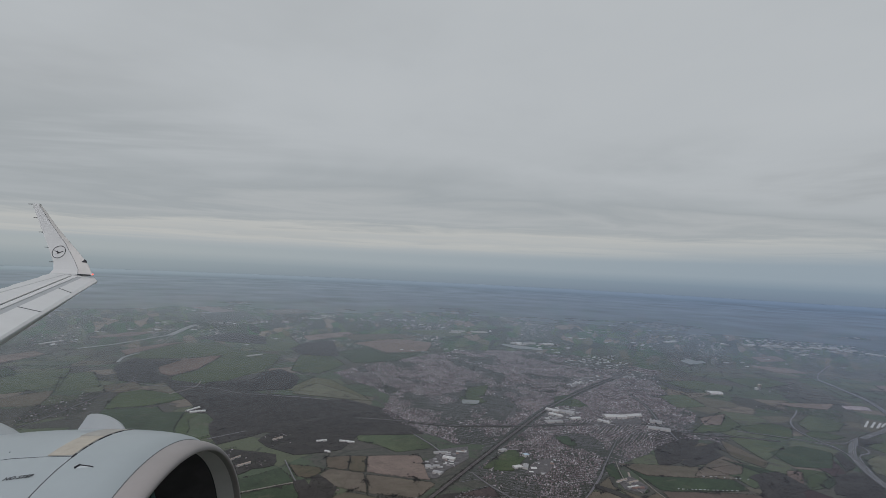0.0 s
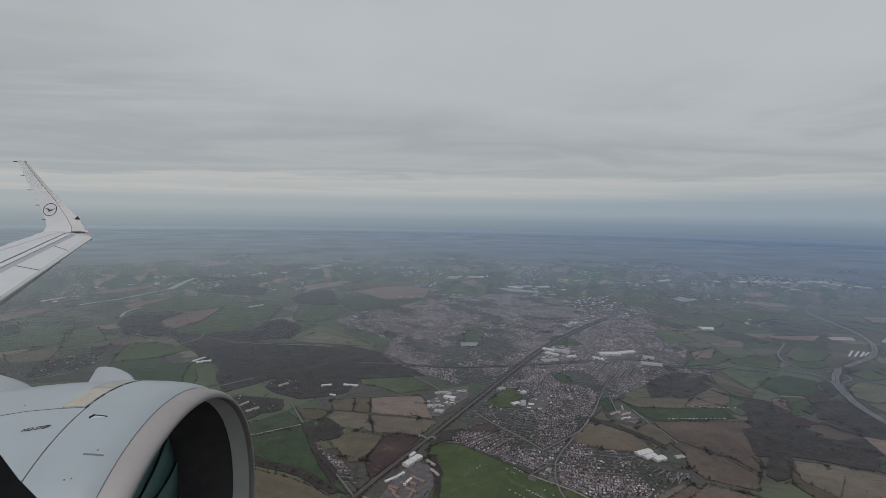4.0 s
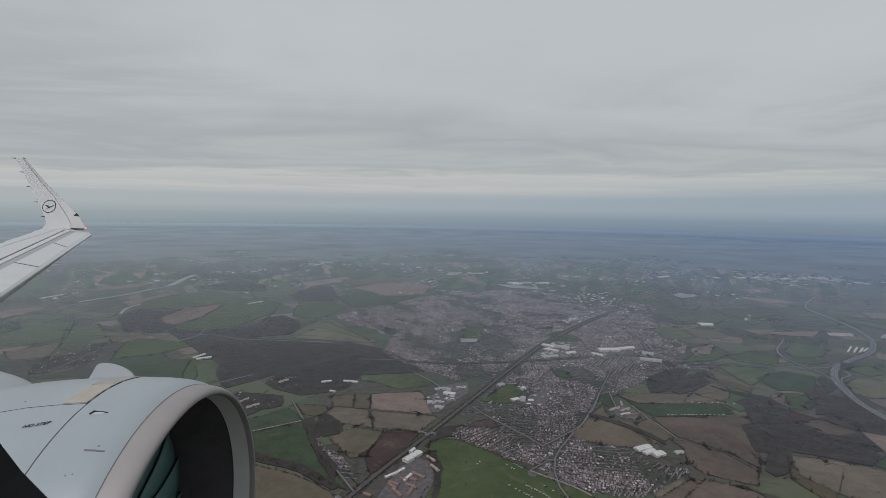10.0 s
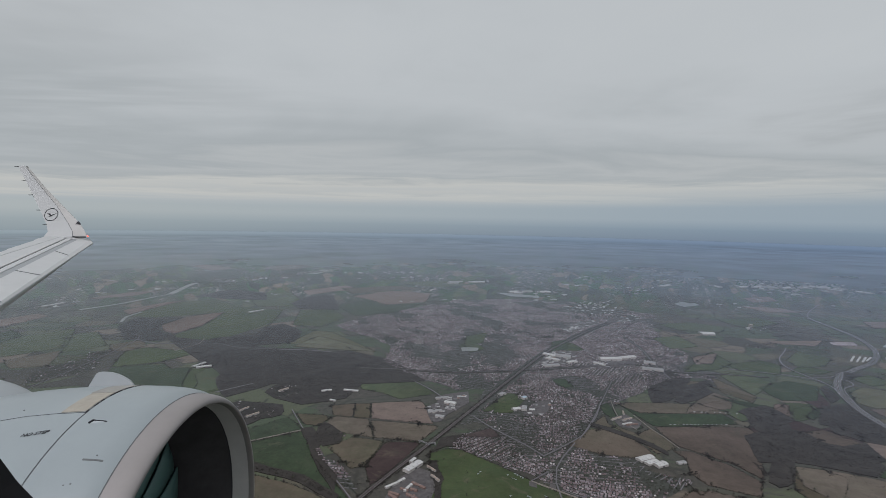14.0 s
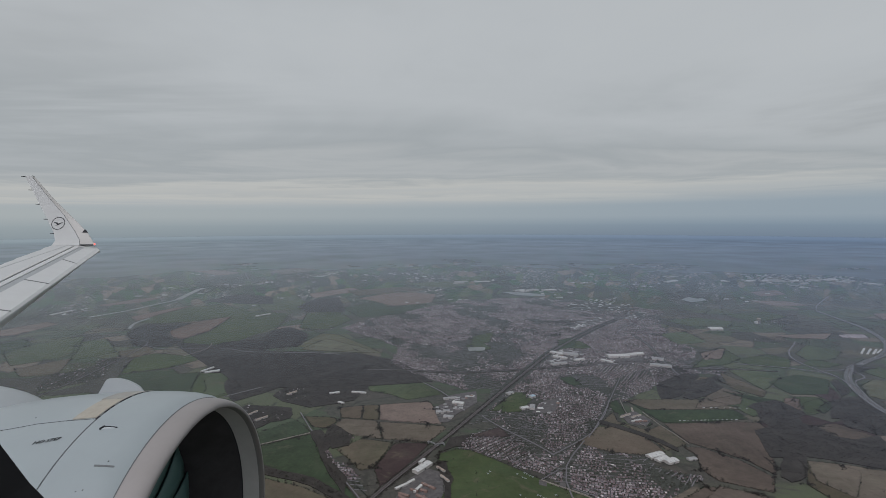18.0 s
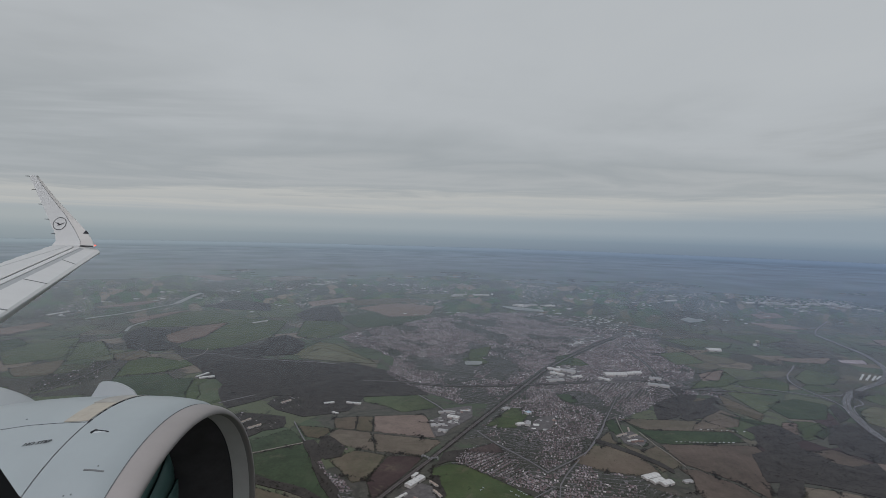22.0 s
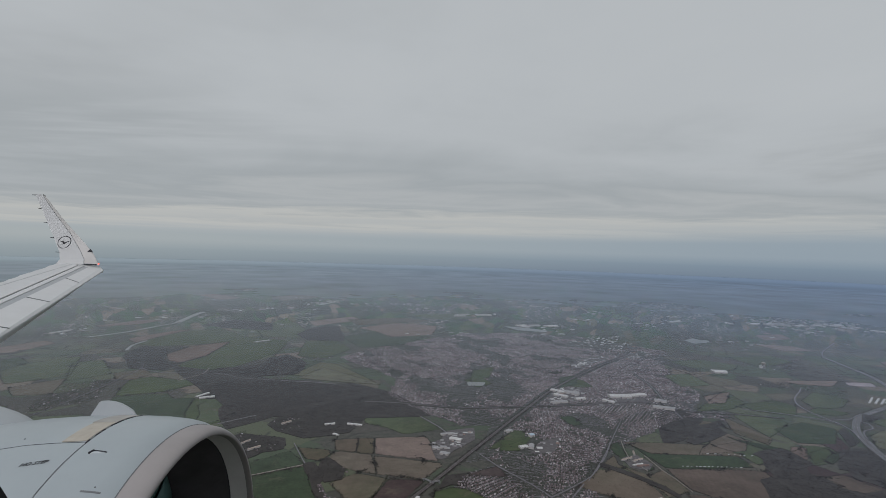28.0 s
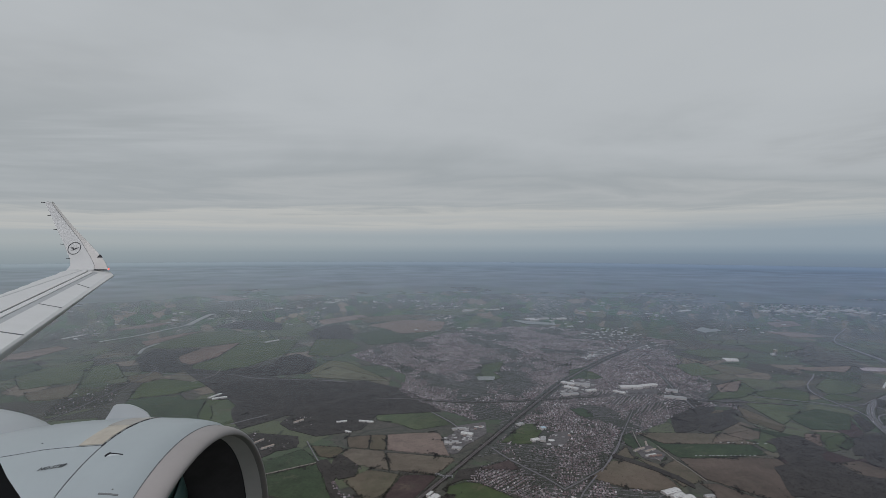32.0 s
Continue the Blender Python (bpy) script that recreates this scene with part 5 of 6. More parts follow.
estate(1.2, (188.4, 289.4), (212.3, 288.3), (214, 300), (238.7, 329), (278.8, 327.7), (269.1, 304.8), (241.5, 276.3), (246.7, 272.6), (274.2, 259.5), (277.8, 246.5), (293.1, 242.6), (290.5, 235.2), (260.8, 220.3), (238.3, 222.3), (222.6, 239.4), (209.1, 256.3), (198.8, 268.4), (188.6, 278.5))
estate(1.0, (377.8, 410.9), (417, 402.3), (396.4, 374.4), (393.6, 383.6), (366.6, 388.9), (344.6, 369.1), (307.7, 347.3))
estate(0.8, (112.4, 280.1), (115.5, 282.8), (138.3, 237.2), (136.3, 234.4))
estate(0.5, (39.7, 343.3), (53, 357.9), (57.4, 344.8), (46.8, 324.8))
estate(0.35, (-32.8, 351.9), (31.5, 359), (32.8, 345.1), (10.8, 339.2), (-22.4, 317.4))
estate(0.4, (54.6, 347.5), (77, 341.1), (80.4, 322.6), (63.6, 323.7))
estate(0.35, (-50.6, 353), (-26.2, 348.3), (-16.9, 308.4), (-33.1, 293.2), (-42.8, 324.8))
estate(0.4, (-130.3, 459.9), (-98.8, 479.2), (-77.8, 421), (-105.6, 386.2))
estate(0.5, (-218.1, 473.9), (-182, 466.2), (-164.4, 425.4), (-192.5, 432.4))
estate(0.5, (-384.6, 745.7), (-313, 807.7), (-261.7, 693.2), (-327.6, 647.4))
estate(0.45, (-223, 996.7), (-142.7, 1057.4), (-83.4, 1238.8), (-24.7, 1080.3), (-126.6, 933.2))
estate(0.35, (-466.3, 634.2), (-393.5, 678.8), (-323.9, 613.8), (-380.7, 564.8))
estate(0.35, (40.9, 629), (80, 649.2), (76.8, 579.1), (43.3, 568.2))
estate(0.4, (92.5, 331.3), (114.9, 312.5), (127.6, 296.3), (115.6, 293.7), (107.9, 309))
estate(0.5, (63.6, 380), (79.3, 385.7), (89.4, 366.9), (75.5, 356.8))
estate(0.4, (552.7, 397.3), (587.6, 367.1), (582.8, 323.8), (565.8, 310.9), (537, 342.3))
estate(0.3, (600.6, 408.9), (663.5, 388.5), (624, 352.4), (593.1, 372.9))
estate(0.3, (513.1, 274.9), (526.8, 261.2), (510.1, 246.6), (462.1, 250.7), (462.8, 261.7), (476.3, 271.6))
estate(0.5, (609.8, 452.3), (686.2, 456.7), (708.9, 435.3), (623.9, 406.9), (586.6, 409.8))
estate(0.4, (590.9, 596.8), (657, 611.2), (610.7, 548), (573.1, 550.1))
estate(0.35, (506.3, 490.8), (577.8, 504.7), (586.9, 474.3), (557.5, 446.1), (512.2, 469.3))
estate(0.5, (431.6, 421.6), (441, 428.7), (473.8, 403.2), (441.9, 413.4))
estate(0.35, (523.3, 754.5), (651.6, 843.2), (714.1, 774.4), (577.1, 676.7))
estate(0.5, (906.9, 1064.6), (1061.2, 1152.3), (1202.8, 1058.2), (1035.4, 925.8), (851.1, 914.3))
estate(0.3, (152.8, 1114.4), (339.6, 1337.9), (433.4, 1168.7), (251.1, 994))
estate(0.35, (591.3, 967.7), (802.5, 1039.2), (729.2, 915.5), (548.5, 831.9))
estate(0.25, (-517.3, 985.1), (-445.4, 1154), (-297.1, 1027.6), (-361.2, 861.2))
estate(0.3, (-398.3, 1382), (-213.6, 1275.7), (-92.9, 1383.6), (-202, 1000.4))
estate(0.3, (230.6, 915.7), (350.2, 1010), (344.6, 932.2), (251.5, 841.6))
estate(0.5, (468.4, 279.8), (478.9, 274.3), (470.1, 266.2), (464.7, 269.9))
estate(0.5, (462.8, 261.7), (482.8, 258.8), (474.1, 249.6), (456, 251.6))
SEEN, KEPT = {}, []
for h in sorted(NEAR):
    cell = (round(h[1] / 0.8), round(h[2] / 0.8))
    if any((cell[0] + i, cell[1] + j) in SEEN for i in (0, 1) for j in (0, 1)):
        continue
    SEEN[cell] = 1
    KEPT.append(h)
for h in KEPT[280:]:
    add_house(*h[1:], RND.uniform(0.28, 0.45))
houses = new("houses", mesh_of("houses", HV, HF, [WALL_S, ROOF_S], HM))
tagged(houses, "thousands of small brick and rendered houses with pitched roofs", "houses", "houses of the town", "stuff")


def house(x, y, ang, l, w, t):
    base = new("house")
    base.matrix_world = pose(x, y, 0.05, 0, 0, math.degrees(ang))
    a, b, rise = Vector((-l / 2, 0)), Vector((l / 2, 0)), RND.uniform(0.28, 0.45)
    wall, roof, ridge = gabled(a, b, w, t, rise)
    part("wall", walls_mesh(wall, t, rise, a, b), WALL_O, base)
    part("roof", roof_mesh(roof, ridge, t, rise, 0.04), ROOF_O, base)
    part("chimney", box_mesh(l * 0.3, 0.0, t + rise * 0.6, t + rise + 0.18, 0.12, 0.16, Vector((1, 0))), CHIMNEY, base)
    return tagged(base, "small house with a pitched tiled roof and a chimney", "house", "houses of the town")


for h in KEPT[:280]:
    house(*h[1:])

xy = np.array(GREEN)
xy = xy[free_of(xy, True, 0.2)]
ob = crowns("garden_trees", xy[xy[:, 1] < 430], 0.85, 0.7, EVERGREEN, 5)
tagged(ob, "bare and evergreen garden trees and shrubs among the houses", "trees", kind="stuff")
ob = crowns("garden_trees", xy[xy[:, 1] >= 430][::2], 1.1, 0.75, EVERGREEN, 4)
tagged(ob, "bare and evergreen garden trees and shrubs among the houses", "trees", kind="stuff")


# ---- trees that stand singly along hedges ----
def tree_kinds():
    out = []
    for k in range(5):
        r = random.Random(50 + k)
        tall = r.uniform(1.1, 1.7)
        base = new("tree")
        bm = bmesh.new()
        bmesh.ops.create_cone(bm, segments=6, radius1=0.07, radius2=0.03, depth=tall * 0.6, matrix=Matrix.Translation((0, 0, tall * 0.3)))
        for _ in range(6):
            a, z = r.uniform(0, 6.28), tall * r.uniform(0.3, 0.55)
            m = Matrix.Translation((0, 0, z)) @ Euler((r.uniform(0.5, 1.0), 0, a)).to_matrix().to_4x4() @ Matrix.Translation((0, 0, 0.2))
            bmesh.ops.create_cone(bm, segments=4, radius1=0.028, radius2=0.008, depth=0.42, matrix=m)
        part("trunk", bm, TRUNK, base)
        bm = bmesh.new()
        for _ in range(70):
            d = Vector((r.gauss(0, 1), r.gauss(0, 1), r.gauss(0, 1))).normalized() * r.uniform(0.35, 1.0) ** 0.5
            c = Vector((d.x * 0.5, d.y * 0.5, tall * (0.62 + 0.36 * d.z)))
            s = r.uniform(0.06, 0.15)
            q = [c + Vector((r.gauss(0, s), r.gauss(0, s), r.gauss(0, s * 0.6))) for _ in range(3)]
            bm.faces.new([bm.verts.new(v) for v in q])
        part("crown", bm, BARE if k < 4 else EVERGREEN, base)
        tagged(base, "bare winter tree standing in a hedge" if k < 4 else "dark evergreen tree standing in a hedge", "tree", "hedgerow trees")
        out.append(base)
    return out


KINDS = tree_kinds()
spots = []
for edge in HEDGES:
    if min(y for x, y in edge) < 400:
        spots += [tuple(p) for p in hedge_places(edge, 9.0, 0.3)]
spots = np.array(spots)
spots = spots[free_of(spots, False, 0.3)]
spots = spots[np.argsort(np.hypot(spots[:, 0] - 180, spots[:, 1] - 30))][:240]
for k, (x, y) in enumerate(spots):
    m = pose(x, y, 0.0, 0, 0, RND.uniform(0, 360)) @ Matrix.Scale(RND.uniform(0.8, 1.3), 4)
    if k < len(KINDS):
        KINDS[k].matrix_world = m
    else:
        copy_thing(KINDS[k % len(KINDS)], m).scale = [m.to_scale().x] * 3


# ---- the far country: sheds, farms, copses and hedges beyond the town ----
FV, FF = [], []
for _ in range(260):
    far = RND.uniform(0, 1) ** 1.3
    cy = 720 + 2600 * far
    cx = RND.uniform(-0.95, 1.0) * cy + 150
    ang, n = RND.uniform(-0.5, 0.5), RND.choice((1, 2, 3, 5, 9))
    for k in range(n):
        big = 1 + cy / 900
        x, y = cx + RND.gauss(0, 9 * big), cy + RND.gauss(0, 6 * big)
        l, w, t = RND.uniform(1, 4.5) * big, RND.uniform(0.8, 2.2) * big, RND.uniform(0.5, 1.0) * big ** 0.5
        ca, sa, k0 = math.cos(ang), math.sin(ang), len(FV)
        for z in (0, t):
            for dx, dy in ((-l, -w), (l, -w), (l, w), (-l, w)):
                FV.append((x + (dx * ca - dy * sa) / 2, y + (dx * sa + dy * ca) / 2, z))
        FF += [(k0, k0 + 1, k0 + 5, k0 + 4), (k0 + 1, k0 + 2, k0 + 6, k0 + 5), (k0 + 2, k0 + 3, k0 + 7, k0 + 6), (k0 + 3, k0, k0 + 4, k0 + 7), (k0 + 4, k0 + 5, k0 + 6, k0 + 7)]
tagged(new("far_buildings", mesh_of("far_buildings", FV, FF, [SHEDROOFS])), "scattered pale farms and works far off", "buildings", kind="stuff")

copse = []
for _ in range(900):
    cy = 520 + 2400 * RND.random() ** 1.8
    cx = RND.uniform(-1.0, 1.05) * cy + 150
    a, long = RND.uniform(-0.5, 0.5) + RND.choice((0, 0, 1.3)), RND.uniform(8, 40) * (1 + cy / 1500)
    for k in range(int(long * 1.1)):
        u = RND.uniform(-0.5, 0.5) * long
        copse.append((cx + u * math.cos(a) + RND.gauss(0, 0.8), cy + u * math.sin(a) + RND.gauss(0, 0.8)))
copse = np.array(copse)
copse = copse[free_of(copse, True, 0.5)]
ob = crowns("far_hedges", copse, 1.6, 1.0, BARE, 3)
tagged(ob, "hedgerows and copses of the country far off", "hedges", kind="stuff")


# ---- the airliner from whose cabin window the view opens ----
SHELL = plain("wing_paint", (0.49, 0.50, 0.495), 0.42, 0.45, spread=0.04, scale=25)
WHITE = plain("pale_blue_cowl_paint", (0.275, 0.312, 0.322), 0.34, 0.5, spread=0.04, scale=22)
FAIRING = plain("fairing_paint", (0.31, 0.335, 0.345), 0.4, 0.45, spread=0.05, scale=22)
PANEL = plain("grey_paint", (0.295, 0.31, 0.32), 0.45, 0.4, spread=0.06, scale=30)
LIP = plain("bare_lip_metal", (0.275, 0.258, 0.250), 0.5, 0.35, 0.15, spread=0.05, scale=40)
THROAT = plain("grey_throat_lining", (0.62, 0.595, 0.585), 0.6, 0.3, spread=0.06, scale=40)
SEAM = plain("dark_seam", (0.03, 0.03, 0.035))
FAINT = plain("faint_grey_line", (0.12, 0.127, 0.13))
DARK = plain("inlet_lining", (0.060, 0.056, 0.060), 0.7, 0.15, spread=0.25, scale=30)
BLADE = plain("teal_fan_blade", (0.085, 0.160, 0.152), 0.5, 0.4, 0.0, spread=0.1, scale=20)
STAIN = plain("worn_primer", (0.345, 0.32, 0.268), 0.5, spread=0.16, scale=110)
STAIN_B = plain("worn_grey_primer", (0.295, 0.288, 0.262), 0.5, spread=0.16, scale=110)
LENS = Nodes("red_lamp")
LENS.put(LENS.b.inputs["Emission Color"], (1.0, 0.12, 0.08))
LENS.put(LENS.b.inputs["Emission Strength"], 2.0)
LENS = LENS.done((0.5, 0.05, 0.04))

# in its own true metres, x forward, y outboard, z up, with the seat's eye point at the origin
airliner = new("airliner")
airliner.matrix_world = Matrix.Translation(SEAT) @ Matrix.Rotation(radians(-2.4), 4, (0.9955, -0.0947, 0)) @ Matrix.Scale(0.1, 4)
tagged(airliner, "white airliner wing with upturned winglet, engine and cabin window", "aircraft")

HUB = Vector((-1.346, 3.312, -2.243))
AXIS = Vector((0.9974, -0.0708, -0.0095)).normalized()
OUT = Vector((0, 0, 1)).cross(AXIS).normalized()
UP = AXIS.cross(OUT)
COWL = ((0.145, 1.185), (0.19, 1.208), (0.26, 1.221), (0.375, 1.229), (0.53, 1.230), (0.70, 1.222), (0.85, 1.214), (1.0, 1.204), (1.18, 1.184), (1.35, 1.157), (1.6, 1.10), (2.1, 0.97), (2.8, 0.78), (3.4, 0.60))


def cowl_radius(s):
    return float(np.interp(s, *zip(*COWL)))


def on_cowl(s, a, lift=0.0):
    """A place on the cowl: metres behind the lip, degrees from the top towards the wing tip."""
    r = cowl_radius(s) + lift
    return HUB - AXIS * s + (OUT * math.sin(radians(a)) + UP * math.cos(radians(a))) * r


def plate(name, pts, thick, material, parent, label=""):
    """A plate with the corners pts, thick towards its underside."""
    n = (pts[1] - pts[0]).cross(pts[-1] - pts[0]).normalized() * thick
    bm = bmesh.new()
    a, b = [bm.verts.new(p) for p in pts], [bm.verts.new(p - n) for p in pts]
    bm.faces.new(a)
    bm.faces.new(b[::-1])
    for i in range(len(pts)):
        j = (i + 1) % len(pts)
        bm.faces.new((a[i], b[i], b[j], a[j]))
    bmesh.ops.recalc_face_normals(bm, faces=bm.faces)
    return part(name, bm, material, parent, label)


def turned(name, profile, material, parent, label="", steps=120):
    """A ring turned about the engine's axis from (distance behind the lip, radius)."""
    bm = bmesh.new()
    rows = [[bm.verts.new(HUB - AXIS * s + (OUT * math.sin(a) + UP * math.cos(a)) * r) for a in (2 * math.pi * k / steps for k in range(steps))] for s, r in profile]
    for p, q in zip(rows, rows[1:]):
        for k in range(steps):
            bm.faces.new((p[k], p[(k + 1) % steps], q[(k + 1) % steps], q[k])).smooth = True
    bmesh.ops.recalc_face_normals(bm, faces=bm.faces)
    return part(name, bm, material, parent, label)


def strip(name, pts, wide, material, parent, label="", lift=0.003):
    """A thin raised line over the cowl through pts, which are places as on_cowl takes them."""
    rows, made, bm = [], [], bmesh.new()
    for (s0, a0), (s1, a1) in zip(pts, pts[1:]):
        for k in range(8):
            rows.append((s0 + (s1 - s0) * k / 8, a0 + (a1 - a0) * k / 8))
    rows.append(pts[-1])
    place = [on_cowl(*q) for q in rows]
    for i, q in enumerate(rows):
        out = (on_cowl(*q, 0.1) - place[i]).normalized()
        along = (place[min(i + 1, len(rows) - 1)] - place[max(i - 1, 0)]).normalized()
        s = along.cross(out) * wide / 2
        made.append([bm.verts.new(place[i] + s + out * lift), bm.verts.new(place[i] - s + out * lift), bm.verts.new(place[i] - s - out * 0.01), bm.verts.new(place[i] + s - out * 0.01)])
    for p, q in zip(made, made[1:]):
        for k in range(4):
            bm.faces.new((p[k], p[(k + 1) % 4], q[(k + 1) % 4], q[k]))
    bm.faces.new(made[0])
    bm.faces.new(made[-1])
    bmesh.ops.recalc_face_normals(bm, faces=bm.faces)
    return part(name, bm, material, parent, label)


def curved_patch(name, near, far, material, parent, label="", lift=0.004):
    """A thin sheet on the cowl between two lines of (distance, degrees)."""
    bm = bmesh.new()
    rows = []
    for (s0, a0), (s1, a1) in zip(near, far):
        rows.append([bm.verts.new(on_cowl(s0 + (s1 - s0) * k / 4, a0 + (a1 - a0) * k / 4, lift)) for k in range(5)])
    for p, q in zip(rows, rows[1:]):
        for k in range(4):
            bm.faces.new((p[k], p[k + 1], q[k + 1], q[k]))
    edge = bmesh.ops.extrude_face_region(bm, geom=bm.faces[:])
    for v in edge["geom"]:
        if isinstance(v, bmesh.types.BMVert):
            v.co += (HUB - AXIS * (HUB - v.co).dot(AXIS) - v.co).normalized() * 0.012
    bmesh.ops.recalc_face_normals(bm, faces=bm.faces)
    return part(name, bm, material, parent, label)


engine = new("engine")
engine.parent = airliner
tagged(engine, "pale blue-white jet engine cowl with a bare metal lip")
quarter = [radians(90 * k / 8) for k in range(9)]
turned("inlet_lip", [(0.1425 - 0.1425 * math.sin(a), 1.124 + 0.0595 * math.cos(a) ** 0.8) for a in quarter] + [(0.045 * (1 - math.cos(a)), 1.124 - 0.010 * math.sin(a)) for a in quarter[1:]], LIP, engine, "bare grey metal inlet lip")
turned("inlet_throat", [(0.045, 1.1138), (0.11, 1.112), (0.184, 1.109)], THROAT, engine, "smooth grey throat behind the lip")
turned("throat_seam", [(0.184, 1.110), (0.186, 1.106), (0.192, 1.106)], SEAM, engine)
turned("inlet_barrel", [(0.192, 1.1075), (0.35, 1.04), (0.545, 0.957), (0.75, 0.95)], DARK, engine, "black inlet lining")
turned("inlet_cowl", [(0.1475, 1.1855)] + [q for q in COWL if 0.15 < q[0] < 0.52] + [(0.522, 1.230)], WHITE, engine)
turned("lip_seam", [(0.1425, 1.17), (0.1425, 1.1862), (0.1475, 1.1866), (0.1475, 1.17)], FAINT, engine)
turned("fan_cowl", [(0.530, 1.230)] + [q for q in COWL if q[0] > 0.55], WHITE, engine)
turned("cowl_seam", [(0.522, 1.224), (0.524, 1.2285), (0.528, 1.2285), (0.530, 1.224)], FAINT, engine)
turned("fan_disc", [(0.74, 0.95), (0.74, 0.36), (0.70, 0.30)], BLADE, engine, "teal disc behind the fan blades")
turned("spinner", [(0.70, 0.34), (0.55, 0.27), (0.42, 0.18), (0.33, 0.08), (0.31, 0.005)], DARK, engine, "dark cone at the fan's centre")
for k in range(18):
    bm = bmesh.new()
    rows = []
    for i in range(7):
        r = 0.30 + 0.65 * i / 6
        a0 = 2 * math.pi * k / 18 + 0.10 * math.sin(i / 6 * 2.6)
        half = 0.235
        rows.append([bm.verts.new(HUB - AXIS * (0.56 + 0.035 * j) + (OUT * math.sin(a0 + half * (2 * j - 1)) + UP * math.cos(a0 + half * (2 * j - 1))) * r) for j in (0, 0.5, 1)])
    for p, q in zip(rows, rows[1:]):
        for j in range(2):
            bm.faces.new((p[j], p[j + 1], q[j + 1], q[j])).smooth = True
    thick = bmesh.ops.extrude_face_region(bm, geom=bm.faces[:])
    for v in thick["geom"]:
        if isinstance(v, bmesh.types.BMVert):
            v.co -= AXIS * 0.012
    bmesh.ops.recalc_face_normals(bm, faces=bm.faces)
    part("fan_blade", bm, BLADE, engine)
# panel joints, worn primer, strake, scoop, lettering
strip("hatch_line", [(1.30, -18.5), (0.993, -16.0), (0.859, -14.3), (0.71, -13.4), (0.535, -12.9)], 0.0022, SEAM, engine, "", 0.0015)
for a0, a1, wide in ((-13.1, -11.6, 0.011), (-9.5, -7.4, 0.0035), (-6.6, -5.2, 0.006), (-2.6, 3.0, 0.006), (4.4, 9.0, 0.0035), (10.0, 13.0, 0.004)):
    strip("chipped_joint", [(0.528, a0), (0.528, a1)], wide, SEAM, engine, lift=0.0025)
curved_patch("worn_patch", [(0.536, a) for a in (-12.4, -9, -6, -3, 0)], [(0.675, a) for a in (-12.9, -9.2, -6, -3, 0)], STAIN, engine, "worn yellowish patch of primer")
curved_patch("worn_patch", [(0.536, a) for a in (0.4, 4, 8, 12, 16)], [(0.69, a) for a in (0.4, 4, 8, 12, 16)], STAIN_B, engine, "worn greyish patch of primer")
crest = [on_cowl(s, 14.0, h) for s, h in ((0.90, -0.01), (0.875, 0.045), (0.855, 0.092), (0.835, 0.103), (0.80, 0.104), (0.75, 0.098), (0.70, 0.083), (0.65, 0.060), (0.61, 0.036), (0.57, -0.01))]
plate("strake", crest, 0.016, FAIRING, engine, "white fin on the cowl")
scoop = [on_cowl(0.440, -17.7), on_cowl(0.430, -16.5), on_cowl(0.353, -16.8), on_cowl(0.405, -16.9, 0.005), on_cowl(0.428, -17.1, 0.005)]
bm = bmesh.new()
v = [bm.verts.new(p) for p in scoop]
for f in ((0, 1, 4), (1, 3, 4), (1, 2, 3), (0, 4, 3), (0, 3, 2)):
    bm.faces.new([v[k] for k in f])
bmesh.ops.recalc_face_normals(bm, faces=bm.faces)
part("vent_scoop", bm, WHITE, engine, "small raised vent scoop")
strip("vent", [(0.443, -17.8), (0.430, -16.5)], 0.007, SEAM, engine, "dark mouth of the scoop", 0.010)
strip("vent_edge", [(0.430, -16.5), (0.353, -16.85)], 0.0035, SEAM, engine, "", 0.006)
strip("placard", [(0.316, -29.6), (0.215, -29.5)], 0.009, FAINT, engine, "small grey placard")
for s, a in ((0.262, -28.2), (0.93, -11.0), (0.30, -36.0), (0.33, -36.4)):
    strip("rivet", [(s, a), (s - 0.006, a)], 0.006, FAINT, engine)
words = bpy.data.curves.new("lettering", "FONT")
words.body, words.size, words.shear, words.extrude, words.space_character = "NO STEP", 0.034, 0.35, 0.001, 1.02
words.materials.append(SEAM)
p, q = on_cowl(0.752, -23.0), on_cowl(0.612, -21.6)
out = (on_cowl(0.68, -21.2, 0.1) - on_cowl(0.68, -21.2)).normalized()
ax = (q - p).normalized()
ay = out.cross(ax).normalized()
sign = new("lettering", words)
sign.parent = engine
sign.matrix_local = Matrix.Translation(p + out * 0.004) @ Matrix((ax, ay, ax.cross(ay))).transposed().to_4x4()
bm = bmesh.new()
bmesh.ops.create_uvsphere(bm, u_segments=48, v_segments=24, radius=1)
core = HUB - AXIS * 2.05 + UP * 0.80 + OUT * 0.33
for v in bm.verts:
    v.co = core - AXIS * (0.80 * v.co.x) + OUT * (0.52 * v.co.y) + UP * (0.41 * v.co.z)
for f in bm.faces:
    f.smooth = True
part("pylon_fairing", bm, FAIRING, engine, "rounded white pylon fairing")

# the rim of the cabin window, just in front of the eye point
RIM = plain("black_window_seal", (0.012, 0.012, 0.013), 0.8, 0.1, spread=0.2, scale=300)
window = new("cabin_window")
window.parent = airliner
tagged(window, "dark rounded rim of the cabin window")
bm = bmesh.new()
loop = []
for cx, cz, start in ((-0.033, -0.013, 180), (0.24, -0.013, 270), (0.24, 0.18, 0), (-0.033, 0.18, 90)):
    for k in range(13):
        a = radians(start + 90 * k / 12)
        loop.append((cx, cz, math.cos(a), math.sin(a)))
rows = [[bm.verts.new(Vector((-0.055 + cx + r * ca, -0.045 + y, 0.02 + cz + r * sa))) for r, y in ((0.131, 0.17), (0.134, 0.20), (0.23, 0.20), (0.23, 0.165))] for cx, cz, ca, sa in loop]
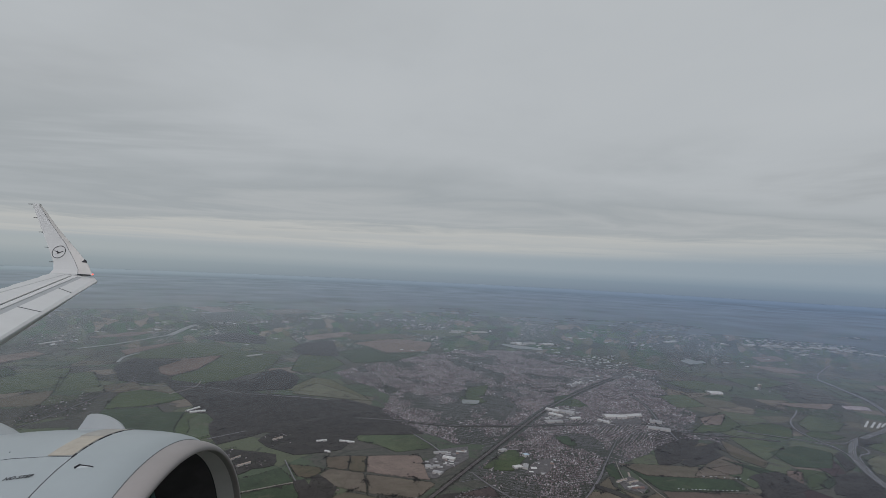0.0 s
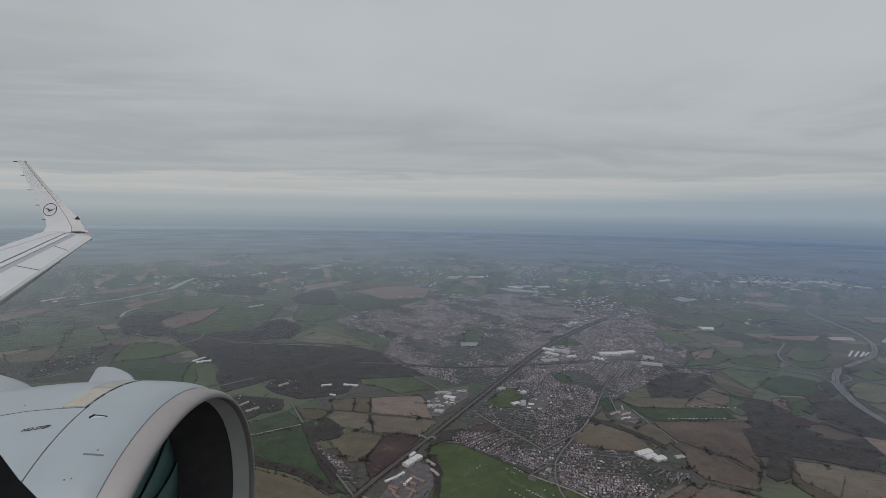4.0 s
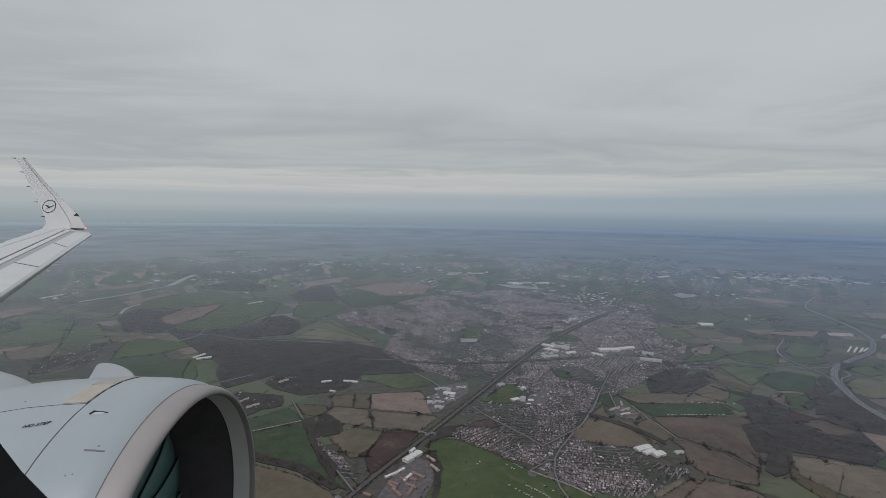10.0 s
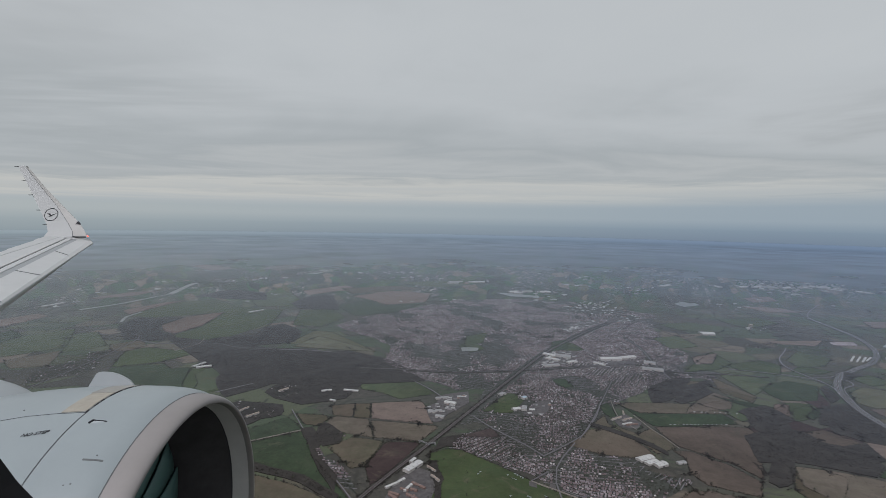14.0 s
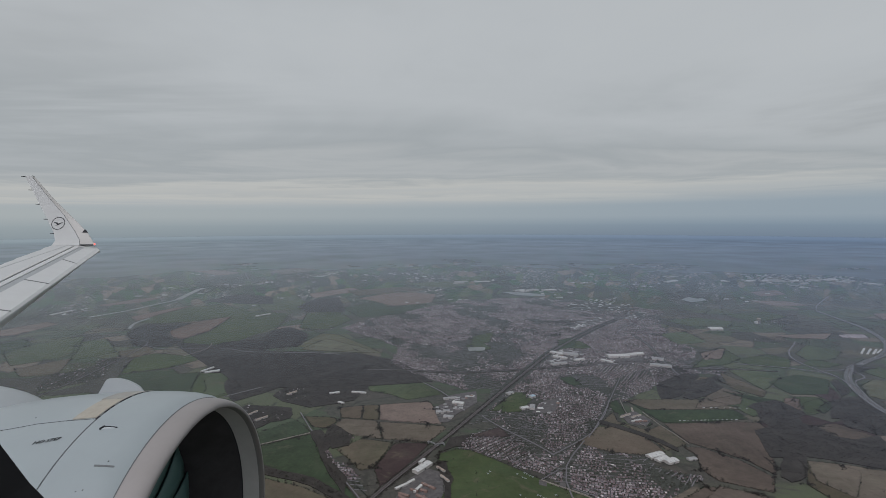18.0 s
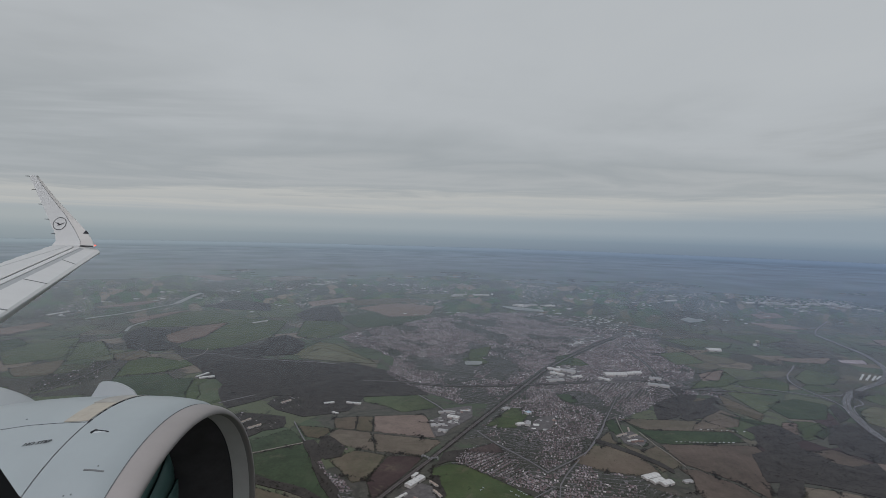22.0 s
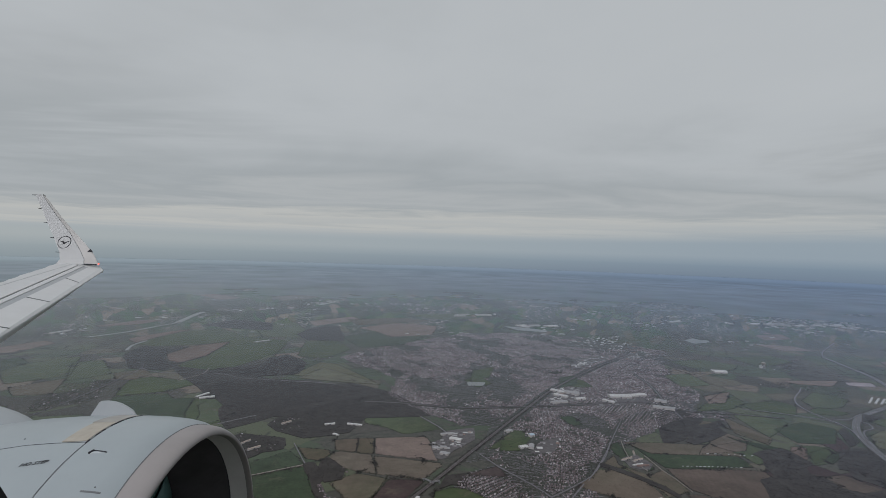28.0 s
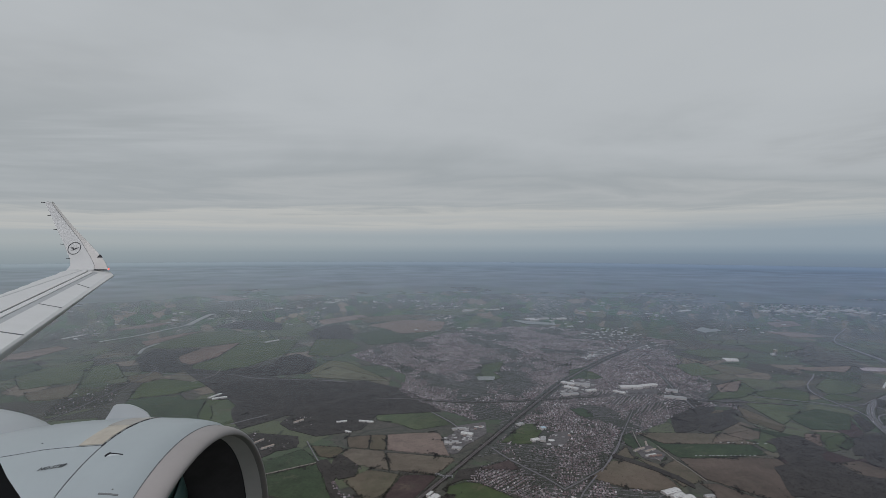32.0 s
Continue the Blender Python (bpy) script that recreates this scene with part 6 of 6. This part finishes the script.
for p, q in zip(rows, rows[1:] + rows[:1]):
    for k in range(4):
        bm.faces.new((p[k], p[(k + 1) % 4], q[(k + 1) % 4], q[k]))
bmesh.ops.recalc_face_normals(bm, faces=bm.faces)
part("window_seal", bm, RIM, window)

wing = new("wing")
wing.parent = airliner
tagged(wing, "white wing with slats and grey seams")


def on_wing(x, y, lift=0.0):
    return Vector((x, y, -0.145 - (0.197 * (x + 8.496) - 0.019 * (y - 14.6)) / 0.98 + lift))


# straight lines along the span, each by its outer end and a place further in (x, y)
LINES_OF = {
    "nose": ((-8.50, 14.60), (-5.35, 7.11)), "bevel": ((-8.57, 14.50), (-6.34, 9.33)), "slat": ((-8.80, 14.42), (-6.38, 8.51)), "band": ((-9.00, 14.58), (-6.66, 8.88)),
    "joint": ((-9.14, 14.62), (-6.90, 9.21)), "hinge": ((-9.16, 14.30), (-7.67, 10.25)), "tail": ((-9.25, 13.85), (-7.95, 10.63)),
}


def along_wing(line, k, shift=0.0):
    """k runs from 0 at the tip to 1 near the fuselage; shift moves aft."""
    (x0, y0), (x1, y1) = LINES_OF[line]
    y = y0 + (4.6 - y0) * k
    return x0 + (x1 - x0) * (y - y0) / (y1 - y0) - shift, y


def ruled(name, fore, aft, drop, material, label="", shift=(0.0, 0.0), rough=0.0, under=0.14):
    """A band of the wing's skin between two of the lines, with a thickness."""
    bm = bmesh.new()
    rows = []
    for k in range(41):
        p, q = along_wing(fore, k / 40, shift[0]), along_wing(aft, k / 40, shift[1] + (rough * RND.uniform(-1, 1) if rough else 0.0))
        rows.append([bm.verts.new(on_wing(*v, -d)) for v, d in ((p, drop[0]), (q, drop[1]), (q, 0.14), (p, under))])
    for p, q in zip(rows, rows[1:]):
        for k in range(4):
            bm.faces.new((p[k], p[(k + 1) % 4], q[(k + 1) % 4], q[k]))
    bm.faces.new(rows[0])
    bm.faces.new(rows[-1])
    bmesh.ops.recalc_face_normals(bm, faces=bm.faces)
    part(name, bm, material, wing, label)


ruled("slat_nose", "nose", "bevel", (0.022, 0.0), SHELL, "rounded white leading edge", under=0.05)
ruled("slat", "bevel", "slat", (0.0, 0.0), SHELL)
ruled("wing_panel", "slat", "band", (0.012, 0.012), PANEL, "grey band behind the slat")
ruled("wing_panel", "band", "joint", (0.0, 0.0), SHELL, shift=(0.0, -0.012))
ruled("seam", "joint", "joint", (0.02, 0.02), SEAM, shift=(-0.012, 0.022))
ruled("wing_panel", "joint", "hinge", (0.0, 0.0), SHELL, shift=(0.022, -0.008))
ruled("seam", "hinge", "hinge", (0.004, 0.004), PANEL, shift=(-0.008, 0.012))
ruled("aileron", "hinge", "tail", (0.0, 0.0), SHELL, shift=(0.012, 0.0), rough=0.018)
for y0, y1 in ((11.80, 11.93), (9.29, 9.22), (7.2, 7.1)):
    f, b = (y0 - 14.6) / (4.6 - 14.6), (y1 - 14.42) / (4.6 - 14.42)
    a, c = Vector(along_wing("bevel", f)), Vector(along_wing("slat", b))
    plate("slat_joint", [on_wing(a.x, a.y, 0.006), on_wing(a.x, a.y + 0.035, 0.006), on_wing(c.x, c.y + 0.035, 0.006), on_wing(c.x, c.y, 0.006)], 0.01, FAINT, wing)

winglet = new("winglet")
winglet.parent = airliner
tagged(winglet, "white upturned winglet with a round dark emblem")
EDGE = plain("erosion_strip", (0.385, 0.38, 0.36), 0.45, 0.35, spread=0.05, scale=30)
FOOT = Vector((-8.926, 14.70, -0.026))
LEAN = Vector((0, math.sin(radians(18)), math.cos(radians(18))))
SIDE = LEAN.cross(Vector((1, 0, 0)))


def on_winglet(aft, up, lift=0.0):
    return FOOT + Vector((-aft, 0, 0)) + LEAN * up + SIDE * lift


FORE = ((-0.223, 0.0), (-0.161, 0.104), (-0.017, 0.321), (0.259, 0.604), (0.676, 0.990), (1.134, 1.413), (1.708, 2.016), (1.81, 2.11))
SPLIT = ((0.148, 0.0), (0.176, 0.148), (0.341, 0.398), (0.735, 0.902), (1.301, 1.496), (1.791, 2.049), (1.84, 2.12))
REAR = ((0.93, 0.0), (0.855, 0.134), (0.926, 0.351), (1.191, 0.787), (1.491, 1.245), (1.778, 1.693), (2.065, 2.129), (2.07, 2.14))


def edge_at(line, up):
    a, u = zip(*line)
    return float(np.interp(up, u, a))


def blade_skin(name, fore, rear, thick0, thick1, material, label=""):
    """One side strip of the winglet, from its foot to its rounded top."""
    bm = bmesh.new()
    rows = []
    for k in range(31):
        up = 2.14 * k / 30
        f, r = edge_at(fore, up), edge_at(rear, up)
        trim = max(0.0, (up - 2.06) / 0.08) * 0.06
        rows.append([bm.verts.new(on_winglet(f + trim, up, thick0 * 0.5)), bm.verts.new(on_winglet(r - 0.2 * trim, up, thick1 * 0.5)), bm.verts.new(on_winglet(r - 0.2 * trim, up, -thick1 * 0.5)), bm.verts.new(on_winglet(f + trim, up, -thick0 * 0.5))])
    for p, q in zip(rows, rows[1:]):
        for k in range(4):
            bm.faces.new((p[k], p[(k + 1) % 4], q[(k + 1) % 4], q[k]))
    bm.faces.new(rows[0])
    bm.faces.new(rows[-1])
    bmesh.ops.recalc_face_normals(bm, faces=bm.faces)
    return part(name, bm, material, winglet, label)


blade_skin("winglet_panel", SPLIT, REAR, 0.10, 0.015, SHELL)
blade_skin("leading_edge", FORE, SPLIT, 0.02, 0.108, EDGE, "beige-grey leading edge")
for k in range(len(SPLIT) - 2):
    (a0, u0), (a1, u1) = SPLIT[k], SPLIT[k + 1]
    for n in (-1, 1):
        plate("edge_joint", [on_winglet(a0 - 0.006, u0, n * 0.056), on_winglet(a1 - 0.006, u1, n * 0.056), on_winglet(a1 + 0.006, u1, n * 0.056), on_winglet(a0 + 0.006, u0, n * 0.056)], 0.004, FAINT, winglet)


def half_thick(aft, up):
    """Half of the winglet's thickness at a place on it."""
    f, m, b = edge_at(FORE, up), edge_at(SPLIT, up), edge_at(REAR, up)
    return float(np.interp(aft, (f, m, b), (0.010, 0.054, 0.0075)))


side_sign = 1.0 if SIDE.dot(Vector((0, -1, 0))) > 0 else -1.0
bm = bmesh.new()
ca, cu = 0.857, 0.655
ring = [[bm.verts.new(on_winglet(ca + r * math.cos(a), cu + r * math.sin(a), side_sign * (0.004 + half_thick(ca + r * math.cos(a), cu + r * math.sin(a))))) for r in (0.172, 0.190)] for a in (2 * math.pi * k / 48 for k in range(48))]
for i in range(48):
    p, q = ring[i], ring[(i + 1) % 48]
    bm.faces.new((p[0], p[1], q[1], q[0]))
for pts in (((0.14, 0.035), (0.03, 0.03), (-0.02, -0.035), (0.02, -0.045), (0.06, -0.005)), ((-0.01, -0.055), (-0.15, 0.04), (-0.06, 0.012), (0.03, -0.03)), ((0.09, -0.075), (0.02, -0.045), (0.0, -0.055))):
    bm.faces.new([bm.verts.new(on_winglet(ca + x, cu + y, side_sign * (0.004 + half_thick(ca + x, cu + y)))) for x, y in pts])
part("emblem", bm, SEAM, winglet, "dark ring with a plain mark")
plate("marker", [on_winglet(a, u, side_sign * (0.004 + half_thick(a, u))) for a, u in ((0.165, 0.380), (0.02, 0.378), (0.05, 0.43), (0.115, 0.485))], 0.006, SEAM, winglet)
for a, u in ((2.065, 2.12), (1.778, 1.693), (1.491, 1.245), (1.191, 0.787), (0.926, 0.351)):
    plate("static_wick", [on_winglet(a - 0.05, u - 0.012, 0.004), on_winglet(a + 0.11, u, 0.004), on_winglet(a + 0.11, u + 0.008, 0.004), on_winglet(a - 0.05, u + 0.018, 0.004)], 0.012, SEAM, winglet)
plate("wing_tip", [on_wing(-8.50, 14.60, -0.03), on_wing(-8.80, 14.95, 0.0), on_wing(-9.16, 14.95, 0.0), on_wing(-9.25, 14.2, 0.0), on_wing(-8.85, 14.4, 0.0)], 0.08, SHELL, winglet)
plate("tip_joint", [on_winglet(-0.20, 0.012, side_sign * 0.06), on_winglet(0.15, 0.012, side_sign * 0.06), on_winglet(0.15, -0.012, side_sign * 0.06), on_winglet(-0.20, -0.022, side_sign * 0.06)], 0.01, SEAM, winglet)
bm = bmesh.new()
bmesh.ops.create_uvsphere(bm, u_segments=12, v_segments=8, radius=0.020, matrix=Matrix.Translation(on_winglet(-0.215, 0.04)))
part("navigation_light", bm, LENS, winglet, "small red navigation light")


# ---- light aircraft parked on the grass airfield ----
def light_aircraft():
    base = new("light_aircraft")
    bm = bmesh.new()
    bmesh.ops.create_cone(bm, segments=10, radius1=0.10, radius2=0.03, depth=0.75, matrix=pose(0.05, 0, 0.18, 0, -90, 0))
    bmesh.ops.create_uvsphere(bm, u_segments=10, v_segments=6, radius=0.10, matrix=pose(0.42, 0, 0.18))
    part("fuselage", bm, WHITE, base)
    bm = bmesh.new()
    bmesh.ops.create_cube(bm, size=1, matrix=pose(0.2, 0, 0.3) @ Matrix.Diagonal((0.17, 1.05, 0.025, 1)))
    part("wing", bm, WHITE, base)
    bm = bmesh.new()
    bmesh.ops.create_cube(bm, size=1, matrix=pose(-0.3, 0, 0.22) @ Matrix.Diagonal((0.1, 0.34, 0.02, 1)))
    part("tailplane", bm, WHITE, base)
    bm = bmesh.new()
    bmesh.ops.create_cube(bm, size=1, matrix=pose(-0.31, 0, 0.31, 0, -20, 0) @ Matrix.Diagonal((0.1, 0.02, 0.18, 1)))
    part("fin", bm, PANEL, base)
    for x, y in ((0.4, 0), (0.12, 0.14), (0.12, -0.14)):
        bm = bmesh.new()
        bmesh.ops.create_cone(bm, cap_ends=True, segments=8, radius1=0.04, radius2=0.04, depth=0.03, matrix=pose(x, y, 0.04, 90, 0, 0))
        part("wheel", bm, SEAM, base)
    return tagged(base, "small white light aircraft parked on mown grass", "aircraft", "parked light aircraft")


FIRST = []


def parked(where):
    m = pose(where[0], where[1], LEVEL[0] * 0 + 0.10, 0, 0, RND.uniform(20, 70)) @ Matrix.Scale(1.25, 4)
    if not FIRST:
        FIRST.append(light_aircraft())
        FIRST[0].matrix_world = m
    else:
        copy_thing(FIRST[0], m).scale = (1.25, 1.25, 1.25)


parked((210.4, 230.7))
parked((211.3, 229.8))
parked((212.2, 228.4))
parked((213.4, 227.5))
parked((213.9, 226.5))
parked((214.8, 225.2))
parked((215.8, 224))
parked((216.8, 222.6))
parked((217.4, 221))
parked((207.7, 225))
parked((208.5, 224.1))
parked((209.4, 223.3))
parked((210.1, 222))
parked((202.9, 231.4))
parked((204.8, 228.6))
parked((206.2, 226.8))
parked((205.7, 249))
parked((207.4, 245.8))
parked((208.3, 244.8))
parked((209.4, 249.7))
parked((210.3, 248.6))
parked((211.2, 247))
parked((212.1, 245.9))
parked((218.2, 230))
parked((220.8, 226))
parked((191.8, 250.7))
parked((193.2, 252.6))
parked((224.5, 247.4))
parked((225.2, 245.8))


def bales(a, b, count):
    """A loose row of wrapped round bales."""
    a, b = Vector(a), Vector(b)
    for k in range(count):
        p = a.lerp(b, (k + RND.uniform(-0.3, 0.3)) / count)
        bm = bmesh.new()
        bmesh.ops.create_cone(bm, cap_ends=True, segments=12, radius1=0.16, radius2=0.16, depth=RND.uniform(0.7, 1.6), matrix=pose(0, 0, 0.16, 0, 90, 0))
        ob = part("wrapped_bales", bm, LOOK["white"][0], None)
        ob.matrix_world = pose(p.x, p.y, 0.2, 0, 0, RND.uniform(-10, 10))
        tagged(ob, "row of white plastic wrapped bales on a field", "bale", "bales on the field")


bales((316.9, 301.8), (353.8, 299.8), 14)
bales((370.5, 316.2), (340.9, 320.3), 8)


# ---- traffic on the motorway ----
CAR_PAINT = varied("car_paint", (0.0, (0.6, 0.6, 0.6)), (0.35, (0.05, 0.055, 0.06)), (0.55, (0.2, 0.21, 0.22)), (0.75, (0.25, 0.05, 0.04)), (0.85, (0.05, 0.08, 0.2)), by="object", rough=0.35)
GLASS = plain("dark_glass", (0.02, 0.022, 0.025), 0.1, 0.5)


def vehicle(lorry):
    base = new("lorry" if lorry else "car")
    long, wide, tall = (1.5, 0.27, 0.4) if lorry else (0.45, 0.19, 0.09)
    bm = bmesh.new()
    bmesh.ops.create_cube(bm, size=1, matrix=pose(0 if not lorry else -0.14, 0, 0.05 + tall / 2) @ Matrix.Diagonal((long * (0.8 if lorry else 1), wide, tall, 1)))
    part("trailer" if lorry else "body", bm, LOOK["white"][0] if lorry else CAR_PAINT, base)
    bm = bmesh.new()
    bmesh.ops.create_cube(bm, size=1, matrix=(pose(0.6, 0, 0.2) @ Matrix.Diagonal((0.24, 0.25, 0.3, 1))) if lorry else (pose(-0.02, 0, 0.17) @ Matrix.Diagonal((0.24, 0.165, 0.07, 1))))
    for v in bm.verts:
        if v.co.z > 0.19 and not lorry:
            v.co.x *= 0.75
    part("cab" if lorry else "windows", bm, CAR_PAINT if lorry else GLASS, base)
    for x in ((-0.55, -0.4, 0.55) if lorry else (-0.14, 0.14)):
        for y in (-1, 1):
            bm = bmesh.new()
            bmesh.ops.create_cone(bm, cap_ends=True, segments=8, radius1=0.05, radius2=0.05, depth=0.04, matrix=pose(x, y * wide * 0.45, 0.05, 90, 0, 0))
            part("wheel", bm, SEAM, base)
    return tagged(base, "white box lorry on the motorway" if lorry else "small car on the motorway", "lorry" if lorry else "car", "traffic")


TRAFFIC = [vehicle(False), vehicle(True)]
USED = [False, False]
main = [line for line, wide in LINES if wide == 14][0]
for k in range(46):
    i = RND.randrange(len(main) - 1)
    a, b = Vector(main[i]), Vector(main[i + 1])
    d, lorry = (b - a).normalized(), int(RND.random() < 0.3)
    side = RND.choice((-1.6, -0.8, 0.8, 1.6))
    p = a.lerp(b, RND.random()) + Vector((-d.y, d.x)) * side
    m = pose(p.x, p.y, TOP[0] + 0.02, 0, 0, math.degrees(math.atan2(d.y, d.x)) + (180 if side > 0 else 0))
    if USED[lorry]:
        copy_thing(TRAFFIC[lorry], m)
    else:
        TRAFFIC[lorry].matrix_world, USED[lorry] = m, True


# ---- the pale tower block among trees beyond the town ----
def tower(x, y):
    base = new("tower_block")
    base.location = (x, y, 0.2)
    part("body", box_mesh(0, 0, 0, 6.0, 3.2, 3.0, Vector((1, 0))), LOOK["pale"][0], base)
    part("wing", box_mesh(-3.0, 0.3, 0, 2.6, 3.0, 2.6, Vector((1, 0))), LOOK["white"][0], base)
    part("roof", box_mesh(0, 0, 6.0, 6.25, 3.4, 3.2, Vector((1, 0))), SHEDWALL, base)
    for f in range(6):
        for k in range(4):
            part("window", box_mesh(-1.2 + 0.8 * k, -1.51, 0.5 + 0.9 * f, 0.95 + 0.9 * f, 0.5, 0.04, Vector((1, 0))), GLASS, base)
    return tagged(base, "pale concrete tower block with a lower wing", "building", "large buildings")


tower(567.7, 560.9)


# ---- scrub, single bushes and small trees over the open country near the path ----
loose = GEN.uniform((-260, 205), (720, 640), (26000, 2))
keep = np.array([noise.noise((x / 34, y / 34, 1.7)) + 0.6 * noise.noise((x / 9, y / 9, 5.2)) for x, y in loose]) > 0.26
loose = loose[keep]
loose = loose[free_of(loose, False, 0.4)]
town = np.zeros(len(loose), bool)
for pts in OPEN[:60]:
    town |= inside(loose, pts) & (GEN.random(len(loose)) < 0.8)
loose = loose[~town]
ob = crowns("scrub_bushes", loose, 0.8, 0.5, BARE, 6)
tagged(ob, "thorn bushes and small bare trees on rough ground", "bushes", kind="stuff")
